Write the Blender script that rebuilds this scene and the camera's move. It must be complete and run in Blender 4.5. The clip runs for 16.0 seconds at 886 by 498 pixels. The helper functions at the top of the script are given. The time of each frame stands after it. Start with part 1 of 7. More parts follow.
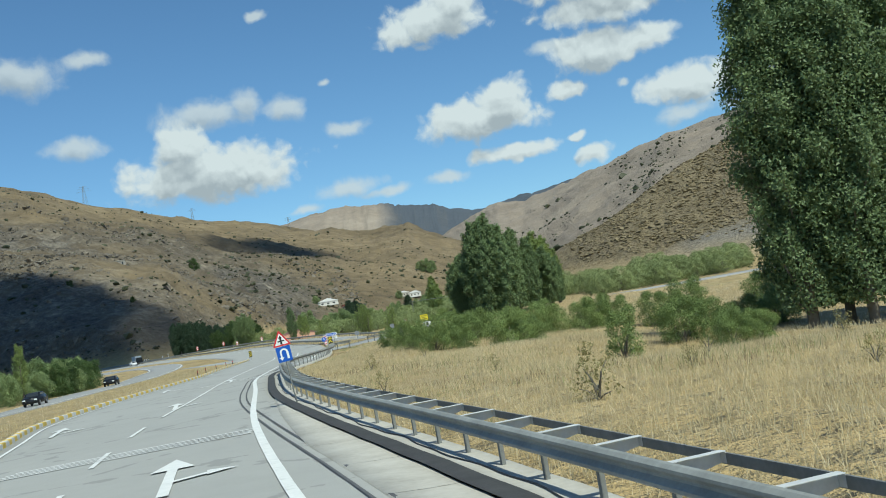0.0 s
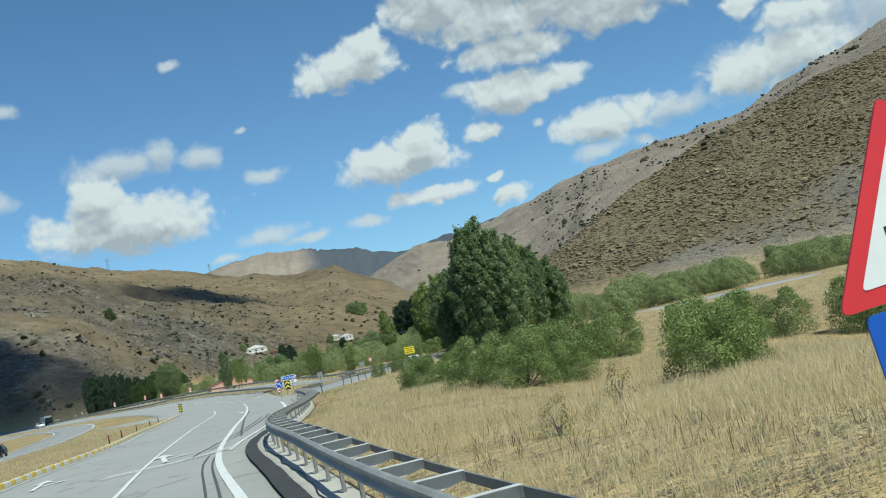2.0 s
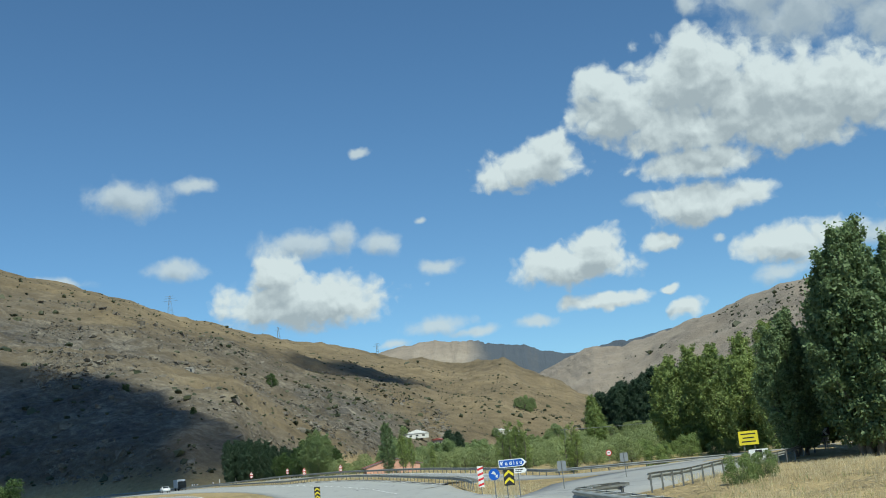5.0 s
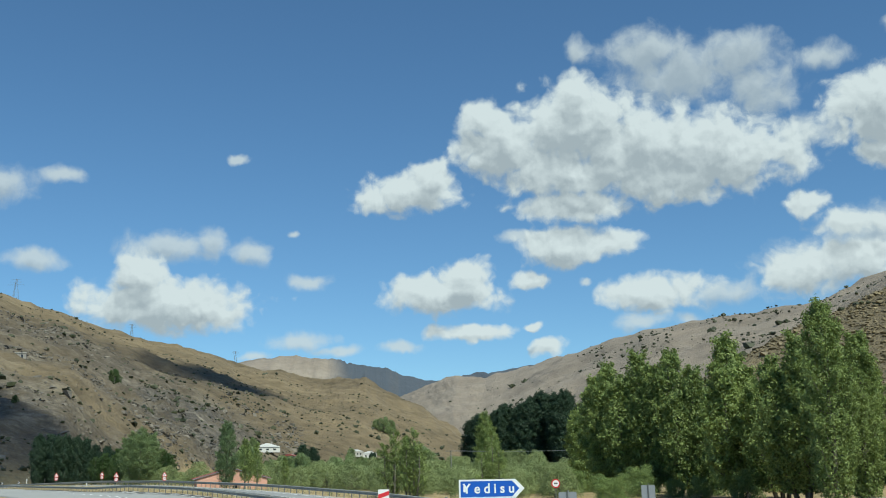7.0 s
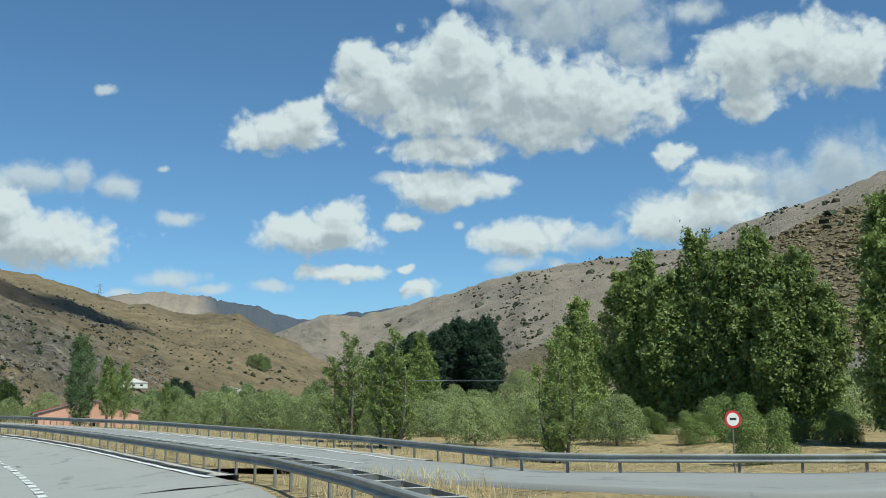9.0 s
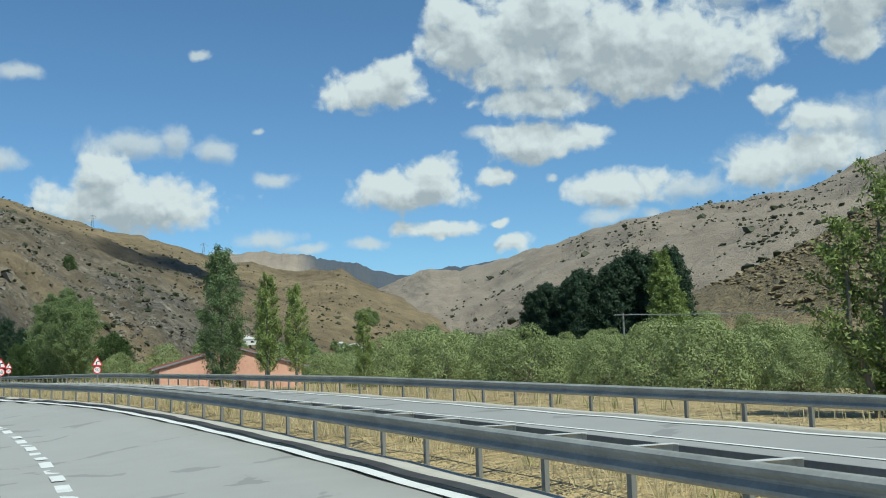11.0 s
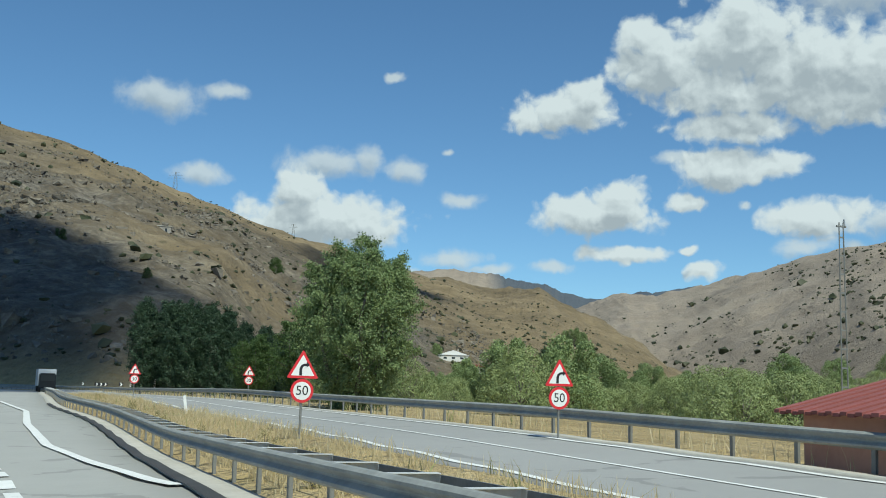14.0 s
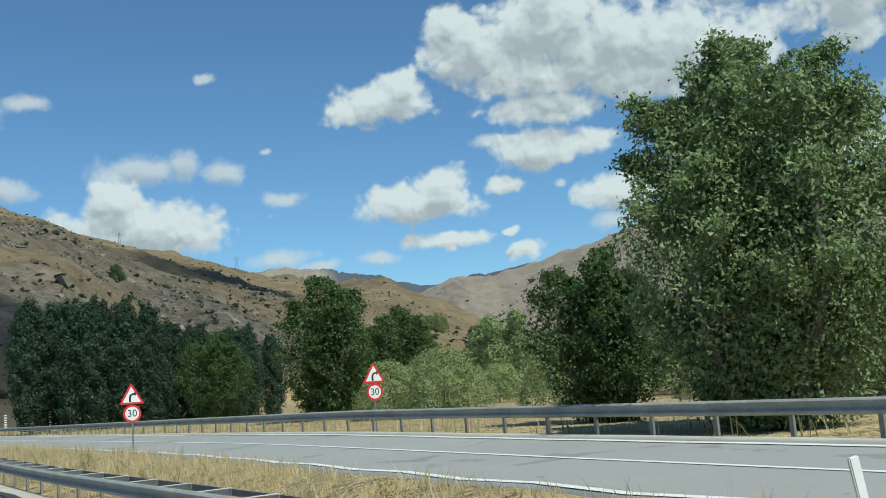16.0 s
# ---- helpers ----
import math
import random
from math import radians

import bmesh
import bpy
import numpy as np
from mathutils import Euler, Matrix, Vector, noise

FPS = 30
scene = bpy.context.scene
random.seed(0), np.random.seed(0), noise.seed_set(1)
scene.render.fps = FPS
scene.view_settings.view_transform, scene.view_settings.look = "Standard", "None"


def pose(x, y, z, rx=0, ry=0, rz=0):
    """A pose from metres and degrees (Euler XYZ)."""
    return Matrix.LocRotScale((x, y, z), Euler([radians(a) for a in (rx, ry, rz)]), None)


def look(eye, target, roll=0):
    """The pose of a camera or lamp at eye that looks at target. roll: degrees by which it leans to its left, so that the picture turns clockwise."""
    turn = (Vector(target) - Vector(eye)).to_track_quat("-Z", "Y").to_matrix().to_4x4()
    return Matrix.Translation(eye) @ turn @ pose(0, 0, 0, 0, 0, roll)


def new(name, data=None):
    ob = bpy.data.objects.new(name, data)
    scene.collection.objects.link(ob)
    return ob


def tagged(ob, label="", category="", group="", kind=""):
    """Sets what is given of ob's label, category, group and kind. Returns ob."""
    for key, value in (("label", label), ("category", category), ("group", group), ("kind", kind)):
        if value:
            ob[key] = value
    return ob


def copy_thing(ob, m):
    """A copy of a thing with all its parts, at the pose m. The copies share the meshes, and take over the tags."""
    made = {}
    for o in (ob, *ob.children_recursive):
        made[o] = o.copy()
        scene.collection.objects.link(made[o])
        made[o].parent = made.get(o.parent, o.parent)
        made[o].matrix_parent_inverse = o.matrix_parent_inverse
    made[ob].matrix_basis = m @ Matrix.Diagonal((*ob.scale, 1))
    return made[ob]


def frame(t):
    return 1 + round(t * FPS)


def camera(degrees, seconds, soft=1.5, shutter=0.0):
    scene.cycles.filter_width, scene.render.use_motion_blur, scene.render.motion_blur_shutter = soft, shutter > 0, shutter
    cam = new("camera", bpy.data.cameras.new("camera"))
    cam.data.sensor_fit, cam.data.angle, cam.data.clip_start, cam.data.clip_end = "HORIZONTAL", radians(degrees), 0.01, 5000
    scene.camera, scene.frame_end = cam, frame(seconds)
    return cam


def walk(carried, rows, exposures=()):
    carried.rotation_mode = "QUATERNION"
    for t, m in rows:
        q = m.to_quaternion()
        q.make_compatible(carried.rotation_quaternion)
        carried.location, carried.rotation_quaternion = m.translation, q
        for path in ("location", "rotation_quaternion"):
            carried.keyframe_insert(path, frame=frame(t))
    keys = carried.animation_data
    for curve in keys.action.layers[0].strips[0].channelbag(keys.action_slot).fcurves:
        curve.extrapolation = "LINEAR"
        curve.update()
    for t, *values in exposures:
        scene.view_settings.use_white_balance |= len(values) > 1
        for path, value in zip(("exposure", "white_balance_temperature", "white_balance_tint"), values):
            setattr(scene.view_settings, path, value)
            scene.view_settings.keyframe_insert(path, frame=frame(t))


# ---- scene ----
# ---- camera and its walk ----
cam = camera(45.25, 16.0, soft=1.0)
PATH = [
    (0.0, pose(0.00, -0.00, 2.48, 93.23, 9.84, -0.01)),
    (0.5, pose(-2.02, 8.66, 2.46, 92.08, 11.32, -2.53)),
    (1.0, pose(-3.94, 17.42, 2.42, 91.88, 12.50, -5.06)),
    (1.5, pose(-5.78, 26.29, 2.36, 92.97, 12.98, -5.95)),
    (2.0, pose(-7.53, 35.27, 2.31, 94.77, 12.17, -4.11)),
    (2.5, pose(-9.20, 44.36, 2.26, 96.68, 10.47, -0.05)),
    (3.0, pose(-10.79, 53.55, 2.21, 98.15, 8.69, 3.81)),
    (3.5, pose(-12.29, 62.85, 2.16, 99.13, 7.50, 5.93)),
    (4.0, pose(-13.66, 72.24, 2.11, 100.05, 7.01, 5.60)),
    (4.5, pose(-14.91, 81.71, 2.06, 100.80, 6.31, 5.09)),
    (5.0, pose(-16.03, 91.23, 2.01, 101.39, 5.45, 4.28)),
    (5.5, pose(-17.04, 100.80, 1.97, 101.82, 4.45, 3.10)),
    (6.0, pose(-17.97, 110.40, 1.93, 102.09, 3.37, 1.44)),
    (6.5, pose(-18.83, 120.00, 1.91, 102.21, 2.22, -0.78)),
    (7.0, pose(-19.68, 129.61, 1.90, 102.18, 1.05, -3.67)),
    (7.5, pose(-20.57, 139.21, 1.87, 101.98, 0.09, -6.84)),
    (8.0, pose(-21.56, 148.79, 1.82, 101.51, 0.02, -9.25)),
    (8.5, pose(-22.69, 158.35, 1.75, 100.37, 0.29, -10.44)),
    (9.0, pose(-24.00, 167.88, 1.68, 98.92, 0.76, -10.62)),
    (9.5, pose(-25.51, 177.37, 1.62, 97.48, 1.29, -10.00)),
    (10.0, pose(-27.22, 186.81, 1.59, 96.39, 1.73, -8.78)),
    (10.5, pose(-29.15, 196.17, 1.61, 95.98, 1.93, -7.17)),
    (11.0, pose(-31.30, 205.44, 1.69, 96.58, 1.74, -5.37)),
    (11.5, pose(-33.70, 214.61, 1.82, 97.81, 1.45, -3.36)),
    (12.0, pose(-36.38, 223.66, 1.98, 99.08, 0.80, -1.23)),
    (12.5, pose(-39.38, 232.58, 2.15, 99.74, -0.22, 1.22)),
    (13.0, pose(-42.68, 241.39, 2.30, 99.48, -1.07, 3.38)),
    (13.5, pose(-46.30, 250.09, 2.45, 98.65, -1.48, 4.71)),
    (14.0, pose(-50.25, 258.70, 2.60, 97.80, -1.53, 4.21)),
    (14.5, pose(-54.49, 267.23, 2.75, 97.19, -0.23, 1.96)),
    (15.0, pose(-59.04, 275.69, 2.92, 97.04, 1.40, -1.18)),
    (15.5, pose(-63.90, 284.08, 3.11, 97.26, 2.51, -3.63)),
    (16.0, pose(-69.07, 292.41, 3.30, 97.21, 4.49, -4.39)),
]
walk(cam, PATH, exposures=[(0.0, 0.0, 6050.0, -5.0), (16.0, 0.0, 6050.0, -5.0)])

# ---- world, sun, exposure ----
SUN_AZ, SUN_EL = 150.0, 54.0     # degrees, clockwise from +y, and above the ground
# lobes of each cloud: azimuth, elevation, half width, half height, in degrees
CLOUD_BRIGHT = [(-11.0, 9.2, 4.2, 1.35), (-12.4, 10.6, 1.4, 1.3), (-13.4, 9.0, 1.7, 1.0), (-9.2, 8.8, 2.5, 1.0)]
CLOUD_CENTRE = [(4.0, 9.6, 3.0, 1.0), (5.0, 10.8, 1.5, 0.8), (2.4, 9.9, 1.3, 0.9)]
CLOUD_SLANT = [(1.9, 15.2, 2.6, 1.0), (3.4, 16.0, 1.2, 0.9), (0.2, 14.8, 1.3, 0.7)]
CLOUD_BIG = [(6.1, 19.2, 1.3, 0.9), (7.4, 17.6, 2.7, 1.7), (11.6, 20.3, 1.3, 1.0), (11.5, 18.5, 4.1, 1.9), (15.6, 17.1, 5.8, 2.1),
             (11.3, 15.9, 4.4, 1.1), (16.4, 15.3, 3.9, 1.1), (19.5, 16.4, 4.2, 1.7), (11.3, 14.2, 3.2, 0.8)]
CLOUD_RIGHT = [(27.3, 18.0, 2.8, 1.9), (29.9, 18.4, 2.7, 1.7), (32.4, 17.5, 2.3, 1.6), (27.5, 15.8, 1.5, 0.8)]
CLOUD_UNDER = [(10.5, 12.0, 2.5, 1.1), (13.1, 12.2, 1.5, 0.8), (8.7, 10.3, 1.1, 0.5)]
CLOUD_PUFFS = [(23.4, 13.6, 1.2, 0.65), (5.4, 7.7, 2.3, 0.45), (9.5, 6.8, 0.9, 0.55), (8.7, 7.8, 0.5, 0.3)]
CLOUD_LOW = [(15.3, 9.5, 2.8, 0.9), (14.1, 9.6, 1.5, 0.6), (22.7, 10.1, 2.0, 1.1), (25.4, 12.3, 1.7, 0.7), (25.6, 10.6, 2.5, 0.9)]
VEILS = [(-10.8, 12.1, 3.0, 0.9), (-8.8, 12.5, 1.0, 0.8), (-6.6, 11.9, 1.2, 0.8), (-19.7, 15.0, 2.3, 1.0), (-16.4, 15.6, 1.2, 0.5), (-17.7, 11.2, 1.8, 0.6),
         (-24.3, 10.7, 2.5, 0.4), (-3.5, 10.4, 1.3, 0.5), (-4.3, 12.9, 0.3, 0.3), (-7.4, 16.9, 0.6, 0.25), (8.0, 12.6, 1.1, 0.45), (-3.9, 7.3, 2.1, 0.6),
         (-1.8, 6.8, 1.5, 0.35), (1.5, 6.9, 1.2, 0.4), (-6.3, 6.5, 0.9, 0.3), (11.4, 10.1, 0.4, 0.3)]
VEILS_RIGHT = [(15.7, 22.1, 2.7, 1.3), (17.3, 20.7, 4.0, 1.9), (20.7, 21.5, 2.6, 1.2), (21.5, 19.4, 2.5, 1.6), (23.2, 17.1, 1.8, 1.2), (11.8, 22.4, 0.9, 0.8),
               (24.9, 20.8, 1.7, 0.7), (29.0, 21.8, 1.1, 0.5), (23.6, 10.3, 3.6, 1.5), (26.5, 11.3, 3.3, 2.0), (29.2, 11.1, 2.9, 2.1), (31.9, 12.0, 2.8, 2.2),
               (14.4, 8.0, 1.6, 0.6), (16.8, 7.9, 0.8, 0.5), (18.9, 9.1, 2.6, 0.8)]
HEAPED = CLOUD_BRIGHT + CLOUD_CENTRE + CLOUD_SLANT + CLOUD_BIG + CLOUD_RIGHT + CLOUD_UNDER + CLOUD_PUFFS + CLOUD_LOW
THIN = VEILS + VEILS_RIGHT


def links(tree):
    """Short forms for adding and joining nodes."""
    def node(kind, **values):
        n = tree.nodes.new(kind)
        for key, value in values.items():
            if key == "operation":
                n.operation = value
            elif key == "data_type":
                n.data_type = value
            elif key == "blend_type":
                n.blend_type = value
            elif key == "interpolation_type":
                n.interpolation_type = value
        return n

    def feed(n, **inputs):
        for key, value in inputs.items():
            slot = n.inputs[int(key[1:])] if key[0] == "i" and key[1:].isdigit() else n.inputs[key.replace("_", " ")]
            if isinstance(value, bpy.types.NodeSocket):
                tree.links.new(value, slot)
            else:
                slot.default_value = value
        return n

    def maths(op, a, b=0.0, c=0.0):
        return feed(node("ShaderNodeMath", operation=op), i0=a, i1=b, i2=c).outputs[0]
    return node, feed, maths


def cloud_group(name, lobes, heaps, grow):
    """How deep a direction lies inside the clouds: below 0 outside, about 1 in the middle."""
    g = bpy.data.node_groups.new(name, "ShaderNodeTree")
    g.interface.new_socket("place", in_out="INPUT", socket_type="NodeSocketVector")
    g.interface.new_socket("density", in_out="OUTPUT", socket_type="NodeSocketFloat")
    node, feed, maths = links(g)
    start = g.nodes.new("NodeGroupInput").outputs[0]
    # an uneven push gives ragged outlines
    push = feed(node("ShaderNodeTexNoise"), Vector=start, Scale=0.55, Detail=3.0, Roughness=0.55).outputs["Color"]
    push = feed(node("ShaderNodeVectorMath", operation="MULTIPLY_ADD"), i0=push, i1=(1.3, 0.9, 0), i2=(-0.65, -0.45, 0)).outputs[0]
    place = feed(node("ShaderNodeVectorMath", operation="ADD"), i0=start, i1=push).outputs[0]
    best = None
    for az, el, a, b in lobes:
        rel = feed(node("ShaderNodeVectorMath", operation="MULTIPLY_ADD"), i0=place, i1=(1 / a, 1 / b, 0), i2=(-az / a, -el / b, 0)).outputs[0]
        far = feed(node("ShaderNodeVectorMath", operation="LENGTH"), i0=rel).outputs[1]
        best = far if best is None else maths("SMOOTH_MIN", best, far, 0.22)
    big = feed(node("ShaderNodeTexNoise"), Vector=place, Scale=0.75, Detail=8.0, Roughness=0.58).outputs[0]
    n = maths("MULTIPLY_ADD", big, 1.4, -0.7 + grow)
    for scale, amount in heaps:
        cell = feed(node("ShaderNodeTexVoronoi"), Vector=place, Scale=scale)
        cell.feature = "SMOOTH_F1"
        cell.inputs["Smoothness"].default_value = 0.35
        n = maths("ADD", n, maths("MULTIPLY_ADD", cell.outputs[0], -amount, amount * 0.45))
    g.links.new(maths("ADD", maths("SUBTRACT", 1.0, best), n), g.nodes.new("NodeGroupOutput").inputs[0])
    return g


def build_world():
    w = bpy.data.worlds.new("summer_sky")
    scene.world = w
    w.use_nodes = True
    t = w.node_tree
    node, feed, maths = links(t)
    back = t.nodes["Background"]
    sky = t.nodes.new("ShaderNodeTexSky")
    sky.sky_type, sky.sun_disc = "NISHITA", False
    sky.sun_elevation, sky.sun_rotation = radians(SUN_EL), radians(SUN_AZ)
    sky.altitude, sky.air_density, sky.dust_density, sky.ozone_density = 1500.0, 1.0, 0.15, 3.3
    way = t.nodes.new("ShaderNodeTexCoord").outputs["Generated"]
    xyz = feed(node("ShaderNodeSeparateXYZ"), i0=way)
    az = maths("MULTIPLY", maths("ARCTAN2", xyz.outputs[0], xyz.outputs[1]), 57.2958)
    el = maths("MULTIPLY", maths("ARCSINE", xyz.outputs[2]), 57.2958)
    place = feed(node("ShaderNodeCombineXYZ"), i0=az, i1=el).outputs[0]
    heaped = cloud_group("heaped_clouds", HEAPED, ((0.8, 0.5), (1.9, 0.26)), 0.3)
    thin = cloud_group("thin_clouds", THIN, ((1.1, 0.3),), 0.12)

    def density(group, shift=(0, 0)):
        p = place
        if shift != (0, 0):
            p = feed(node("ShaderNodeVectorMath", operation="ADD"), i0=place, i1=(*shift, 0)).outputs[0]
        n = t.nodes.new("ShaderNodeGroup")
        n.node_tree = group
        t.links.new(p, n.inputs[0])
        return n.outputs[0]

    def span(value, lo, hi, a, b):
        return feed(node("ShaderNodeMapRange", interpolation_type="SMOOTHSTEP"), i0=value, i1=lo, i2=hi, i3=a, i4=b).outputs[0]

    def tone(lit, shade, light):
        ramp = t.nodes.new("ShaderNodeValToRGB")
        ramp.color_ramp.elements[0].color = (*shade, 1)
        ramp.color_ramp.elements[1].color = (*light, 1)
        t.links.new(lit, ramp.inputs[0])
        return ramp.outputs[0]

    air = node("ShaderNodeMix", data_type="RGBA", blend_type="MULTIPLY")
    feed(air, i0=1.0, i6=sky.outputs[0], i7=(0.86, 0.985, 1.06, 1))
    # thin clouds let the sky through; heaped ones are lit from above and grey beneath
    veil = density(thin)
    mix = node("ShaderNodeMix", data_type="RGBA")
    feed(mix, i0=span(veil, -0.05, 0.85, 0.0, 0.8), i6=air.outputs[2],
         i7=tone(span(density(thin, (0.2, 0.7)), 0.0, 1.0, 1.0, 0.0), (4.2, 4.5, 4.9), (6.2, 6.35, 6.55)))
    here = density(heaped)
    above = density(heaped, (0.3, 1.3))
    beside = density(heaped, (0.12, 0.28))
    relief = maths("MULTIPLY", maths("SUBTRACT", here, beside), 0.75)
    lit = maths("ADD", span(above, 0.0, 1.15, 0.92, 0.05), relief)
    heap = node("ShaderNodeMix", data_type="RGBA")
    feed(heap, i0=span(here, -0.05, 0.55, 0.0, 0.985), i6=mix.outputs[2], i7=tone(lit, (3.9, 4.15, 4.5), (6.9, 7.0, 7.15)))
    t.links.new(heap.outputs[2], back.inputs[0])
    back.inputs[1].default_value = 0.105


build_world()
sun = new("sun", bpy.data.lights.new("sun", "SUN"))
sun.data.energy, sun.data.angle, sun.data.color = 4.85, radians(0.55), (1.0, 0.925, 0.8)
_a, _e = radians(SUN_AZ), radians(SUN_EL)
SUN_WAY = Vector((math.sin(_a) * math.cos(_e), math.cos(_a) * math.cos(_e), math.sin(_e)))
sun.matrix_world = look(SUN_WAY * 900, (0, 0, 0))

# ---- materials ----
def material(name, rough=0.8, metal=0.0):
    m = bpy.data.materials.new(name)
    m.use_nodes = True
    b = m.node_tree.nodes["Principled BSDF"]
    b.inputs["Roughness"].default_value, b.inputs["Metallic"].default_value = rough, metal
    return m, b, links(m.node_tree)


def ramp_of(m, fac, stops):
    r = m.node_tree.nodes.new("ShaderNodeValToRGB")
    while len(r.color_ramp.elements) < len(stops):
        r.color_ramp.elements.new(0.5)
    for e, (at, c) in zip(r.color_ramp.elements, stops):
        e.position, e.color = at, (*c, 1)
    m.node_tree.links.new(fac, r.inputs[0])
    return r.outputs[0]


def place_of(m):
    return m.node_tree.nodes.new("ShaderNodeTexCoord").outputs["Object"]


def noisy(name, stops, scale, rough=0.85, metal=0.0, bump=0.0, bump_scale=None, second=None, detail=6.0):
    """Colour from two sizes of noise through a ramp, with fine relief."""
    m, b, (node, feed, maths) = material(name, rough, metal)
    p = place_of(m)
    n1 = feed(node("ShaderNodeTexNoise"), Vector=p, Scale=scale, Detail=detail, Roughness=0.6).outputs[0]
    n2 = feed(node("ShaderNodeTexNoise"), Vector=p, Scale=second or scale * 9, Detail=4.0, Roughness=0.6).outputs[0]
    f = maths("ADD", maths("MULTIPLY", n1, 0.65), maths("MULTIPLY", n2, 0.35))
    f = maths("MULTIPLY_ADD", f, 2.2, -0.6)
    m.node_tree.links.new(ramp_of(m, f, stops), b.inputs["Base Color"])
    if bump:
        n3 = feed(node("ShaderNodeTexNoise"), Vector=p, Scale=bump_scale or scale * 12, Detail=5.0).outputs[0]
        bp = feed(node("ShaderNodeBump"), Strength=min(1.0, bump), Distance=bump * 0.05, Height=n3)
        m.node_tree.links.new(bp.outputs[0], b.inputs["Normal"])
    return m


def leaves(name, dark, light, glow=0.35, patch=0.0):
    """Leaf blades: each its own shade, and some light comes through."""
    m, b, (node, feed, maths) = material(name, 0.55)
    t = m.node_tree
    r = t.nodes.new("ShaderNodeNewGeometry").outputs["Random Per Island"]
    o = t.nodes.new("ShaderNodeObjectInfo").outputs["Random"]
    f = maths("ADD", maths("MULTIPLY", r, 0.75), maths("MULTIPLY", o, 0.25))
    if patch:
        n = feed(node("ShaderNodeTexNoise"), Vector=place_of(m), Scale=0.13, Detail=4.0, Roughness=0.6).outputs[0]
        f = maths("ADD", f, maths("MULTIPLY_ADD", n, patch, -patch * 0.5))
    c = ramp_of(m, f, [(0.0, dark), (0.65, tuple((a + d) / 2 for a, d in zip(dark, light))), (1.0, light)])
    t.links.new(c, b.inputs["Base Color"])
    b.inputs["Specular IOR Level"].default_value = 0.35
    tr = t.nodes.new("ShaderNodeBsdfTranslucent")
    t.links.new(c, tr.inputs[0])
    mx = t.nodes.new("ShaderNodeMixShader")
    mx.inputs[0].default_value = glow
    t.links.new(b.outputs[0], mx.inputs[1])
    t.links.new(tr.outputs[0], mx.inputs[2])
    t.links.new(mx.outputs[0], t.nodes["Material Output"].inputs[0])
    return m


def plain(name, c, rough=0.5, metal=0.0, wear=0.12):
    lo = tuple(v * (1 - wear) for v in c)
    return noisy(name, [(0.2, lo), (0.8, c)], 1.7, rough, metal, 0.02, 30.0)


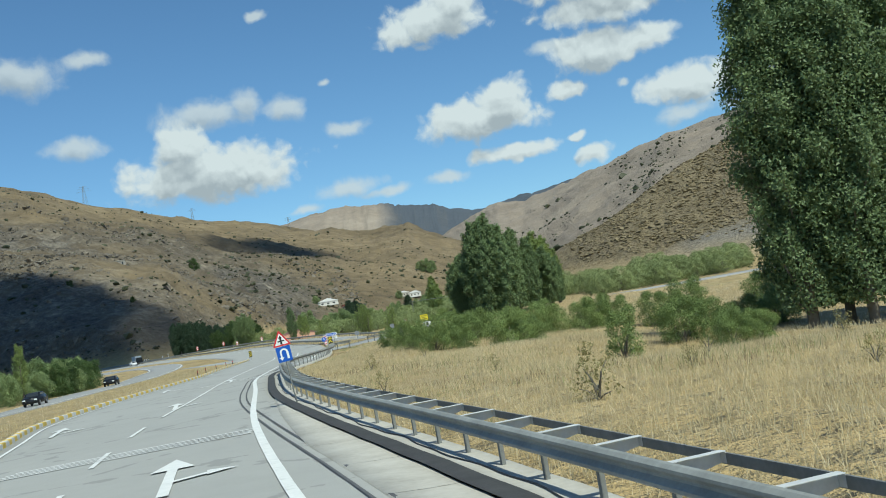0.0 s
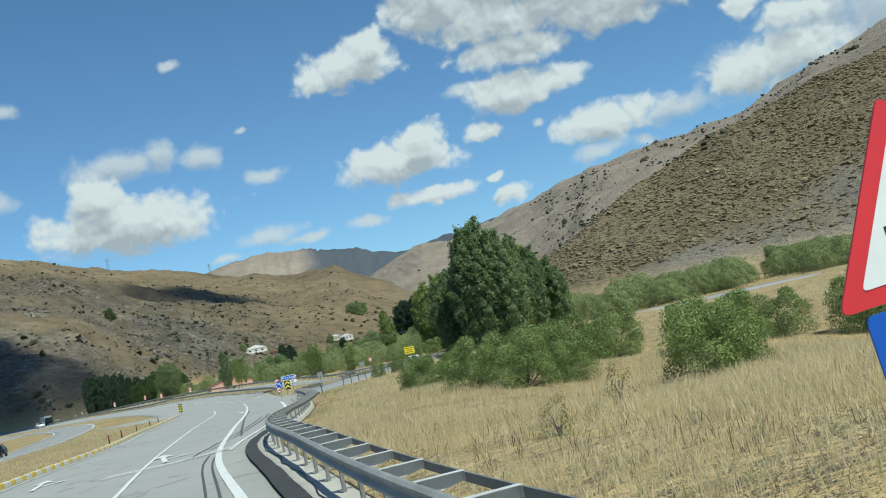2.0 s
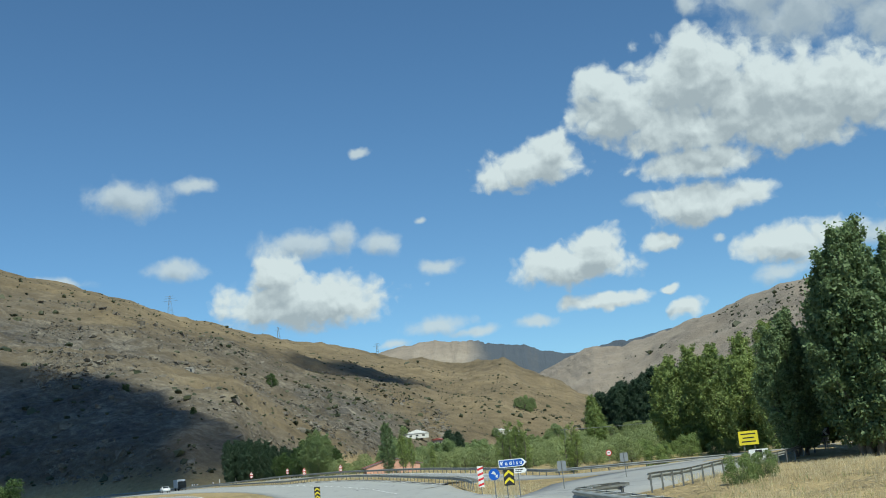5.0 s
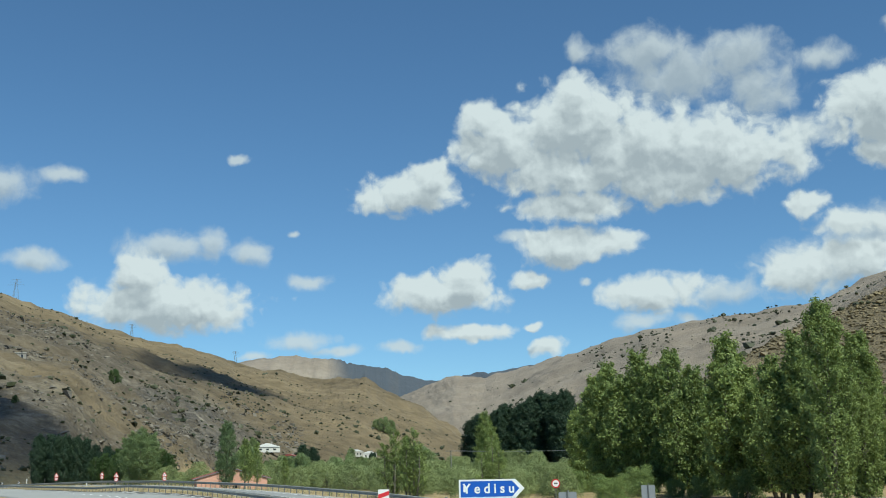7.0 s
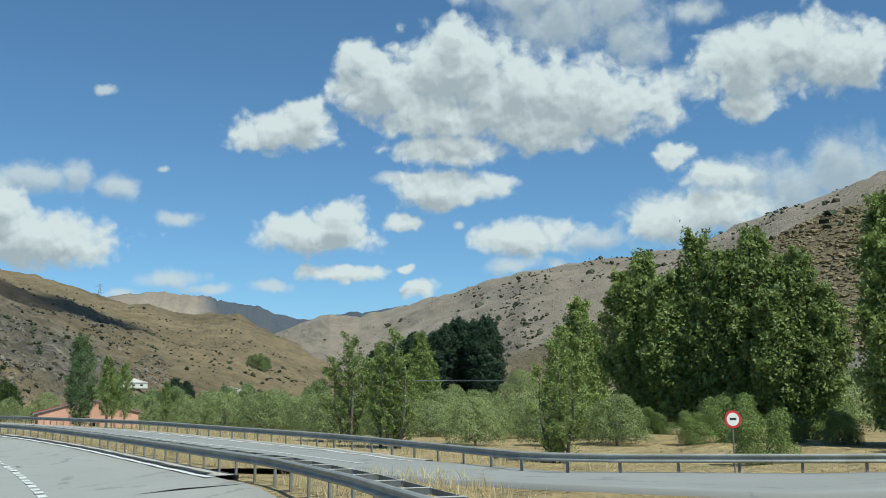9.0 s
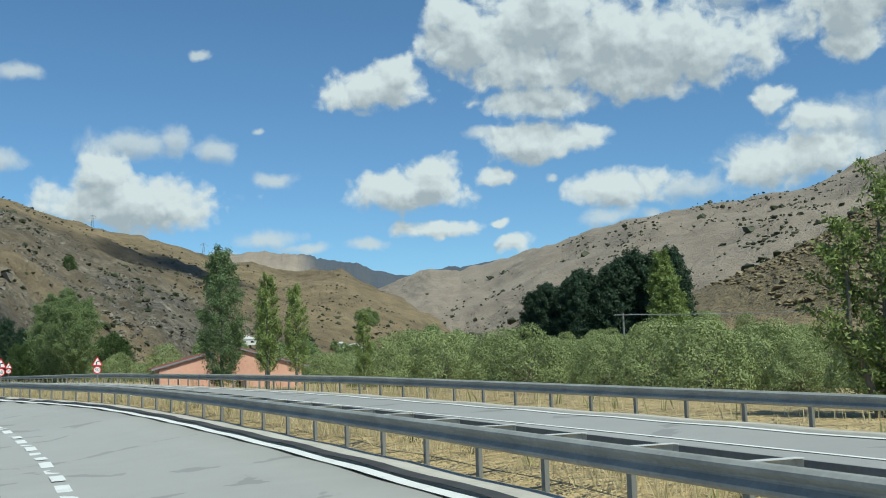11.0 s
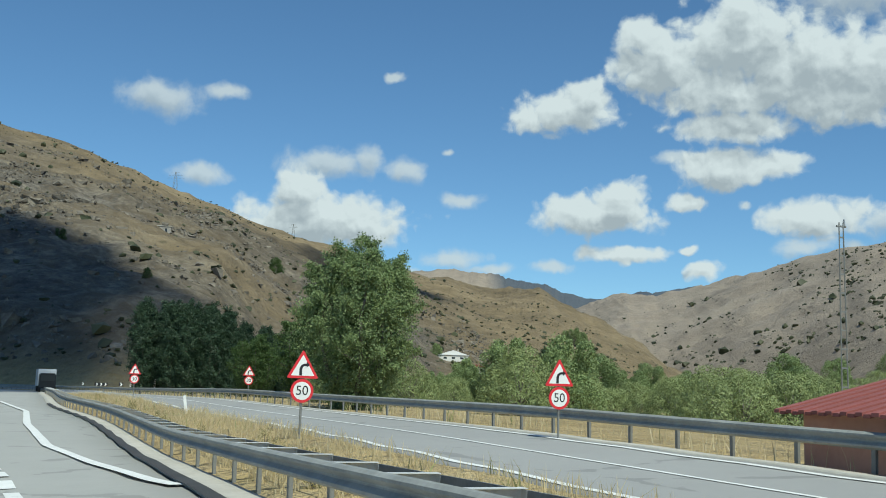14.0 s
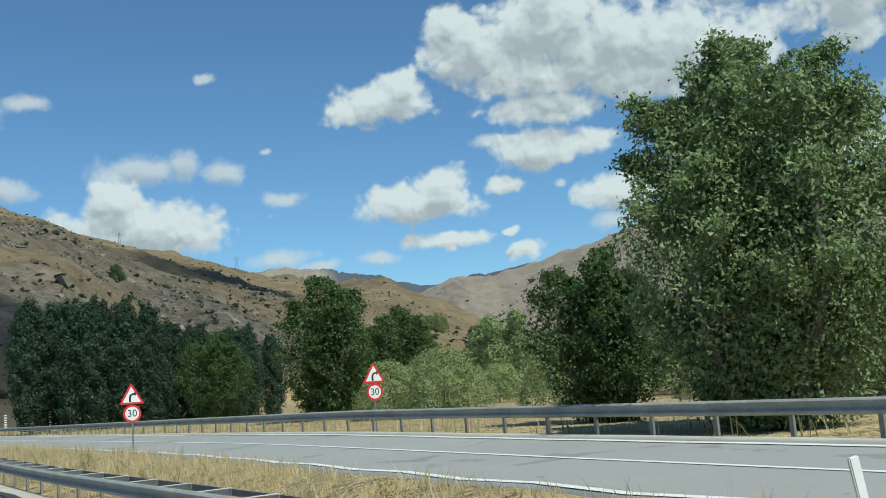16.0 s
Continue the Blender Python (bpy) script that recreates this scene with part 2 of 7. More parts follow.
def ground_material():
    m, b, (node, feed, maths) = material("dry_ground", 0.95)
    t = m.node_tree
    p = place_of(m)
    geo = t.nodes.new("ShaderNodeNewGeometry")
    up = feed(node("ShaderNodeSeparateXYZ"), i0=geo.outputs["Normal"]).outputs[2]
    def ns(scale, detail=6.0, rough=0.6):
        return feed(node("ShaderNodeTexNoise"), Vector=p, Scale=scale, Detail=detail, Roughness=rough).outputs[0]
    grass = ramp_of(m, maths("MULTIPLY_ADD", maths("ADD", maths("MULTIPLY", ns(0.03), 0.5), maths("MULTIPLY", ns(0.5), 0.5)), 2.6, -0.8),
                    [(0.0, (0.3, 0.23, 0.105)), (0.3, (0.46, 0.343, 0.165)), (0.7, (0.56, 0.43, 0.225)), (1.0, (0.64, 0.52, 0.315))])
    patch = feed(node("ShaderNodeMapRange", interpolation_type="SMOOTHSTEP"), i0=ns(0.075, 5.0), i1=0.54, i2=0.7, i3=0.0, i4=0.35).outputs[0]
    lush = node("ShaderNodeMix", data_type="RGBA")
    feed(lush, i0=patch, i6=grass, i7=(0.27, 0.25, 0.11, 1))
    grass = lush.outputs[2]
    steppe = ramp_of(m, maths("MULTIPLY_ADD", maths("ADD", maths("MULTIPLY", ns(0.0045, 8.0), 0.5), maths("MULTIPLY", ns(0.06, 8.0), 0.5)), 2.8, -0.9),
                     [(0.0, (0.08, 0.062, 0.037)), (0.35, (0.16, 0.121, 0.067)), (0.65, (0.23, 0.175, 0.098)), (1.0, (0.31, 0.242, 0.14))])
    rock = ramp_of(m, maths("MULTIPLY_ADD", maths("ADD", maths("MULTIPLY", ns(0.03, 9.0, 0.7), 0.5), maths("MULTIPLY", ns(0.25, 8.0, 0.7), 0.5)), 3.0, -1.0),
                   [(0.0, (0.02, 0.019, 0.019)), (0.3, (0.055, 0.05, 0.046)), (0.55, (0.13, 0.115, 0.095)), (0.8, (0.25, 0.22, 0.17)), (1.0, (0.36, 0.32, 0.25))])
    far = t.nodes.new("ShaderNodeAttribute")
    far.attribute_name = "wild"
    hill = node("ShaderNodeMix", data_type="RGBA")
    steep = feed(node("ShaderNodeMapRange", interpolation_type="SMOOTHSTEP"), i0=maths("ADD", up, maths("MULTIPLY_ADD", ns(0.02, 8.0), 0.22, -0.11)), i1=0.80, i2=0.93, i3=1.0, i4=0.0).outputs[0]
    crag = t.nodes.new("ShaderNodeAttribute")
    crag.attribute_name = "rocky"
    bare = maths("MULTIPLY", crag.outputs["Fac"], feed(node("ShaderNodeMapRange"), i0=ns(0.06, 9.0, 0.7), i1=0.36, i2=0.52, i3=0.45, i4=1.0).outputs[0])
    # distance haze put into the colour of the middle and far hills
    tint = node("ShaderNodeMix", data_type="RGBA")
    haze_mask = t.nodes.new("ShaderNodeAttribute")
    haze_mask.attribute_name = "pale"
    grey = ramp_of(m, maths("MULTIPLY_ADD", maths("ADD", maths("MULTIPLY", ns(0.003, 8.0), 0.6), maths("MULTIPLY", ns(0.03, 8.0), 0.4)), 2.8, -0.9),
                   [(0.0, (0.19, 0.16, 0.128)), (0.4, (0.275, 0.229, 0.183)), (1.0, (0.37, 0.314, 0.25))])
    feed(tint, i0=haze_mask.outputs["Fac"], i6=steppe, i7=grey)
    # far ridge: cloud shade and blue haze painted as a dark colour
    shade_mix = node("ShaderNodeMix", data_type="RGBA")
    shade_mask = t.nodes.new("ShaderNodeAttribute")
    shade_mask.attribute_name = "far_shade"
    feed(shade_mix, i0=shade_mask.outputs["Fac"], i6=tint.outputs[2], i7=(0.075, 0.09, 0.112, 1))
    steppe = shade_mix.outputs[2]
    # the near ridge: straw-coloured grass over grey gravel at its foot
    straw = ramp_of(m, maths("MULTIPLY_ADD", maths("ADD", maths("MULTIPLY", ns(0.05, 8.0), 0.5), maths("MULTIPLY", ns(0.6, 8.0), 0.5)), 2.6, -0.8),
                    [(0.0, (0.1, 0.079, 0.046)), (0.4, (0.18, 0.142, 0.082)), (0.7, (0.245, 0.195, 0.112)), (1.0, (0.31, 0.25, 0.148))])
    gravel = ramp_of(m, ns(0.8, 8.0), [(0.3, (0.17, 0.155, 0.13)), (0.7, (0.3, 0.275, 0.235))])
    strawy = t.nodes.new("ShaderNodeAttribute")
    strawy.attribute_name = "straw"
    stony = t.nodes.new("ShaderNodeAttribute")
    stony.attribute_name = "gravel"
    foot = node("ShaderNodeMix", data_type="RGBA")
    feed(foot, i0=stony.outputs["Fac"], i6=straw, i7=gravel)
    side = node("ShaderNodeMix", data_type="RGBA")
    feed(side, i0=strawy.outputs["Fac"], i6=steppe, i7=foot.outputs[2])
    steppe = side.outputs[2]
    feed(hill, i0=maths("MAXIMUM", bare, maths("MULTIPLY", steep, 0.18)), i6=steppe, i7=rock)
    mix = node("ShaderNodeMix", data_type="RGBA")
    feed(mix, i0=far.outputs["Fac"], i6=grass, i7=hill.outputs[2])
    # small dark scrub and stones, as specks
    v = feed(node("ShaderNodeTexVoronoi"), Vector=p, Scale=0.11).outputs[0]
    vf = maths("ADD", v, maths("MULTIPLY_ADD", ns(0.3), 0.5, -0.25))
    speck = feed(node("ShaderNodeMapRange", interpolation_type="SMOOTHSTEP"), i0=vf, i1=0.05, i2=0.2, i3=1.0, i4=0.0).outputs[0]
    gate = feed(node("ShaderNodeMapRange"), i0=ns(0.011, 4.0), i1=0.45, i2=0.62, i3=0.0, i4=0.8).outputs[0]
    sp = maths("MULTIPLY", maths("MULTIPLY", speck, gate), far.outputs["Fac"])
    mix2 = node("ShaderNodeMix", data_type="RGBA")
    feed(mix2, i0=sp, i6=mix.outputs[2], i7=(0.07, 0.07, 0.04, 1))
    t.links.new(mix2.outputs[2], b.inputs["Base Color"])
    bp = feed(node("ShaderNodeBump"), Strength=1.0, Distance=2.6, Height=maths("ADD", maths("ADD", ns(0.35, 8.0), maths("MULTIPLY", ns(0.1, 8.0, 0.7), 1.6)), maths("MULTIPLY", ns(3.0, 5.0), 0.1)))
    t.links.new(bp.outputs[0], b.inputs["Normal"])
    return m


def asphalt_material(name, tone):
    m, b, (node, feed, maths) = material(name, 0.82)
    t = m.node_tree
    p = place_of(m)
    def ns(scale, detail=5.0):
        return feed(node("ShaderNodeTexNoise"), Vector=p, Scale=scale, Detail=detail, Roughness=0.6).outputs[0]
    f = maths("ADD", maths("ADD", maths("MULTIPLY", ns(0.12), 0.45), maths("MULTIPLY", ns(1.2), 0.25)), maths("MULTIPLY", ns(60.0, 2.0), 0.3))
    c = ramp_of(m, maths("MULTIPLY_ADD", f, 2.2, -0.6), [(0.0, tuple(v * 0.86 for v in tone)), (0.5, tone), (1.0, tuple(v * 1.12 for v in tone))])
    crack = feed(node("ShaderNodeTexVoronoi"), Vector=p, Scale=0.16)
    crack.feature = "DISTANCE_TO_EDGE"
    cf = feed(node("ShaderNodeMapRange"), i0=maths("ADD", crack.outputs[0], maths("MULTIPLY_ADD", ns(0.8), 0.3, -0.15)), i1=0.0, i2=0.006, i3=0.25, i4=0.0).outputs[0]
    mx = node("ShaderNodeMix", data_type="RGBA")
    feed(mx, i0=cf, i6=c, i7=(0.03, 0.03, 0.03, 1))
    t.links.new(mx.outputs[2], b.inputs["Base Color"])
    bp = feed(node("ShaderNodeBump"), Strength=0.35, Distance=0.01, Height=ns(110.0, 3.0))
    t.links.new(bp.outputs[0], b.inputs["Normal"])
    return m


M_GROUND = ground_material()
M_ROAD = asphalt_material("grey_asphalt", (0.345, 0.345, 0.33))
M_ROAD2 = asphalt_material("side_asphalt", (0.3, 0.3, 0.295))
M_CONC = noisy("concrete_shoulder", [(0.0, (0.34, 0.32, 0.28)), (0.5, (0.45, 0.43, 0.385)), (1.0, (0.54, 0.52, 0.47))], 0.7, 0.9, 0, 0.2, 40.0)
M_LINE = noisy("road_paint", [(0.0, (0.42, 0.43, 0.42)), (0.35, (0.66, 0.67, 0.66)), (1.0, (0.78, 0.78, 0.77))], 2.5, 0.7)
M_SKID = noisy("tyre_rubber_mark", [(0.0, (0.06, 0.06, 0.062)), (1.0, (0.13, 0.13, 0.13))], 3.0, 0.7)
M_ZINC = noisy("galvanised_steel", [(0.0, (0.2, 0.205, 0.19)), (0.5, (0.3, 0.305, 0.285)), (1.0, (0.42, 0.425, 0.4))], 1.3, 0.55, 0.12, 0.08, 20.0)
M_POST = noisy("weathered_post_steel", [(0.0, (0.13, 0.132, 0.125)), (1.0, (0.27, 0.272, 0.258))], 2.0, 0.55, 0.15)
M_YEL = noisy("yellow_kerb_paint", [(0.0, (0.5, 0.37, 0.1)), (1.0, (0.8, 0.58, 0.1))], 2.0, 0.8)
M_WHT = noisy("white_kerb_paint", [(0.0, (0.5, 0.49, 0.46)), (1.0, (0.75, 0.74, 0.71))], 2.0, 0.8)
M_SWHITE = plain("sign_white", (0.78, 0.78, 0.77), 0.4)
M_SRED = plain("sign_red", (0.62, 0.03, 0.04), 0.4)
M_SBLUE = plain("sign_blue", (0.01, 0.09, 0.45), 0.4)
M_SBLACK = plain("sign_black", (0.015, 0.015, 0.017), 0.5)
M_SYEL = plain("sign_yellow", (0.75, 0.62, 0.03), 0.45)
M_GREYB = plain("sign_back_grey", (0.3, 0.31, 0.32), 0.5, 0.5)
M_BARK = noisy("bark", [(0.0, (0.08, 0.07, 0.055)), (1.0, (0.22, 0.2, 0.165))], 3.0, 0.95, 0, 0.5, 14.0)
M_POPLAR = leaves("poplar_leaf", (0.09, 0.14, 0.06), (0.25, 0.33, 0.145), 0.3)
M_POPLAR2 = leaves("light_poplar_leaf", (0.135, 0.185, 0.055), (0.38, 0.46, 0.15), 0.36)
M_WILLOW = leaves("willow_leaf", (0.13, 0.17, 0.065), (0.41, 0.47, 0.2), 0.25)
M_BROAD = leaves("broad_leaf", (0.12, 0.175, 0.07), (0.36, 0.44, 0.19), 0.32)
M_DEEP = leaves("deep_green_leaf", (0.035, 0.07, 0.022), (0.14, 0.21, 0.065), 0.4)
M_WEED = leaves("dry_weed_leaf", (0.24, 0.22, 0.09), (0.46, 0.4, 0.19), 0.4)
M_BUSH = leaves("shrub_leaf", (0.08, 0.125, 0.04), (0.34, 0.43, 0.14), 0.25)
M_PINE = leaves("conifer_needle", (0.02, 0.044, 0.026), (0.07, 0.115, 0.06), 0.25)
M_SCRUB = leaves("steppe_scrub", (0.025, 0.033, 0.016), (0.085, 0.09, 0.045), 0.1)
M_DRY = leaves("dry_grass_blade", (0.6, 0.49, 0.26), (0.93, 0.82, 0.56), 0.55, 0.7)
M_GREENW = leaves("green_weed_blade", (0.26, 0.27, 0.11), (0.5, 0.5, 0.24), 0.4)
M_PINK = noisy("salmon_render", [(0.0, (0.5, 0.27, 0.2)), (0.5, (0.62, 0.35, 0.26)), (1.0, (0.7, 0.42, 0.32))], 0.5, 0.9, 0, 0.15, 20.0)
M_ROOF = noisy("red_roof_sheet", [(0.0, (0.2, 0.06, 0.05)), (1.0, (0.33, 0.1, 0.085))], 0.8, 0.6)
M_GLASS = plain("dark_window_glass", (0.03, 0.035, 0.04), 0.1)
M_CARDK = plain("dark_car_paint", (0.02, 0.022, 0.025), 0.25, 0.3)
M_CARWH = plain("white_car_paint", (0.72, 0.72, 0.72), 0.3)
M_TYRE = plain("tyre_rubber", (0.02, 0.02, 0.02), 0.85)
M_STONE = noisy("grey_stone", [(0.0, (0.18, 0.165, 0.15)), (1.0, (0.4, 0.37, 0.33))], 1.2, 0.95, 0, 0.5, 12.0)
M_TUFT = leaves("dead_grass_cushion", (0.13, 0.103, 0.058), (0.31, 0.25, 0.14), 0.1)
# zinc of the spacer arms, with the sun's glint put into its colour
M_ARM = noisy("sunlit_zinc", [(0.0, (0.5, 0.51, 0.51)), (1.0, (0.72, 0.73, 0.73))], 2.0, 0.5, 0.1)

M_CRAG = noisy("weathered_crag", [(0.0, (0.05, 0.046, 0.044)), (0.5, (0.15, 0.133, 0.11)), (1.0, (0.34, 0.3, 0.235))], 0.12, 0.95, 0, 0.6, 3.0)

M_DARKSTRIP = noisy("dark_strip_grey", [(0.0, (0.025, 0.025, 0.026)), (1.0, (0.07, 0.07, 0.072))], 1.5, 0.8, 0, 0.2, 30.0)

# ---- helpers for meshes ----
def put(name, verts, faces, mat, parent=None, label="", smooth=False):
    """One mesh object from arrays of corners and faces."""
    me = bpy.data.meshes.new(name)
    me.from_pydata([tuple(v) for v in verts], [], [tuple(int(i) for i in f) for f in faces])
    me.update()
    if mat:
        me.materials.append(mat)
    if smooth:
        me.shade_smooth()
    ob = new(name, me)
    if parent:
        ob.parent = parent
    if label:
        ob["label"] = label
    return ob


def share(name, mesh, m, parent=None, label=""):
    """Another object on a mesh that exists already."""
    ob = new(name, mesh)
    ob.matrix_basis = m
    if parent:
        ob.parent = parent
    if label:
        ob["label"] = label
    return ob


def part(name, bm, mat, parent=None, label="", smooth=False):
    me = bpy.data.meshes.new(name)
    bm.to_mesh(me)
    bm.free()
    if mat:
        me.materials.append(mat)
    if smooth:
        me.shade_smooth()
    ob = new(name, me)
    if parent:
        ob.parent = parent
    if label:
        ob["label"] = label
    return ob


def bm_box(bm, x, y, z, sx, sy, sz, m=None):
    made = bmesh.ops.create_cube(bm, size=1, matrix=(m or Matrix()) @ Matrix.Translation((x, y, z)) @ Matrix.Diagonal((sx, sy, sz, 1)))
    return made["verts"]


def bm_tube(bm, a, b, r1, r2=None, n=10):
    a, b = Vector(a), Vector(b)
    d = b - a
    q = d.to_track_quat("Z", "Y").to_matrix().to_4x4()
    return bmesh.ops.create_cone(bm, cap_ends=True, segments=n, radius1=r1, radius2=r1 if r2 is None else r2, depth=d.length,
                                 matrix=Matrix.Translation((a + b) / 2) @ q)["verts"]


def bm_plate(bm, outline, y0, y1):
    """A flat plate from an outline in x and z, between two depths."""
    f = [bm.verts.new((x, y0, z)) for x, z in outline]
    k = [bm.verts.new((x, y1, z)) for x, z in outline]
    bm.faces.new(f)
    bm.faces.new(k[::-1])
    n = len(f)
    for i in range(n):
        bm.faces.new((f[i], k[i], k[(i + 1) % n], f[(i + 1) % n]))


def empty(name, m, label, category, group="", kind=""):
    e = new(name)
    e.empty_display_size = 0.3
    e.matrix_basis = m
    return tagged(e, label, category, group, kind)


# ---- plan ----
def curve(points):
    """A smooth function of y through (x, y) points."""
    p = sorted((y, x) for x, y in points)
    ys, xs = np.array([a for a, _ in p], float), np.array([b for _, b in p], float)
    sl = np.gradient(xs, ys)
    def at(y):
        y = np.asarray(y, float)
        k = np.clip(np.searchsorted(ys, y) - 1, 0, len(ys) - 2)
        h = ys[k + 1] - ys[k]
        t = np.clip((y - ys[k]) / h, -20.0, 20.0)
        inside = (t >= 0) & (t <= 1)
        tt = np.clip(t, 0, 1)
        v = ((1 + 2 * tt) * (1 - tt) ** 2 * xs[k] + tt * (1 - tt) ** 2 * h * sl[k] + tt ** 2 * (3 - 2 * tt) * xs[k + 1] + tt ** 2 * (tt - 1) * h * sl[k + 1])
        out = np.where(t < 0, xs[0] + sl[0] * (y - ys[0]), xs[-1] + sl[-1] * (y - ys[-1]))
        return np.where(inside, v, out)
    return at


drive = curve([(12, -60), (6, -30), (0, 0), (-3.9, 17.4), (-7.5, 35.3), (-10.8, 53.6), (-13.7, 72.2), (-16, 91.2), (-18, 110.4), (-19.7, 129.6),
               (-21.6, 148.8), (-24, 167.9), (-27.2, 186.8), (-31.3, 205.4), (-36.4, 223.7), (-42.7, 241.4), (-50.2, 258.7), (-59, 275.7), (-69.1, 292.4),
               (-83.5, 318), (-101, 350), (-116, 380), (-131, 410), (-151, 436), (-186, 456), (-235, 470)])
rail_a = curve([(16, -40), (9.5, -18), (2.95, 7), (0.12, 18), (-3.6, 32), (-7.0, 46), (-9.5, 60), (-11.5, 74), (-11.4, 88), (-11.7, 102), (-12.9, 116), (-14.4, 130)])
rail_b = curve([(-23.1, 200), (-25.2, 207), (-27.9, 216), (-32.5, 230), (-39.9, 248), (-49.7, 266), (-58.6, 284), (-68.2, 304), (-77.8, 322), (-91.2, 350), (-105.5, 380), (-120, 410), (-137, 437), (-168, 457), (-228, 473)])
rail_c = curve([(-13.4, 205), (-19, 220), (-24.8, 235), (-31, 250), (-40.1, 270), (-49.9, 290), (-59.9, 310), (-69.5, 330), (-79.5, 350), (-89.7, 370), (-100, 390), (-110.5, 410), (-131, 447), (-160, 467), (-222, 483)])
kerb_l = curve([(1, -40), (-7, 0), (-13.5, 25), (-18.4, 43), (-21.6, 55), (-23, 66), (-24, 77), (-25, 89), (-26.3, 112), (-28.6, 130), (-31.5, 158), (-34.2, 182)])
back_mid = curve([(-30, -60), (-36, 0), (-40, 60), (-46, 119), (-49.5, 160), (-53, 188), (-57, 214), (-64, 240), (-80, 268), (-104, 296), (-140, 325), (-190, 350)])
line_mid = curve([(4, -40), (-3.5, 0), (-8.3, 21.8), (-10.3, 31.5), (-11.7, 39.9), (-13.8, 56.6), (-17.0, 80), (-20.2, 108), (-24.1, 147), (-28, 172)])
line_right = curve([(12.5, -40), (1.3, 0), (-2.9, 17.3), (-6.2, 32.5), (-10.2, 55), (-12.7, 69), (-15.6, 95), (-17.7, 119), (-20.9, 147.7), (-24.2, 172)])

def offset(f, ys, d):
    """Points at d metres to the right of a line."""
    ys = np.asarray(ys, float)
    sl = f(ys + 0.5) - f(ys - 0.5)
    nrm = np.stack([np.ones_like(sl), -sl], 1) / np.sqrt(1 + sl * sl)[:, None]
    return np.stack([f(ys), ys], 1) + nrm * d


# heights: bases of rails, the driven line, fields
Z_ROAD = [(-60, 0.4), (0, 0.1), (35, 0.0), (72, -0.12), (110, -0.3), (149, -0.42), (187, -0.6), (205, -0.52), (224, -0.25), (241, 0.05), (259, 0.35), (276, 0.67), (292, 1.05), (330, 1.3), (380, 1.4), (474, 1.4)]
Z_A = [(-60, -0.1), (7, -0.2), (46, 0.0), (60, 0.15), (74, 0.1), (102, -0.03), (130, -0.12)]
Z_B = [(200, -0.2), (216, 0.05), (230, 0.32), (248, 0.75), (266, 1.08), (284, 0.85), (304, 1.0), (350, 1.35), (474, 1.4)]
Z_C = [(205, -0.45), (220, 0.1), (235, 0.47), (250, 0.87), (270, 1.24), (290, 1.6), (310, 1.72), (330, 1.86), (350, 1.8), (390, 1.65), (486, 1.6)]


def controls():
    out = []
    for f, table, step in ((drive, Z_ROAD, 4), (rail_a, Z_A, 4), (rail_b, Z_B, 4), (rail_c, Z_C, 4)):
        ys = np.arange(table[0][0], table[-1][0] + 1, step)
        zs = np.interp(ys, *zip(*table))
        out += list(zip(f(ys), ys, zs))
    ys = np.arange(212, 484, 4.0)
    left = offset(rail_c, ys, -6.7)
    out += list(zip(left[:, 0], left[:, 1], np.interp(ys, *zip(*Z_C)) - 0.12))
    out += [(-38, 283, 0.05), (-30, 290, 0.0), (-62, -40, -0.3), (-45, 20, -0.4), (-55, 110, -0.5), (-60, 170, -0.5), (-75, 220, -0.4), (-95, 270, 0.0), (-110, 320, 0.8),
            (22, 0, -1.2), (13, 20, -1.0), (24, 40, -2.0), (9, 45, -1.2), (20, 62, -2.4), (28, 60, -2.6), (20, 80, -2.3), (5, 78, -1.2), (12, 100, -1.8), (8, 125, -1.5), (-1, 122, -1.2), (0, 100, -1.1), (0, 70, -0.8), (0, 150, 0.05), (8, 180, 0.5), (-6, 140, 0.0), (-12, 150, -0.25),
            (45, 20, -2.4), (50, 70, -2.6), (45, 110, -2.0), (45, 160, -1.2), (70, 60, -2.6), (75, 120, -1.8), (70, 0, -2.6), (-5, 212, -0.6), (14, 205, -0.2), (30, 230, -0.6), (0, 260, -0.5), (-15, 280, -0.3),
            (-30, 320, 0.3), (-45, 350, 0.6), (20, 330, 0.0), (-80, 400, 1.0), (60, 300, 3.0), (-130, 330, 0.9), (-150, 400, 1.2)]
    return np.array(out)


CTRL = controls()


def z_near(x, y):
    x, y = np.atleast_1d(x).astype(float), np.atleast_1d(y).astype(float)
    out = np.empty(len(x))
    for k in range(0, len(x), 20000):
        d2 = (x[k:k + 20000, None] - CTRL[None, :, 0]) ** 2 + (y[k:k + 20000, None] - CTRL[None, :, 1]) ** 2
        w = 1.0 / (d2 + 3.0) ** 1.8
        out[k:k + 20000] = (w * CTRL[None, :, 2]).sum(1) / w.sum(1)
    return out


def value_noise(x, y, seed):
    xi, yi = np.floor(x).astype(np.int64), np.floor(y).astype(np.int64)
    xf, yf = x - xi, y - yi
    u, v = xf * xf * (3 - 2 * xf), yf * yf * (3 - 2 * yf)
    def h(a, b):
        n = (a * 374761393 + b * 668265263 + seed * 974634777) & 0x7FFFFFFF
        n = ((n ^ (n >> 13)) * 1274126177) & 0x7FFFFFFF
        return ((n ^ (n >> 16)) & 0xFFFF) / 65535.0
    return (h(xi, yi) * (1 - u) + h(xi + 1, yi) * u) * (1 - v) + (h(xi, yi + 1) * (1 - u) + h(xi + 1, yi + 1) * u) * v


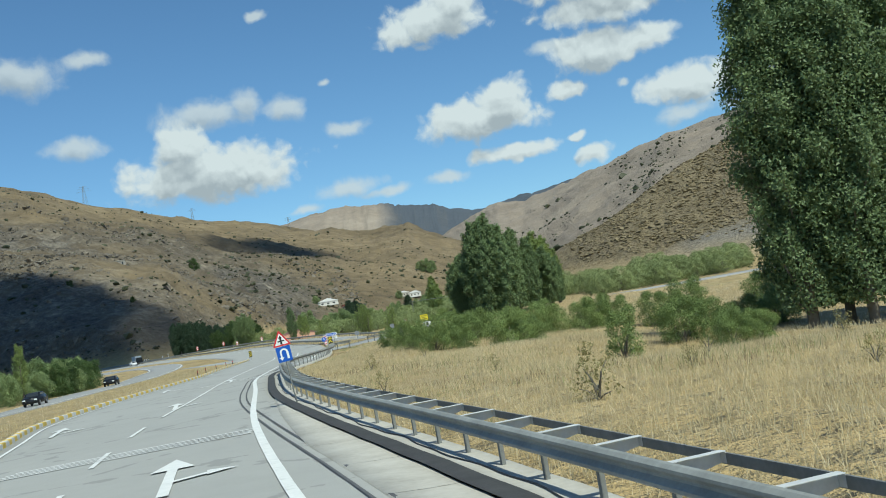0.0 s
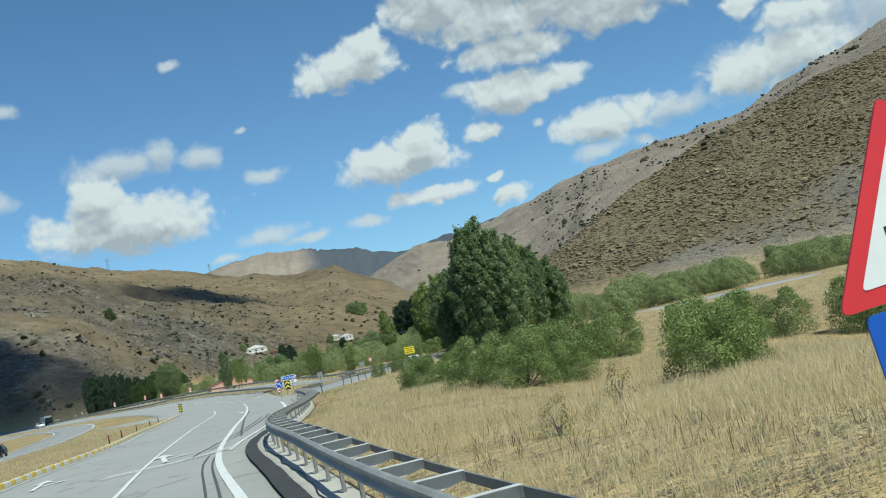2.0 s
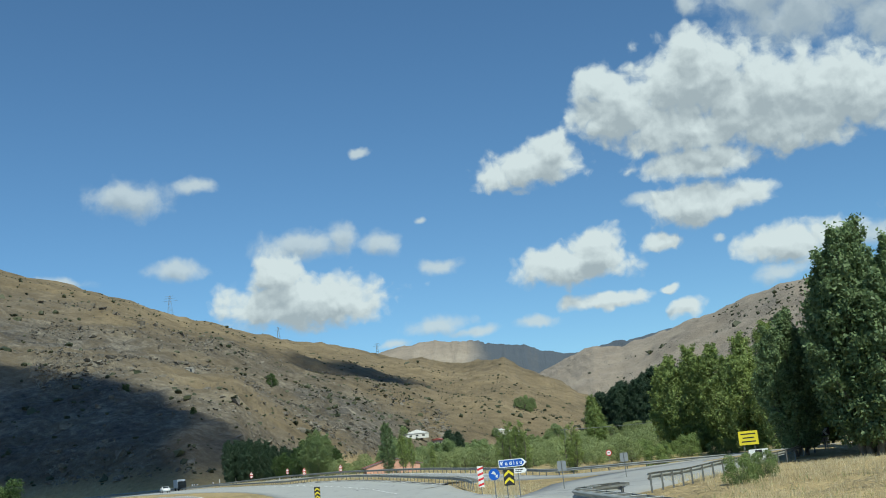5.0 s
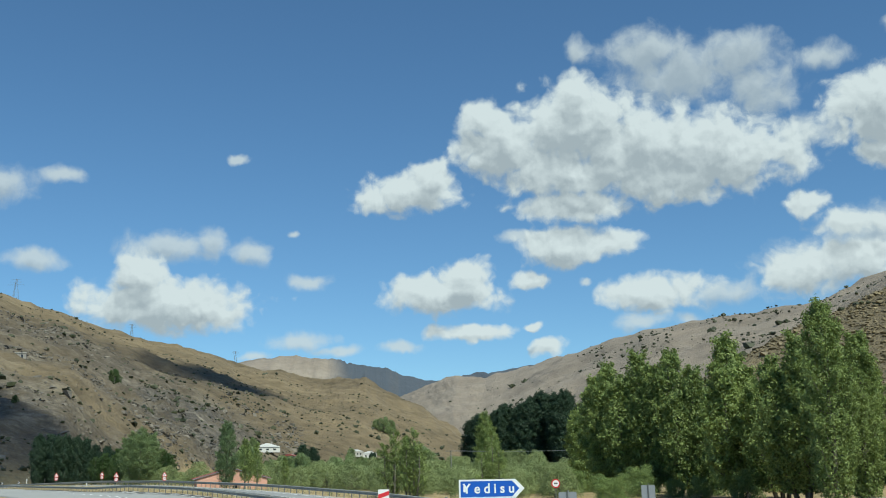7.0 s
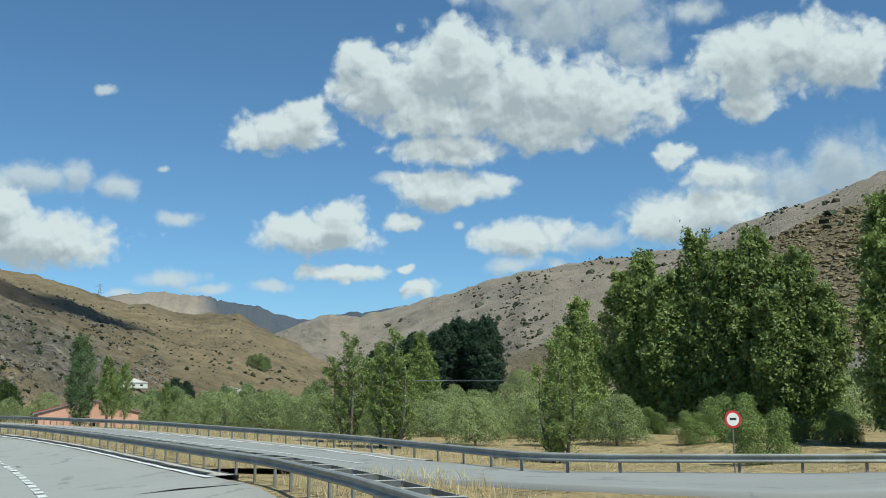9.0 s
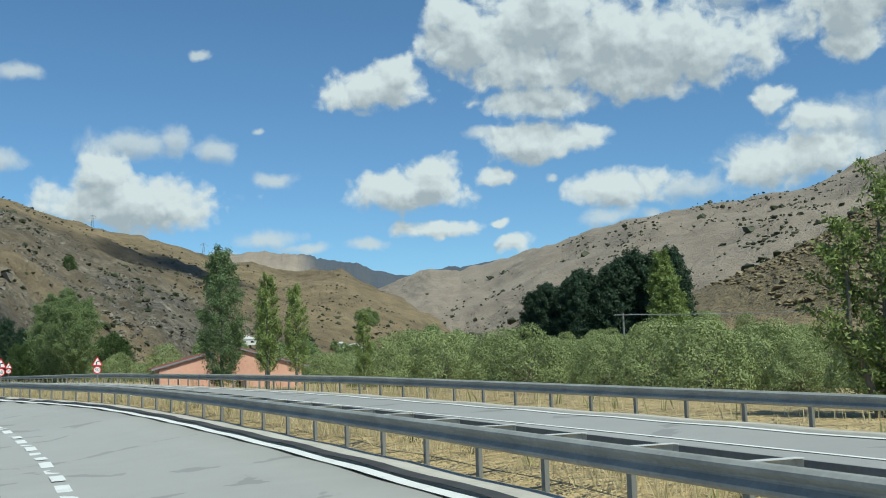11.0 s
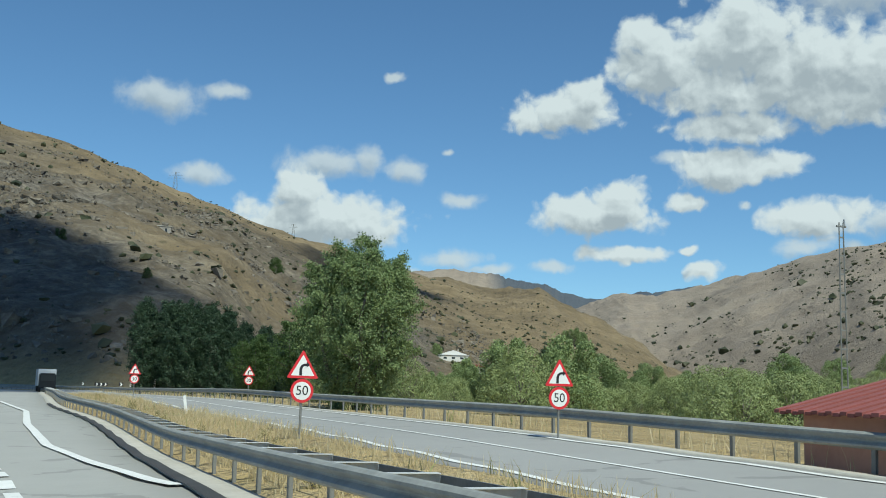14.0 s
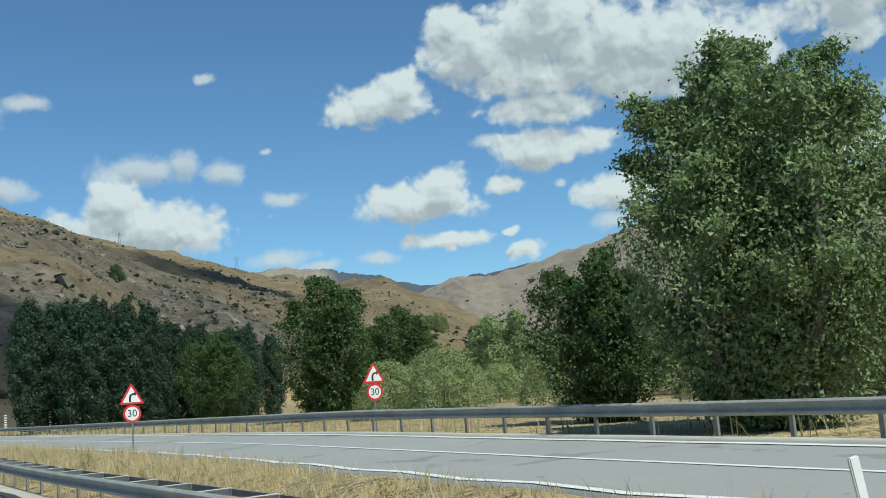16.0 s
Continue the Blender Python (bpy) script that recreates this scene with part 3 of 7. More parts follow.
def fbm(x, y, size, octaves, seed=1, ridged=False):
    total, amp, norm = 0.0, 1.0, 0.0
    for k in range(octaves):
        n = value_noise(x / size * 2 ** k + 17.3 * k, y / size * 2 ** k - 9.1 * k, seed + k)
        n = 1 - np.abs(2 * n - 1) if ridged else n
        total, norm, amp = total + amp * n, norm + amp, amp * 0.5
    return total / norm - 0.5


HILLS = [  # crest points (azimuth from the middle of the drive, distance, height), foot distance in front, profile
    dict(name="left", crest=[(-75, 900, 300), (-55, 1050, 300), (-40, 1250, 300), (-28, 1350, 292), (-24, 1400, 278), (-20, 1450, 251), (-17, 1500, 222), (-13.3, 1550, 206),
                             (-9.6, 1600, 186), (-6.4, 1600, 161), (-3, 1580, 136), (0, 1520, 136), (1.8, 1480, 106), (3.4, 1350, 76), (6, 1200, 30), (9, 1100, 0)],
         foot=[(-75, 430), (-40, 430), (-30, 395), (-22.4, 355), (-18, 335), (-15, 350), (-13, 420), (-8, 540), (0, 760), (9, 900)], power=0.908, bank=7),
    dict(name="mid", crest=[(-8, 3000, 0), (0, 3000, 190), (3, 3000, 255), (4.7, 2900, 275), (6.2, 2900, 268), (8, 2800, 278), (10.6, 2600, 287), (15, 2400, 312), (19.4, 2300, 324),
                            (24, 2200, 322), (28, 2000, 345), (32, 1800, 350), (45, 1500, 380), (70, 1300, 400)],
         foot=[(-8, 1500), (5, 1300), (15, 800), (25, 650), (45, 500), (70, 450)], power=0.8),
    dict(name="far", crest=[(-30, 4300, 350), (-12, 4300, 430), (-7, 4300, 470), (-4.6, 4300, 494), (-2, 4300, 478), (1, 4300, 440), (3, 4300, 392), (6, 4300, 420), (9, 4300, 440), (12, 4300, 460), (40, 4300, 420)],
         foot=[(-30, 3200), (40, 3200)], power=0.9),
]
RIGHT = [(50, 405, 2), (80, 425, 25), (110, 440, 46), (150, 450, 60), (200, 445, 74), (280, 425, 95), (400, 400, 125), (600, 350, 170), (900, 250, 210)]
MID = (-30.0, 150.0)


SOIL_AND_HAZE = {}


def terrain(x, y):
    """Height, and how far the place is wild hillside (0 to 1)."""
    dx, dy = x - MID[0], y - MID[1]
    r, az = np.hypot(dx, dy), np.degrees(np.arctan2(dx, dy))
    z = z_near(x, y)
    far_flat = np.clip((r - 400) / 200, 0, 1)
    z = z * (1 - far_flat) + far_flat * 1.5
    hill = np.zeros(len(x))
    SOIL_AND_HAZE["pale"], SOIL_AND_HAZE["far_shade"] = np.zeros(len(x)), np.zeros(len(x))
    for i, h in enumerate(HILLS):
        ca, cd, cz = np.array(h["crest"], float).T
        wob = fbm(az * 9 + 500, r * 0.0 + i * 40, 22, 3, 5 + i)
        dist = np.interp(az, ca, cd) * (1 + 0.05 * wob)
        top = np.interp(az, ca, cz, left=0, right=0) * (1 + 0.025 * fbm(az * 20 + 900, r * 0 + 3, 20, 3, 9 + i))
        foot = np.interp(az, *np.array(h["foot"], float).T)
        u = (r - foot) / (dist - foot)
        front = np.clip(u, 0, 1) ** h["power"]
        gully = (fbm(x, y, 260, 5, 21 + i, True) * 0.084 + fbm(x, y, 90, 4, 31 + i, True) * 0.042) * np.clip(u * 4, 0, 1) * np.clip((1 - u) * 5, 0, 1)
        back = np.clip(1 - (u - 1) * 0.8, 0.1, 1)
        v = top * np.where(u <= 1, front + gully, back) + h.get("bank", 0) * np.clip((r - foot) / 40, 0, 1) * np.clip(top / 100, 0, 1)
        won = v > hill
        # colour masks: haze per hill, then the far ridge's painted cloud shade
        SOIL_AND_HAZE["pale"] = np.where(won, (0.0, 0.92, 1.0)[i], SOIL_AND_HAZE["pale"])
        SOIL_AND_HAZE["far_shade"] = np.where(won, (i == 2) * np.clip((az + 2.2 + 5 * fbm(x, y, 700, 3, 77)) / 1.6, 0, 1), SOIL_AND_HAZE["far_shade"])
        hill = np.maximum(hill, v)
    # the near ridge on the right hand
    gaps, tops = [], []
    for (x0, y0, z0), (x1, y1, z1) in zip(RIGHT[:-1], RIGHT[1:]):
        ex, ey = x1 - x0, y1 - y0
        t = np.clip(((x - x0) * ex + (y - y0) * ey) / (ex * ex + ey * ey), 0, 1)
        tops.append(z0 + t * (z1 - z0))
        gaps.append(np.hypot(x - x0 - t * ex, y - y0 - t * ey))
    best = np.minimum.reduce(gaps)
    share_of = [np.exp(-(g - best) / 22.0) for g in gaps]
    zt = sum(w * h for w, h in zip(share_of, tops)) / sum(share_of)
    near = zt * np.clip(1 - best / (45 + zt * 2.3), 0, 1) ** 1.05
    near = near * (1 + 0.05 * fbm(x, y, 55, 4, 44, True))
    SOIL_AND_HAZE["straw"] = np.where(near > hill + 0.5, 1.0, 0.0)
    SOIL_AND_HAZE["gravel"] = np.clip((0.42 + 0.5 * fbm(x, y, 40, 4, 63) - near / (zt + 1.0)) * 5.0, 0, 1)
    hill = np.maximum(hill, near)
    wild = np.clip(hill / 10.0, 0, 1)
    calm = np.where(((near > 0) & (near >= hill - 0.01)) | ((az > 12) & (r < 900)), 0.3, 1.0)
    rough = wild * calm * (fbm(x, y, 70, 5, 61) * 12 + fbm(x, y, 20, 4, 71, True) * (5.0 + 11.0 * np.clip(1.2 - np.abs(r - 560) / 320, 0, 1) * (az < -4))) * np.clip(r / 900, 0.3, 1.5)
    return z + hill + rough, wild


def lane_mask(x, y):
    """1 on and beside the roads, 0 in the fields."""
    near = np.full(len(x), 1e9)
    ys = np.arange(-60, 420, 3.0)
    for f, off in ((drive, 0), (drive, -5), (rail_b, 0), (rail_c, 0), (rail_c, -6), (rail_a, 0), (kerb_l, 0), (kerb_l, 4), (back_mid, 0), (rail_c, -3)):
        for k in range(0, len(x), 30000):
            d = np.sqrt(((x[k:k + 30000, None] - f(ys)[None] - off) ** 2 + (y[k:k + 30000, None] - ys[None]) ** 2).min(1))
            near[k:k + 30000] = np.minimum(near[k:k + 30000], d)
    return np.clip(1 - (near - 6) / 6, 0, 1)


def z_at(x, y):
    return float(terrain(np.array([float(x)]), np.array([float(y)]))[0][0])


def spread(lo, hi, step, grow, end):
    core = list(np.arange(lo, hi + 0.1, step))
    a, s = [], step
    v = core[-1]
    while v < end[1]:
        s = min(s * grow, 90)
        v += s
        a.append(v)
    b, s = [], step
    v = core[0]
    while v > end[0]:
        s = min(s * (grow if end[0] < -2500 else 1.12), 90 if end[0] < -2500 else 300)
        v -= s
        b.append(v)
    return np.array(b[::-1] + core + a)


def build_ground():
    xs = spread(-150, 70, 2.0, 1.03, (-3300, 3300))
    ys = spread(-30, 430, 2.0, 1.018, (-2400, 4700))
    gx, gy = np.meshgrid(xs, ys)
    x, y = gx.ravel(), gy.ravel()
    z, wild = terrain(x, y)
    soil_and_haze = dict(SOIL_AND_HAZE)
    near = (np.abs(x) < 200) & (y > -60) & (y < 430)
    lm = np.ones(len(x))
    lm[near] = lane_mask(x[near], y[near])
    bumps = (fbm(x, y, 9, 3, 81) * 0.5 + fbm(x, y, 2.5, 2, 91) * 0.18) * np.where(near, 1 - lm, 0.0)
    z = z + bumps - np.where(near, 0.075 * lm, 0)
    nx, ny = len(xs), len(ys)
    i = np.arange(nx * ny).reshape(ny, nx)
    q = np.stack([i[:-1, :-1], i[:-1, 1:], i[1:, 1:], i[1:, :-1]], -1).reshape(-1, 4)
    me = bpy.data.meshes.new("ground")
    me.vertices.add(len(x))
    me.vertices.foreach_set("co", np.stack([x, y, z], 1).astype(np.float32).ravel())
    me.loops.add(q.size)
    me.loops.foreach_set("vertex_index", q.astype(np.int32).ravel())
    me.polygons.add(len(q))
    me.polygons.foreach_set("loop_start", np.arange(0, q.size, 4, dtype=np.int32))
    me.update(calc_edges=True)
    me.shade_smooth()
    at = me.attributes.new("wild", "FLOAT", "POINT")
    at.data.foreach_set("value", wild.astype(np.float32))
    dx, dy = x - MID[0], y - MID[1]
    r, az = np.hypot(dx, dy), np.degrees(np.arctan2(dx, dy))
    crag = np.clip(1.35 - np.abs(r - 560) / 400, 0, 1) * np.clip((-2 - az) / 5, 0, 1) * np.clip(0.85 + 3.0 * fbm(x, y, 110, 4, 55), 0, 1)
    for key in ("pale", "far_shade", "straw", "gravel"):
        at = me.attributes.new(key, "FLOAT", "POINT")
        at.data.foreach_set("value", soil_and_haze[key].astype(np.float32))
    at = me.attributes.new("rocky", "FLOAT", "POINT")
    at.data.foreach_set("value", crag.astype(np.float32))
    me.materials.append(M_GROUND)
    return tagged(new("ground", me), "dry grassy valley floor rising into bare brown hills", "ground", kind="structure")


GROUND = build_ground()


def zn(x, y):
    return z_near(x, y)


def ribbon(name, left, right, mat, lift, parent=None, label="", cross=6, thick=0.0):
    """A road surface between two lists of (x, y), laid on the land."""
    left, right = np.array(left, float), np.array(right, float)
    n = len(left)
    t = np.linspace(0, 1, cross)
    x = (left[:, None, 0] * (1 - t) + right[:, None, 0] * t).ravel()
    y = (left[:, None, 1] * (1 - t) + right[:, None, 1] * t).ravel()
    z = zn(x, y) + lift
    i = np.arange(n * cross).reshape(n, cross)
    q = np.stack([i[:-1, :-1], i[:-1, 1:], i[1:, 1:], i[1:, :-1]], -1).reshape(-1, 4)
    v = np.stack([x, y, z], 1)
    if thick:
        k = len(v)
        v = np.concatenate([v, v - [0, 0, thick]])
        e = []
        for a, b in zip(i[:-1, 0], i[1:, 0]):
            e.append((a, b, b + k, a + k))
        for a, b in zip(i[:-1, -1], i[1:, -1]):
            e.append((b, a, a + k, b + k))
        q = np.concatenate([q, np.array(e)])
    return put(name, v, q, mat, parent, label, smooth=True)


def strip(f, y0, y1, w, step=2.0, shift=0.0):
    """Both edges of a line of width w along a function of y."""
    ys = np.arange(y0, y1 + 0.01, min(step, max(0.3, (y1 - y0) / 3)))
    xs = f(ys) + shift
    sl = (f(ys + 0.5) - f(ys - 0.5))
    nrm = np.stack([np.ones_like(sl), -sl], 1) / np.sqrt(1 + sl * sl)[:, None]
    c = np.stack([xs, ys], 1)
    return c - nrm * w / 2, c + nrm * w / 2


# roads
def build_roads():
    ys = np.arange(-60, 134, 2.0)
    right = np.stack([rail_a(ys) - 0.55, ys], 1)
    left = np.stack([kerb_l(ys), ys], 1)
    road = ribbon("road", left, right, M_ROAD, 0.03, cross=10, thick=0.3)
    tagged(road, "wide grey asphalt highway with worn white lane markings", "road", kind="structure")
    ys2 = np.arange(132, 202, 2.0)
    right2 = np.stack([np.interp(ys2, [132, 145, 160, 172, 186, 202], [-12.5, -13.5, -16.5, -19.6, -21.3, -24.2]), ys2], 1)
    left2 = np.stack([np.interp(ys2, [132, 158, 182, 190, 202], [-28.9, -31.5, -34.2, -42.5, -52]), ys2], 1)
    ribbon("road_middle", left2, right2, M_ROAD, 0.03, road, cross=10, thick=0.3)
    ys3 = np.arange(200, 471, 2.0)
    right3 = offset(rail_b, ys3, -0.75)
    left3 = offset(drive, ys3, -10.5)
    ribbon("road_far", left3, right3, M_ROAD, 0.034, road, cross=10, thick=0.3)
    return road


ROAD = build_roads()


def build_side_road():
    ys = np.arange(212, 483, 2.0)
    right = offset(rail_c, ys, -0.6)
    left = offset(rail_c, ys, -6.6)
    lead_r = [(60, 200), (30, 193.5), (7, 194.3), (-6, 199.5), (-12.5, 206)]
    lead_l = [(62, 190), (30, 184.5), (4, 185.5), (-11, 191.5), (-18, 199.5)]
    side = ribbon("side_road", np.concatenate([lead_l, left]), np.concatenate([lead_r, right]), M_ROAD2, 0.05, cross=8, thick=0.3)
    tagged(side, "two-lane grey side road curving past the trees", "road", kind="structure")
    # slip lane from the junction
    slip_l = [(-17.5, 150), (-15.5, 165), (-14.0, 178), (-9, 187), (4, 186)]
    slip_r = [(-12.8, 138), (-8.5, 150), (-3.5, 161), (2.5, 172), (14, 184)]
    ribbon("slip_lane", slip_l, slip_r, M_ROAD2, 0.042, side, cross=6, thick=0.3)
    return side


SIDE = build_side_road()


def build_back_road():
    c = np.array([(back_mid(y), y) for y in np.arange(-60, 351, 10.0)], float)
    t = np.linspace(0, len(c) - 1, 90)
    x = np.interp(t, range(len(c)), c[:, 0])
    y = np.interp(t, range(len(c)), c[:, 1])
    k = np.ones(7) / 7
    x[3:-3], y[3:-3] = np.convolve(x, k, "valid"), np.convolve(y, k, "valid")
    tx, ty = np.gradient(x), np.gradient(y)
    n = np.stack([ty, -tx], 1) / np.hypot(tx, ty)[:, None]
    p = np.stack([x, y], 1)
    back = ribbon("back_road", p - n * 3.6, p + n * 3.6, M_ROAD2, 0.045, cross=5, thick=0.3)
    tagged(back, "dark grey carriageway bending behind the grassy median", "road", kind="structure")
    for d in (-3.3, 3.3):
        ribbon("edge_line", p + n * (d - 0.1), p + n * (d + 0.1), M_LINE, 0.055, back, cross=2)
    return back


BACK = build_back_road()


def build_median():
    """The raised verge between the near rail and the side road."""
    ys = np.arange(207, 470, 1.5)
    a, b = offset(rail_b, ys, -0.1), offset(rail_c, ys, -6.45)
    t = np.linspace(0, 1, 9)
    x = (a[:, None, 0] * (1 - t) + b[:, None, 0] * t).ravel()
    y = (a[:, None, 1] * (1 - t) + b[:, None, 1] * t).ravel()
    edge = np.tile(np.minimum(1, np.minimum(t, 1 - t) * 5), len(ys))
    z = zn(x, y) + 0.03 + edge * (0.06 + 0.12 * fbm(x, y, 1.6, 3, 17))
    i = np.arange(len(x)).reshape(len(ys), 9)
    q = np.stack([i[:-1, :-1], i[:-1, 1:], i[1:, 1:], i[1:, :-1]], -1).reshape(-1, 4)
    ob = put("median_verge", np.stack([x, y, z], 1), q, M_GROUND, smooth=True)
    return tagged(ob, "dry grassy verge between the two carriageways", "verge", kind="structure")


build_median()


def mark(name, f, y0, y1, w, parent=None, shift=0.0, lift=0.053, mat=None):
    a, b = strip(f, y0, y1, w, shift=shift)
    return ribbon(name, a, b, mat or M_LINE, lift, parent or ROAD, cross=2)


def build_markings():
    mark("edge_line", line_right, -40, 130, 0.22)
    mark("edge_line", line_right, 130, 172, 0.15)
    for y in np.arange(-36, 45, 9.0):
        mark("lane_dash", line_mid, y, y + 4.0, 0.15)
    mark("lane_line", line_mid, 45, 165, 0.15)
    mark("edge_line", kerb_l, -40, 180, 0.15, shift=0.75)
    mark("edge_line", rail_a, 74, 129, 0.22, shift=-1.5)
    for k in range(4):
        a = np.array([(-12.6 + 0.1 * k, 28.0 + 0.45 * k), (-9, 28.6 + 0.45 * k), (-5.75, 29.3 + 0.45 * k)])
        ribbon("rumble_bar", a + [0, 0.16], a, M_LINE, 0.058, ROAD, cross=2)
    for k in range(3):
        a = np.array([(-17.6, 74 + 0.5 * k), (-15, 74.5 + 0.5 * k), (-12.9, 75 + 0.5 * k)])
        ribbon("rumble_bar", a + [0, 0.18], a, M_LINE, 0.058, ROAD, cross=2)
    # straight-and-right arrows
    strips = [[(-0.09, 0), (0.09, 0), (0.09, 3.5), (-0.09, 3.5)], [(-0.38, 3.45), (0.38, 3.45), (0, 5.2)],
              [(0.09, 1.5), (0.62, 1.85), (0.62, 2.1), (0.09, 1.75)], [(0.6, 1.7), (1.1, 2.15), (0.6, 2.35)]]
    def arrow(x, y, turn, size=1.15):
        c, s = math.cos(radians(turn)), math.sin(radians(turn))
        me = bmesh.new()
        for shape in strips:
            v = [(x + size * (a * c - b * s), y + size * (a * s + b * c)) for a, b in shape]
            me.faces.new([me.verts.new((*p, float(zn(*p)[0]) + 0.062)) for p in v])
        part("arrow_marking", me, M_LINE, ROAD)
    arrow(-5.4, 18.8, 12, 1.25)
    arrow(-12.9, 49.0, 13, 1.2)
    arrow(-15.8, 76.5, 12, 1.15)
    arrow(-16.8, 44.0, 14, 1.15)
    arrow(-20.8, 76.5, 11, 1.15)
    arrow(-18.4, 124, 10)
    # skid marks on the shoulder
    for d in (-2.35, -2.05):
        mark("tyre_mark", rail_a, 8, 75, 0.07, shift=d + 0.1, lift=0.05, mat=M_SKID)
    mark("tyre_mark", rail_a, 76, 104, 0.1, shift=-3.1, lift=0.05, mat=M_SKID)
    mark("tyre_mark", rail_a, 78, 106, 0.1, shift=-2.7, lift=0.05, mat=M_SKID)
    mark("tyre_mark", line_mid, 84, 128, 0.12, shift=3.7, lift=0.05, mat=M_SKID)
    # further on
    ys = np.arange(203, 277, 2.0)
    ribbon("edge_line", offset(rail_b, ys, -1.12), offset(rail_b, ys, -0.88), M_LINE, 0.05, ROAD, cross=2)
    gore = np.array([(-55.9, 276.4), (-58.3, 279.8), (-62.8, 286.6), (-68.3, 297), (-75, 311), (-86, 330)])
    cut = np.linspace(0, len(gore) - 1, 120)
    gore = np.stack([np.interp(cut, range(len(gore)), gore[:, k]) for k in (0, 1)], 1)
    ribbon("edge_line", gore - [0.2, 0], gore + [0.1, 0], M_LINE, 0.072, ROAD, cross=2)
    for y in np.arange(196, 284, 1.5):
        mark("lane_dash", drive, y, y + 0.95, 0.26, shift=0.6, lift=0.06)
    ys = np.arange(286, 470, 2.0)
    ribbon("edge_line", offset(drive, ys, 0.7), offset(drive, ys, 0.9), M_LINE, 0.052, ROAD, cross=2)
    for x0, y0, x1, y1 in ((-33, 216, -36, 222), (-36, 219, -38.5, 228), (-40, 236, -45, 243), (-44, 240, -47, 249)):
        a = np.array([(x0, y0), ((x0 + x1) / 2 + 0.3, (y0 + y1) / 2), (x1, y1)])
        ribbon("tyre_mark", a, a + [0.16, 0], M_SKID, 0.045, ROAD, cross=2)
    # side road lines
    ys = np.arange(212, 483, 2.0)
    for d, w in ((-1.15, 0.22), (-6.15, 0.2)):
        ribbon("edge_line", offset(rail_c, ys, d - w / 2), offset(rail_c, ys, d + w / 2), M_LINE, 0.065, SIDE, cross=2)
    ribbon("lane_line", offset(rail_c, ys, -3.45), offset(rail_c, ys, -3.33), M_LINE, 0.065, SIDE, cross=2)
    # concrete shoulder slabs and the cable lying on them
    for y in np.arange(-36, 48, 4.0):
        ys = np.array([y + 0.01, y + 1.3, y + 2.6, y + 3.98])
        ribbon("shoulder_slab", offset(rail_a, ys, np.maximum(-1.95, (line_right(ys) - rail_a(ys)) * 0.95 + 0.8)[:, None]), offset(rail_a, ys, -0.64), M_CONC, 0.055, ROAD, cross=3, thick=0.2)
    ys = np.arange(4, 76, 0.5)
    run = offset(rail_a, ys, -0.25) + np.stack([0.05 * np.sin(ys * 0.9) + 0.03 * np.sin(ys * 2.3), 0 * ys], 1)
    cu = bpy.data.curves.new("cable", "CURVE")
    cu.dimensions, cu.bevel_depth, cu.bevel_resolution = "3D", 0.014, 1
    sp = cu.splines.new("POLY")
    sp.points.add(len(run) - 1)
    for q, (cx, cy), cz in zip(sp.points, run, zn(run[:, 0], run[:, 1])):
        q.co = (cx, cy, cz + 0.092, 1)
    cu.materials.append(M_SBLACK)
    tagged(new("cable", cu), "thin black cable lying along the concrete shoulder", "cable")
    # dark strip in front of the rail
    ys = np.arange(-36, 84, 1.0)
    ribbon("drain", offset(rail_a, ys, -0.86), offset(rail_a, ys, -0.46), M_DARKSTRIP, 0.1, ROAD, cross=2)
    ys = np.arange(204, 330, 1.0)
    ribbon("drain", offset(rail_b, ys, -0.86), offset(rail_b, ys, -0.6), M_DARKSTRIP, 0.1, ROAD, cross=2)
    # concrete gutter beside the near rail
    for f, y0, y1, c0, c1, par in ((rail_a, -40, 129, -0.62, 0.25, ROAD), (rail_b, 203, 471, -0.8, -0.05, ROAD), (rail_c, 212, 482, -0.62, -0.2, SIDE)):
        ys = np.arange(y0, y1, 2.0)
        ribbon("gutter", offset(f, ys, c0), offset(f, ys, c1), M_CONC, 0.075, par, cross=3, thick=0.3)


build_markings()

# ---- guard rails ----
def along(points, step):
    """Even steps along a line of (x, y): places and headings."""
    p = np.array(points, float)
    s = np.concatenate([[0], np.cumsum(np.hypot(*np.diff(p, axis=0).T))])
    at = np.arange(0, s[-1], step)
    x, y = np.interp(at, s, p[:, 0]), np.interp(at, s, p[:, 1])
    tx, ty = np.gradient(x), np.gradient(y)
    n = np.hypot(tx, ty)
    return np.stack([x, y], 1), np.stack([tx / n, ty / n], 1)


def sweep(points, heads, z, profile, side, closed=True):
    """A profile of (away from the road, height) carried along a line."""
    v, f = [], []
    m = len(profile)
    for (x, y), (tx, ty), h in zip(points, heads, z):
        nx, ny = ty * side, -tx * side
        v += [(x + nx * d, y + ny * d, h + u) for d, u in profile]
    for i in range(len(points) - 1):
        for j in range(m if closed else m - 1):
            a, b = i * m + j, i * m + (j + 1) % m
            f.append((a, b, b + m, a + m))
    if closed:
        f += [tuple(range(m))[::-1], tuple(range((len(points) - 1) * m, len(points) * m))]
    return v, f


BEAM = [(0.0, 0.80), (-0.035, 0.79), (-0.085, 0.755), (-0.085, 0.72), (-0.02, 0.665), (-0.015, 0.645), (-0.02, 0.625), (-0.085, 0.57), (-0.085, 0.535), (-0.035, 0.50), (0.0, 0.49),
        (0.004, 0.494), (-0.03, 0.506), (-0.078, 0.538), (-0.078, 0.567), (-0.012, 0.622), (-0.007, 0.645), (-0.012, 0.668), (-0.078, 0.723), (-0.078, 0.752), (-0.03, 0.784), (0.004, 0.794)]
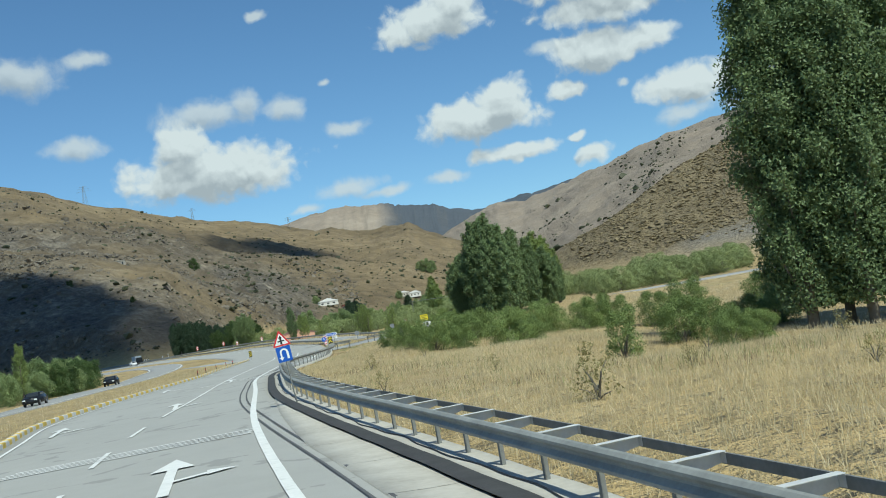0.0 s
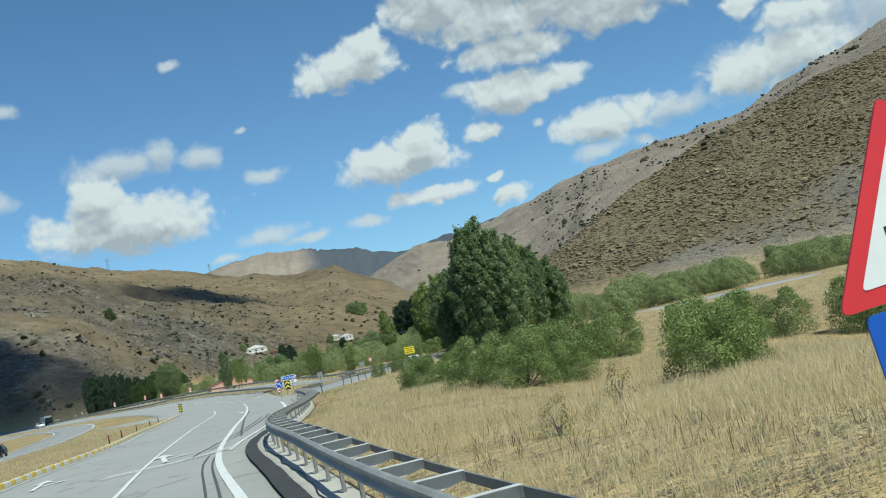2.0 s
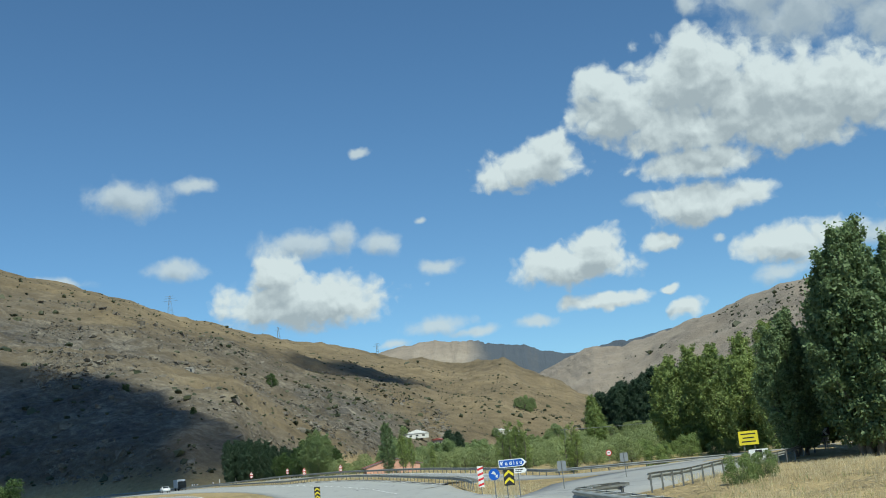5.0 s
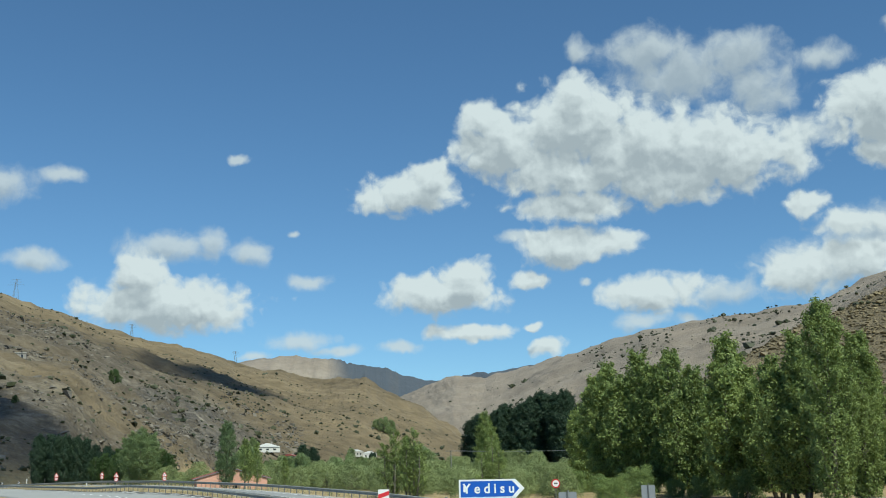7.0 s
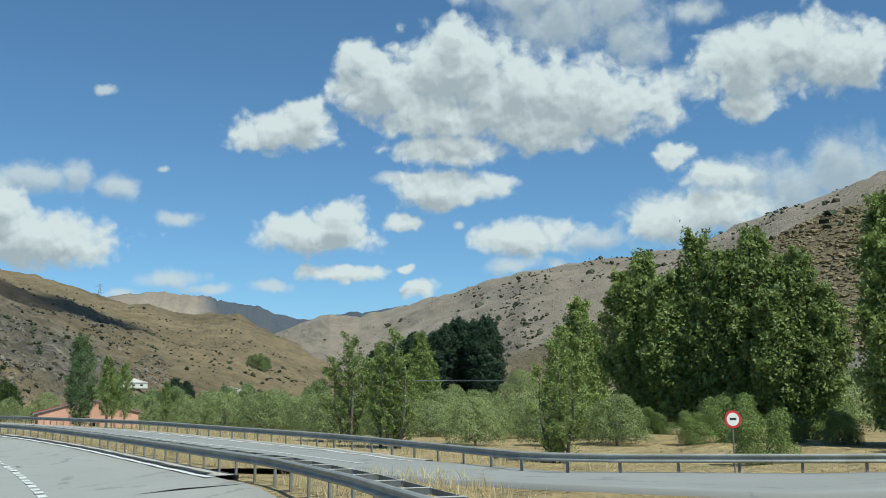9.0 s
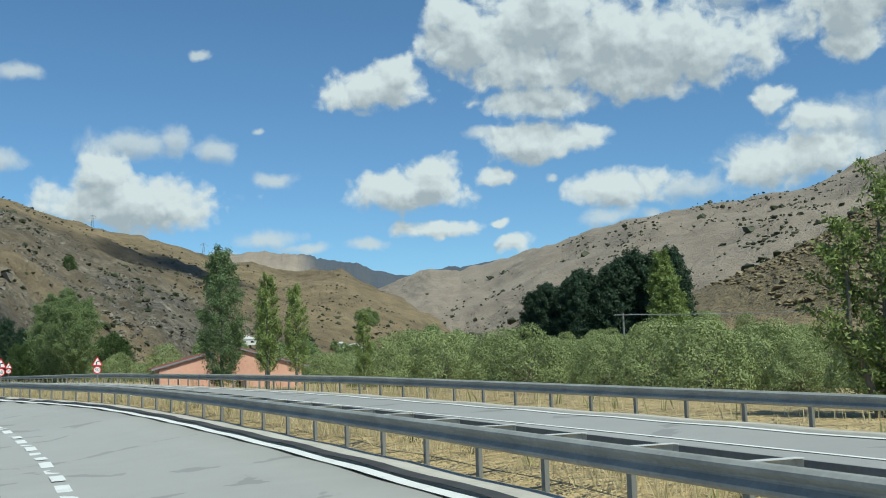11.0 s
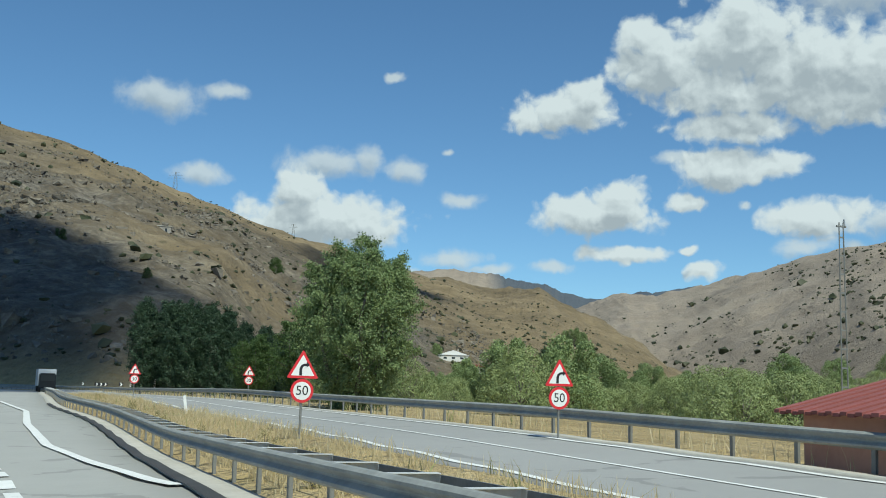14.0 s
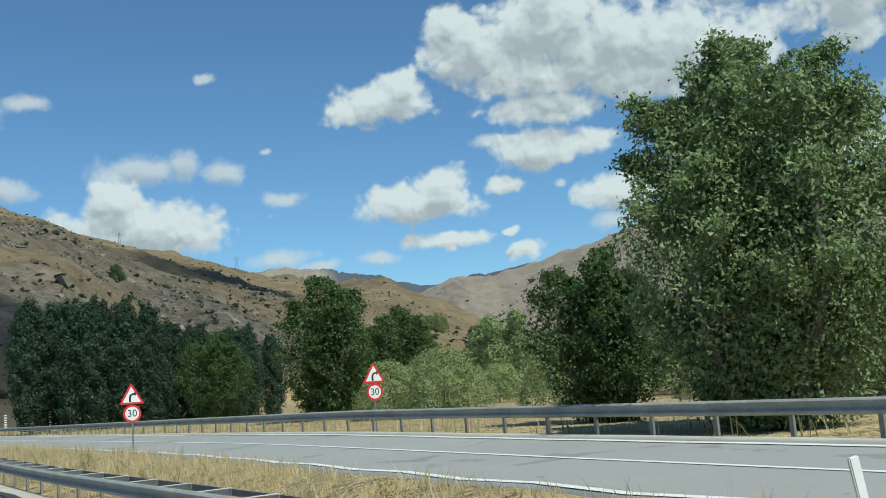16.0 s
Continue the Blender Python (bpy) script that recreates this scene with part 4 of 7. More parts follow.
BACKBEAM = [(0.0, 0.77), (0.03, 0.77), (0.03, 0.762), (0.008, 0.762), (0.008, 0.66), (0.03, 0.66), (0.03, 0.652), (0.0, 0.652)]


def post_mesh():
    bm = bmesh.new()
    bm_box(bm, 0, 0, 0.16, 0.1, 0.008, 1.2)
    bm_box(bm, -0.046, 0.03, 0.16, 0.008, 0.06, 1.2)
    bm_box(bm, 0.046, 0.03, 0.16, 0.008, 0.06, 1.2)
    me = bpy.data.meshes.new("post")
    bm.to_mesh(me)
    bm.free()
    me.materials.append(M_POST)
    return me


def arm_mesh():
    bm = bmesh.new()
    out = [(0.0, 0.79), (0.62, 0.775), (0.62, 0.66), (0.3, 0.6), (0.0, 0.52)]
    f = [bm.verts.new((-0.004, d, z)) for d, z in out]
    k = [bm.verts.new((0.004, d, z)) for d, z in out]
    bm.faces.new(f)
    bm.faces.new(k[::-1])
    for i in range(5):
        bm.faces.new((f[i], k[i], k[(i + 1) % 5], f[(i + 1) % 5]))
    bm_box(bm, 0.055, 0.31, 0.787, 0.12, 0.62, 0.008)
    bm_box(bm, 0.0565, 0.616, 0.717, 0.105, 0.008, 0.114)
    me = bpy.data.meshes.new("spacer_arm")
    bm.to_mesh(me)
    bm.free()
    me.materials.append(M_ARM)
    return me


POST, ARM = post_mesh(), arm_mesh()


def guard_rail(points, side, arms, label, base=None):
    p, h = along(points, 1.0)
    z = zn(p[:, 0], p[:, 1]) if base is None else np.interp(p[:, 1], *zip(*base)) - 0.04
    k = np.ones(5) / 5
    z[2:-2] = np.convolve(z, k, "valid")
    rail = empty("guard_rail", Matrix.Translation((*p[0], z[0])), label, "guard rail", "guard rails")
    inv = Matrix.Translation((-p[0][0], -p[0][1], -z[0]))
    def child(ob):
        ob.parent = rail
        ob.matrix_parent_inverse = inv
        return ob
    for i in range(0, len(p) - 1, 4):
        j = min(i + 5, len(p))
        if j - i < 2:
            break
        v, f = sweep(p[i:j], h[i:j], z[i:j] + 0.0005 * (i // 4 % 2), BEAM, side)
        child(put("rail_beam", v, f, M_ZINC))
        if arms:
            off = np.array([(b * side, -a * side) for a, b in h[i:j]]) * 0.62
            v, f = sweep(p[i:j] + off, h[i:j], z[i:j], BACKBEAM, side)
            child(put("back_beam", v, f, M_POST))
    for i in range(0, len(p), 2):
        tx, ty = h[i]
        nx, ny = ty * side, -tx * side
        lean = random.uniform(-1.2, 1.2)
        turn = math.atan2(ny, nx) - math.pi / 2
        m = Matrix.Translation((p[i][0] + nx * 0.03, p[i][1] + ny * 0.03, z[i])) @ Euler((0, radians(lean), turn)).to_matrix().to_4x4()
        child(share("post", POST, m))
        if arms:
            m = Matrix.Translation((p[i][0] + nx * 0.005, p[i][1] + ny * 0.005, z[i])) @ Euler((0, 0, turn)).to_matrix().to_4x4()
            child(share("spacer_arm", ARM, m))
    return rail


def line_of(f, y0, y1):
    ys = np.arange(y0, y1, 2.0)
    return np.stack([f(ys), ys], 1)


# the end of the first rail turns back from the junction
guard_rail(np.concatenate([line_of(rail_a, -22, 131), [(-14.2, 132.5), (-13.2, 134), (-11.8, 134.6)]]), 1, True, "galvanised steel guard rail with spacer arms beside the dry verge", Z_A)
guard_rail(np.concatenate([[(-20.6, 184), (-21.6, 192)], line_of(rail_b, 200, 466)]), 1, True, "galvanised double guard rail along the curving highway edge", [(184, -0.45)] + Z_B)
guard_rail(np.concatenate([[(7, 195.2), (-6, 200.6), (-11.2, 203.6)], line_of(rail_c, 206, 470)]), 1, False, "grey galvanised guard rail on the outside of the side road", [(190, -0.5)] + Z_C)
guard_rail([(-10.5, 141), (-7.5, 148.5), (-2.2, 159.5), (3.5, 169.5), (7, 174)], 1, False, "grey guard rail along the slip road to the village")


# ---- kerb of the median ----
def build_kerb():
    p, h = along([(kerb_l(y), y) for y in np.arange(-30, 183, 2.0)], 1.0)
    z = zn(p[:, 0], p[:, 1])
    bm = bmesh.new()
    bm_box(bm, 0, 0, 0.07, 0.3, 0.985, 0.36)
    bmesh.ops.bevel(bm, geom=[e for e in bm.edges if e.verts[0].co.z > 0.1 and e.verts[1].co.z > 0.1], offset=0.03, segments=2, affect="EDGES")
    white = bpy.data.meshes.new("kerb_stone")
    bm.to_mesh(white)
    bm.free()
    yellow = white.copy()
    white.materials.append(M_WHT)
    yellow.materials.append(M_YEL)
    kerb = empty("median_kerb", Matrix(), "yellow and white painted concrete kerb stones", "kerb", kind="structure")
    for i in range(len(p)):
        turn = math.atan2(h[i][1], h[i][0]) - math.pi / 2
        share("kerb_stone", (white, yellow)[i % 2], Matrix.Translation((*p[i], z[i])) @ Matrix.Rotation(turn + random.uniform(-0.01, 0.01), 4, "Z"), kerb)


build_kerb()

# ---- signs ----
def text_mesh(words, size, bold=0.0):
    c = bpy.data.curves.new("letters", "FONT")
    c.body, c.size, c.align_x, c.align_y, c.extrude, c.offset = words, size, "CENTER", "CENTER", 0.002, bold
    ob = bpy.data.objects.new("letters", c)
    scene.collection.objects.link(ob)
    bpy.context.view_layer.update()
    me = bpy.data.meshes.new_from_object(ob.evaluated_get(bpy.context.evaluated_depsgraph_get()))
    bpy.data.objects.remove(ob)
    bpy.data.curves.remove(c)
    me.materials.clear()
    return me


def letters(words, size, mat, parent, x, z, y=-0.03, name="lettering", bold=0.0):
    me = text_mesh(words, size, bold)
    me.materials.append(mat)
    return share(name, me, Matrix.Translation((x, y, z)) @ Matrix.Rotation(radians(90), 4, "X"), parent)


def round_corners(pts, r, n=4):
    out = []
    for i, (x, z) in enumerate(pts):
        a, b = Vector(pts[i - 1]), Vector(pts[(i + 1) % len(pts)])
        c = Vector((x, z))
        u, v = (a - c).normalized(), (b - c).normalized()
        p0, p1 = c + u * r, c + v * r
        for k in range(n + 1):
            t = k / n
            q = p0 * (1 - t) ** 2 + c * 2 * t * (1 - t) + p1 * t * t
            out.append((q.x, q.y))
    return out


def disc(r, n=40):
    return [(r * math.cos(2 * math.pi * k / n), r * math.sin(2 * math.pi * k / n)) for k in range(n)]


def moved(pts, x, z, s=1.0):
    return [(a * s + x, b * s + z) for a, b in pts]


def plate(name, pts, y0, y1, mat, parent, label=""):
    bm = bmesh.new()
    bm_plate(bm, pts, y0, y1)
    bmesh.ops.recalc_face_normals(bm, faces=bm.faces)
    return part(name, bm, mat, parent, label)


def pole(parent, h, r=0.03, deep=0.4):
    bm = bmesh.new()
    bm_tube(bm, (0, 0.035, -deep), (0, 0.035, h), r)
    return part("pole", bm, M_POST, parent)


def triangle(side, cx, cz):
    hh = side * 0.866
    return [(cx - side / 2, cz - hh / 3), (cx + side / 2, cz - hh / 3), (cx, cz + hh * 2 / 3)]


BEND = [(-0.09, -0.2), (0.0, -0.2), (0.0, -0.02), (0.02, 0.06), (0.08, 0.1), (0.15, 0.1), (0.15, 0.05), (0.25, 0.14), (0.15, 0.23), (0.15, 0.18), (0.05, 0.17), (-0.05, 0.11), (-0.09, 0.0)]


def speed_sign(x, y, turn, number, label, base=None, low=1.0, size=1.0):
    z = z_at(x, y) if base is None else base
    s = empty("road_sign", Matrix.Translation((x, y, z)) @ Matrix.Rotation(radians(turn), 4, "Z"), label, "road sign", "bend and speed signs")
    pole(s, low + 1.35 * size)
    rd = plate("speed_plate", moved(disc(0.32 * size), 0, low + 0.32 * size), -0.012, 0, M_SRED, s, "round white plate with a red ring")
    plate("white_disc", moved(disc(0.245 * size), 0, low + 0.32 * size), -0.016, -0.0125, M_SWHITE, rd)
    letters(number, 0.36 * size, M_SBLACK, rd, 0, low + 0.32 * size, -0.019, "number", 0.0)
    c = low + 0.66 * size + 0.9 * size * 0.866 / 3
    tri = plate("warning_plate", round_corners(triangle(0.9 * size, 0, c), 0.06), -0.012, 0, M_SRED, s, "white triangle with a red border")
    plate("white_triangle", round_corners(triangle(0.66 * size, 0, c), 0.03), -0.016, -0.0125, M_SWHITE, tri)
    plate("bend_arrow", moved(BEND, -0.02, c - 0.01, 0.85 * size), -0.02, -0.0165, M_SBLACK, tri)
    return s


SIGN_NOTE = "red-bordered bend triangle above a round {} sign"
speed_sign(-55.62, 284.6, 27, "50", SIGN_NOTE.format(50) + " in the median", 1.55, 0.76, 0.9)
speed_sign(-49.3, 286.4, 22, "50", SIGN_NOTE.format(50) + " behind the rail", 1.5, 0.8, 0.9)
speed_sign(-77.3, 331.8, 18, "30", SIGN_NOTE.format(30) + " in the median", 1.45, 1.34, 0.98)
speed_sign(-68.6, 329.6, 20, "30", SIGN_NOTE.format(30) + " behind the rail", 1.6, 1.3, 0.92)


def junction_sign():
    x, y = -5.74, 38.2
    m = Matrix.Translation((x, y, 0.55)) @ Euler((0, radians(-5.5), radians(4))).to_matrix().to_4x4() @ Matrix.Scale(0.7, 4)
    s = empty("road_sign", m, "leaning junction warning triangle above a blue u-turn panel", "road sign")
    pole(s, 3.05, 0.035)
    bm = bmesh.new()
    bm_tube(bm, (0, 0.03, -1.6), (0, 0.03, 0.1), 0.036)
    part("pole_foot", bm, M_POST, s)
    b = plate("blue_panel", round_corners([(-0.37, 1.5), (0.37, 1.5), (0.37, 2.28), (-0.37, 2.28)], 0.04), -0.012, 0, M_SBLUE, s, "blue square plate")
    u = [(-0.2, 1.66), (-0.11, 1.66), (-0.11, 1.98)] + [(0.01 + 0.12 * math.cos(a), 1.98 + 0.12 * math.sin(a)) for a in np.linspace(math.pi, 0, 8)] + [(0.13, 1.62), (0.24, 1.62)]
    u += [(0.24, 1.98)] + [(0.01 + 0.22 * math.cos(a), 1.98 + 0.2 * math.sin(a)) for a in np.linspace(0, math.pi, 10)] + [(-0.2, 1.98)]
    plate("u_turn_arrow", u, -0.018, -0.0125, M_SWHITE, b)
    plate("arrow_head", [(-0.29, 1.74), (-0.155, 1.58), (-0.02, 1.74)], -0.019, -0.0125, M_SWHITE, b)
    c = 2.31 + 0.95 * 0.866 / 3
    t = plate("warning_plate", round_corners(triangle(0.95, 0, c), 0.06), -0.012, 0, M_SRED, s, "white triangle with a red border")
    plate("white_triangle", round_corners(triangle(0.7, 0, c), 0.03), -0.016, -0.0125, M_SWHITE, t)
    plate("junction_symbol", moved([(-0.05, -0.18), (0.05, -0.18), (0.05, -0.04), (0.17, -0.04), (0.17, 0.03), (0.05, 0.03), (0.05, 0.14), (0.1, 0.12), (0, 0.3), (-0.1, 0.12), (-0.05, 0.14), (-0.05, 0.03), (-0.17, 0.03), (-0.17, -0.04), (-0.05, -0.04)], 0, c - 0.01), -0.02, -0.0165, M_SBLACK, t)


junction_sign()


def chevrons(parent, x0, z0, w, h, n, mat, y=-0.016, up=False):
    for k in range(n):
        if up:
            cz = z0 + (k + 0.5) * h / n
            s = h / n
            pts = [(x0 - w / 2, cz - s * 0.45), (x0, cz + s * 0.1), (x0 + w / 2, cz - s * 0.45), (x0 + w / 2, cz - s * 0.05), (x0, cz + s * 0.5), (x0 - w / 2, cz - s * 0.05)]
        else:
            s = w / n
            cx = x0 - w / 2 + (k + 0.5) * s
            pts = [(cx - s * 0.4, z0), (cx, z0), (cx + s * 0.4, z0 + h / 2), (cx, z0 + h), (cx - s * 0.4, z0 + h), (cx, z0 + h / 2)]
        plate("chevron", pts, y, y + 0.0035, mat, parent)


def place_sign():
    x, y = -16.75, 156.5
    z = z_at(x, y)
    s = empty("direction_sign", Matrix.Translation((x, y, z)) @ Matrix.Rotation(radians(12), 4, "Z"), "blue arrow-shaped place sign above smaller white and black boards", "direction sign")
    for dx in (-0.45, 0.3):
        bm = bmesh.new()
        bm_tube(bm, (dx, 0.04, -0.4), (dx, 0.04, 2.3), 0.035)
        part("pole", bm, M_POST, s)
    top, low = 2.28, 1.82
    out = [(-0.85, low), (0.62, low), (0.86, (top + low) / 2), (0.62, top), (-0.85, top)]
    b = plate("arrow_panel", out, -0.015, 0, M_SWHITE, s, "white-edged blue arrow panel")
    cz = (top + low) / 2
    plate("blue_face", [(-0.81, low + 0.04), (0.55, low + 0.04), (0.74, cz), (0.55, top - 0.04), (-0.81, top - 0.04)], -0.019, -0.0155, M_SBLUE, b)
    plate("arrow_tip", [(0.52, top - 0.03), (0.62, top - 0.03), (0.83, cz), (0.62, low + 0.03), (0.52, low + 0.03), (0.72, cz)], -0.0225, -0.0192, M_SWHITE, b)
    plate("route_mark", [(-0.74, cz - 0.07), (-0.68, cz - 0.07), (-0.68, cz + 0.07), (-0.74, cz + 0.07)], -0.0225, -0.0192, M_SWHITE, b)
    letters("Y e d i s u", 0.33, M_SWHITE, b, -0.08, cz, -0.0225, "lettering", 0.006)
    k = plate("chevron_board", [(-0.62, 0.75), (0.02, 0.75), (0.02, 1.7), (-0.62, 1.7)], -0.012, 0, M_SBLACK, s, "black board with a yellow chevron")
    chevrons(k, -0.3, 0.82, 0.56, 0.85, 2, M_SYEL, up=True)
    w = plate("white_board", [(0.05, 1.42), (0.72, 1.42), (0.82, 1.57), (0.72, 1.72), (0.05, 1.72)], -0.012, 0, M_SWHITE, s, "small white arrow board")
    for zz, x1 in ((1.62, 0.6), (1.52, 0.5)):
        plate("text_bar", [(0.12, zz - 0.025), (x1, zz - 0.025), (x1, zz + 0.025), (0.12, zz + 0.025)], -0.016, -0.0125, M_SBLACK, w)
    # round blue keep-right plate beside it
    x, y = -17.9, 156.0
    s = empty("keep_right_sign", Matrix.Translation((x, y, z_at(x, y))) @ Matrix.Rotation(radians(14), 4, "Z"), "round blue plate with a white slanting arrow", "road sign")
    pole(s, 1.9)
    d = plate("blue_disc", moved(disc(0.34), 0, 1.5), -0.012, 0, M_SBLUE, s)
    plate("white_arrow", moved([(-0.03, 0.2), (-0.18, 0.07), (-0.12, 0.02), (0.05, 0.14), (0.1, -0.1), (0.02, -0.04), (0.17, -0.24), (0.22, -0.02), (0.15, -0.07)], 0, 1.5), -0.017, -0.0125, M_SWHITE, d)


place_sign()


def stripe_board(x, y, turn, w, h, low, label, mats, slanted=True):
    s = empty("hazard_board", Matrix.Translation((x, y, z_at(x, y))) @ Matrix.Rotation(radians(turn), 4, "Z"), label, "hazard board", "hazard boards")
    pole(s, low + h)
    b = plate("board", [(-w / 2, low), (w / 2, low), (w / 2, low + h), (-w / 2, low + h)], -0.012, 0, mats[0], s)
    n = max(2, round(h / (w * 0.9)))
    for k in range(n):
        z0 = low + (k + 0.1) * h / n
        d = h / n * 0.4
        sl = d * 0.9 if slanted else 0
        plate("stripe", [(-w / 2 + 0.005, z0), (w / 2 - 0.005, z0 + sl), (w / 2 - 0.005, z0 + d + sl), (-w / 2 + 0.005, z0 + d)], -0.016, -0.0125, mats[1], b)
    return s


stripe_board(-19.3, 170.2, 8, 0.42, 1.5, 0.55, "red and white striped board at the road fork", (M_SWHITE, M_SRED))


def chevron_post(x, y, turn, label, low=0.5, h=1.1, w=0.5):
    s = empty("chevron_board", Matrix.Translation((x, y, z_at(x, y))) @ Matrix.Rotation(radians(turn), 4, "Z"), label, "chevron board", "hazard boards")
    pole(s, low + h)
    b = plate("board", [(-w / 2, low), (w / 2, low), (w / 2, low + h), (-w / 2, low + h)], -0.012, 0, M_SBLACK, s)
    chevrons(b, 0, low + 0.06, w * 0.86, h * 0.88, 3, M_SYEL, up=True)


chevron_post(-33.9, 183.4, 10, "black and yellow chevron board on the median tip")


def yellow_board():
    x, y = -2.9, 155.4
    s = empty("notice_board", Matrix.Translation((x, y, z_at(x, y))) @ Matrix.Rotation(radians(-8), 4, "Z"), "yellow notice board on two posts behind the rail", "notice board")
    for dx in (-0.3, 0.3):
        bm = bmesh.new()
        bm_tube(bm, (dx, 0.04, -0.4), (dx, 0.04, 2.2), 0.025)
        part("post", bm, M_POST, s)
    b = plate("board", [(-0.55, 1.4), (0.55, 1.4), (0.55, 2.2), (-0.55, 2.2)], -0.02, 0, M_SYEL, s)
    for k, x1 in enumerate((0.42, 0.32, 0.4)):
        zz = 2.03 - 0.22 * k
        plate("text_bar", [(-x1, zz - 0.035), (x1, zz - 0.035), (x1, zz + 0.035), (-x1, zz + 0.035)], -0.024, -0.0205, M_SBLACK, b)
    s2 = empty("chevron_board", Matrix.Translation((-2.6, 154.6, z_at(-2.6, 154.6))) @ Matrix.Rotation(radians(-8), 4, "Z"), "small black and white marker boards beside the yellow board", "chevron board", "hazard boards")
    pole(s2, 1.1)
    plate("board", [(-0.55, 0.55), (0.55, 0.55), (0.55, 1.1), (-0.55, 1.1)], -0.012, 0, M_SWHITE, s2)
    plate("dark_half", [(-0.2, 0.6), (0.2, 0.6), (0.2, 1.05), (-0.2, 1.05)], -0.016, -0.0125, M_SBLACK, s2)


yellow_board()


def bend_marker(x, y, turn, n, label, w=0.6, h=0.6, low=0.9, right=True):
    s = empty("bend_marker", Matrix.Translation((x, y, z_at(x, y))) @ Matrix.Rotation(radians(turn), 4, "Z"), label, "chevron board", "bend markers")
    pole(s, low + h)
    b = plate("board", [(-w * n / 2, low), (w * n / 2, low), (w * n / 2, low + h), (-w * n / 2, low + h)], -0.012, 0, M_SBLACK, s)
    for k in range(n):
        cx = (k - (n - 1) / 2) * w
        d = 1 if right else -1
        plate("chevron", moved([(-0.2 * d, 0.04), (0.0, 0.04), (0.22 * d, h / 2), (0.0, h - 0.04), (-0.2 * d, h - 0.04), (0.02 * d, h / 2)], cx, low), -0.016, -0.0125, M_SWHITE, b)


bend_marker(5.2, 172.4, -10, 1, "white and black bend marker above the slip road", right=False)
bend_marker(6.4, 173.2, -10, 1, "white and black bend marker above the slip road", right=False)
bend_marker(-131.5, 452, 20, 1, "small black and white bend marker at the far curve")
bend_marker(-126, 447, 20, 3, "row of black and white chevrons at the far curve", w=0.75)
bend_marker(-111.6, 419, 20, 1, "small black and white bend marker at the far curve")
for bx, by in ((-107.6, 412.4), (-98.2, 395.8)):
    stripe_board(bx, by, 20, 0.28, 1.5, 0.5, "black and white banded marker post at the far curve", (M_SWHITE, M_SBLACK), False)


def round_sign(x, y, turn):
    s = empty("restriction_sign", Matrix.Translation((x, y, z_at(x, y))) @ Matrix.Rotation(radians(turn), 4, "Z"), "small round restriction sign on a thin pole", "road sign")
    pole(s, 2.1, 0.025)
    d = plate("red_disc", moved(disc(0.3), 0, 1.8), -0.012, 0, M_SRED, s)
    plate("white_disc", moved(disc(0.225), 0, 1.8), -0.016, -0.0125, M_SWHITE, d)
    plate("dark_bar", [(-0.12, 1.77), (0.12, 1.77), (0.12, 1.85), (-0.12, 1.85)], -0.02, -0.0165, M_SBLACK, d)


round_sign(-7.4, 202.4, 0)


def delineator(x, y, lean, label, red=True):
    s = empty("marker_post", Matrix.Translation((x, y, z_at(x, y))) @ Euler((0, radians(lean), radians(15))).to_matrix().to_4x4(), label, "marker post", "marker posts")
    bm = bmesh.new()
    bm_box(bm, 0, 0, 0.36, 0.12, 0.05, 0.98)
    bmesh.ops.bevel(bm, geom=bm.edges[:], offset=0.012, segments=2, affect="EDGES")
    part("body", bm, M_SWHITE, s)
    if red:
        bm = bmesh.new()
        bm_box(bm, 0, 0, 0.78, 0.134, 0.054, 0.16)
        part("band", bm, M_SRED, s)


delineator(-64.2, 302.7, -9, "leaning white plastic marker post beside the side road", False)
for k, yy in enumerate((118, 128, 140, 152, 162)):
    bx = float(kerb_l(yy)) - 0.9
    s = empty("marker_post", Matrix.Translation((bx, yy, z_at(bx, yy))), "thin dark flexible marker post in the grassy median", "marker post", "marker posts")
    bm = bmesh.new()
    bm_tube(bm, (0, 0, -0.2), (0, 0, 0.75), 0.05, 0.04)
    part("body", bm, M_SBLACK, s)
    bm = bmesh.new()
    bm_tube(bm, (0, 0, 0.5), (0, 0, 0.62), 0.054)
    part("band", bm, M_SRED, s)
for x, y in ((-17.6, 130.5 + 30), (-12.6, 170)):
    s = empty("sign_back", Matrix.Translation((x + 4, y + 3, z_at(x + 4, y + 3))) @ Matrix.Rotation(radians(190), 4, "Z"), "grey back of a small sign on a post", "road sign", "sign backs")
    pole(s, 1.9)
    plate("board", round_corners([(-0.3, 1.2), (0.3, 1.2), (0.3, 1.85), (-0.3, 1.85)], 0.05), -0.012, 0, M_GREYB, s)

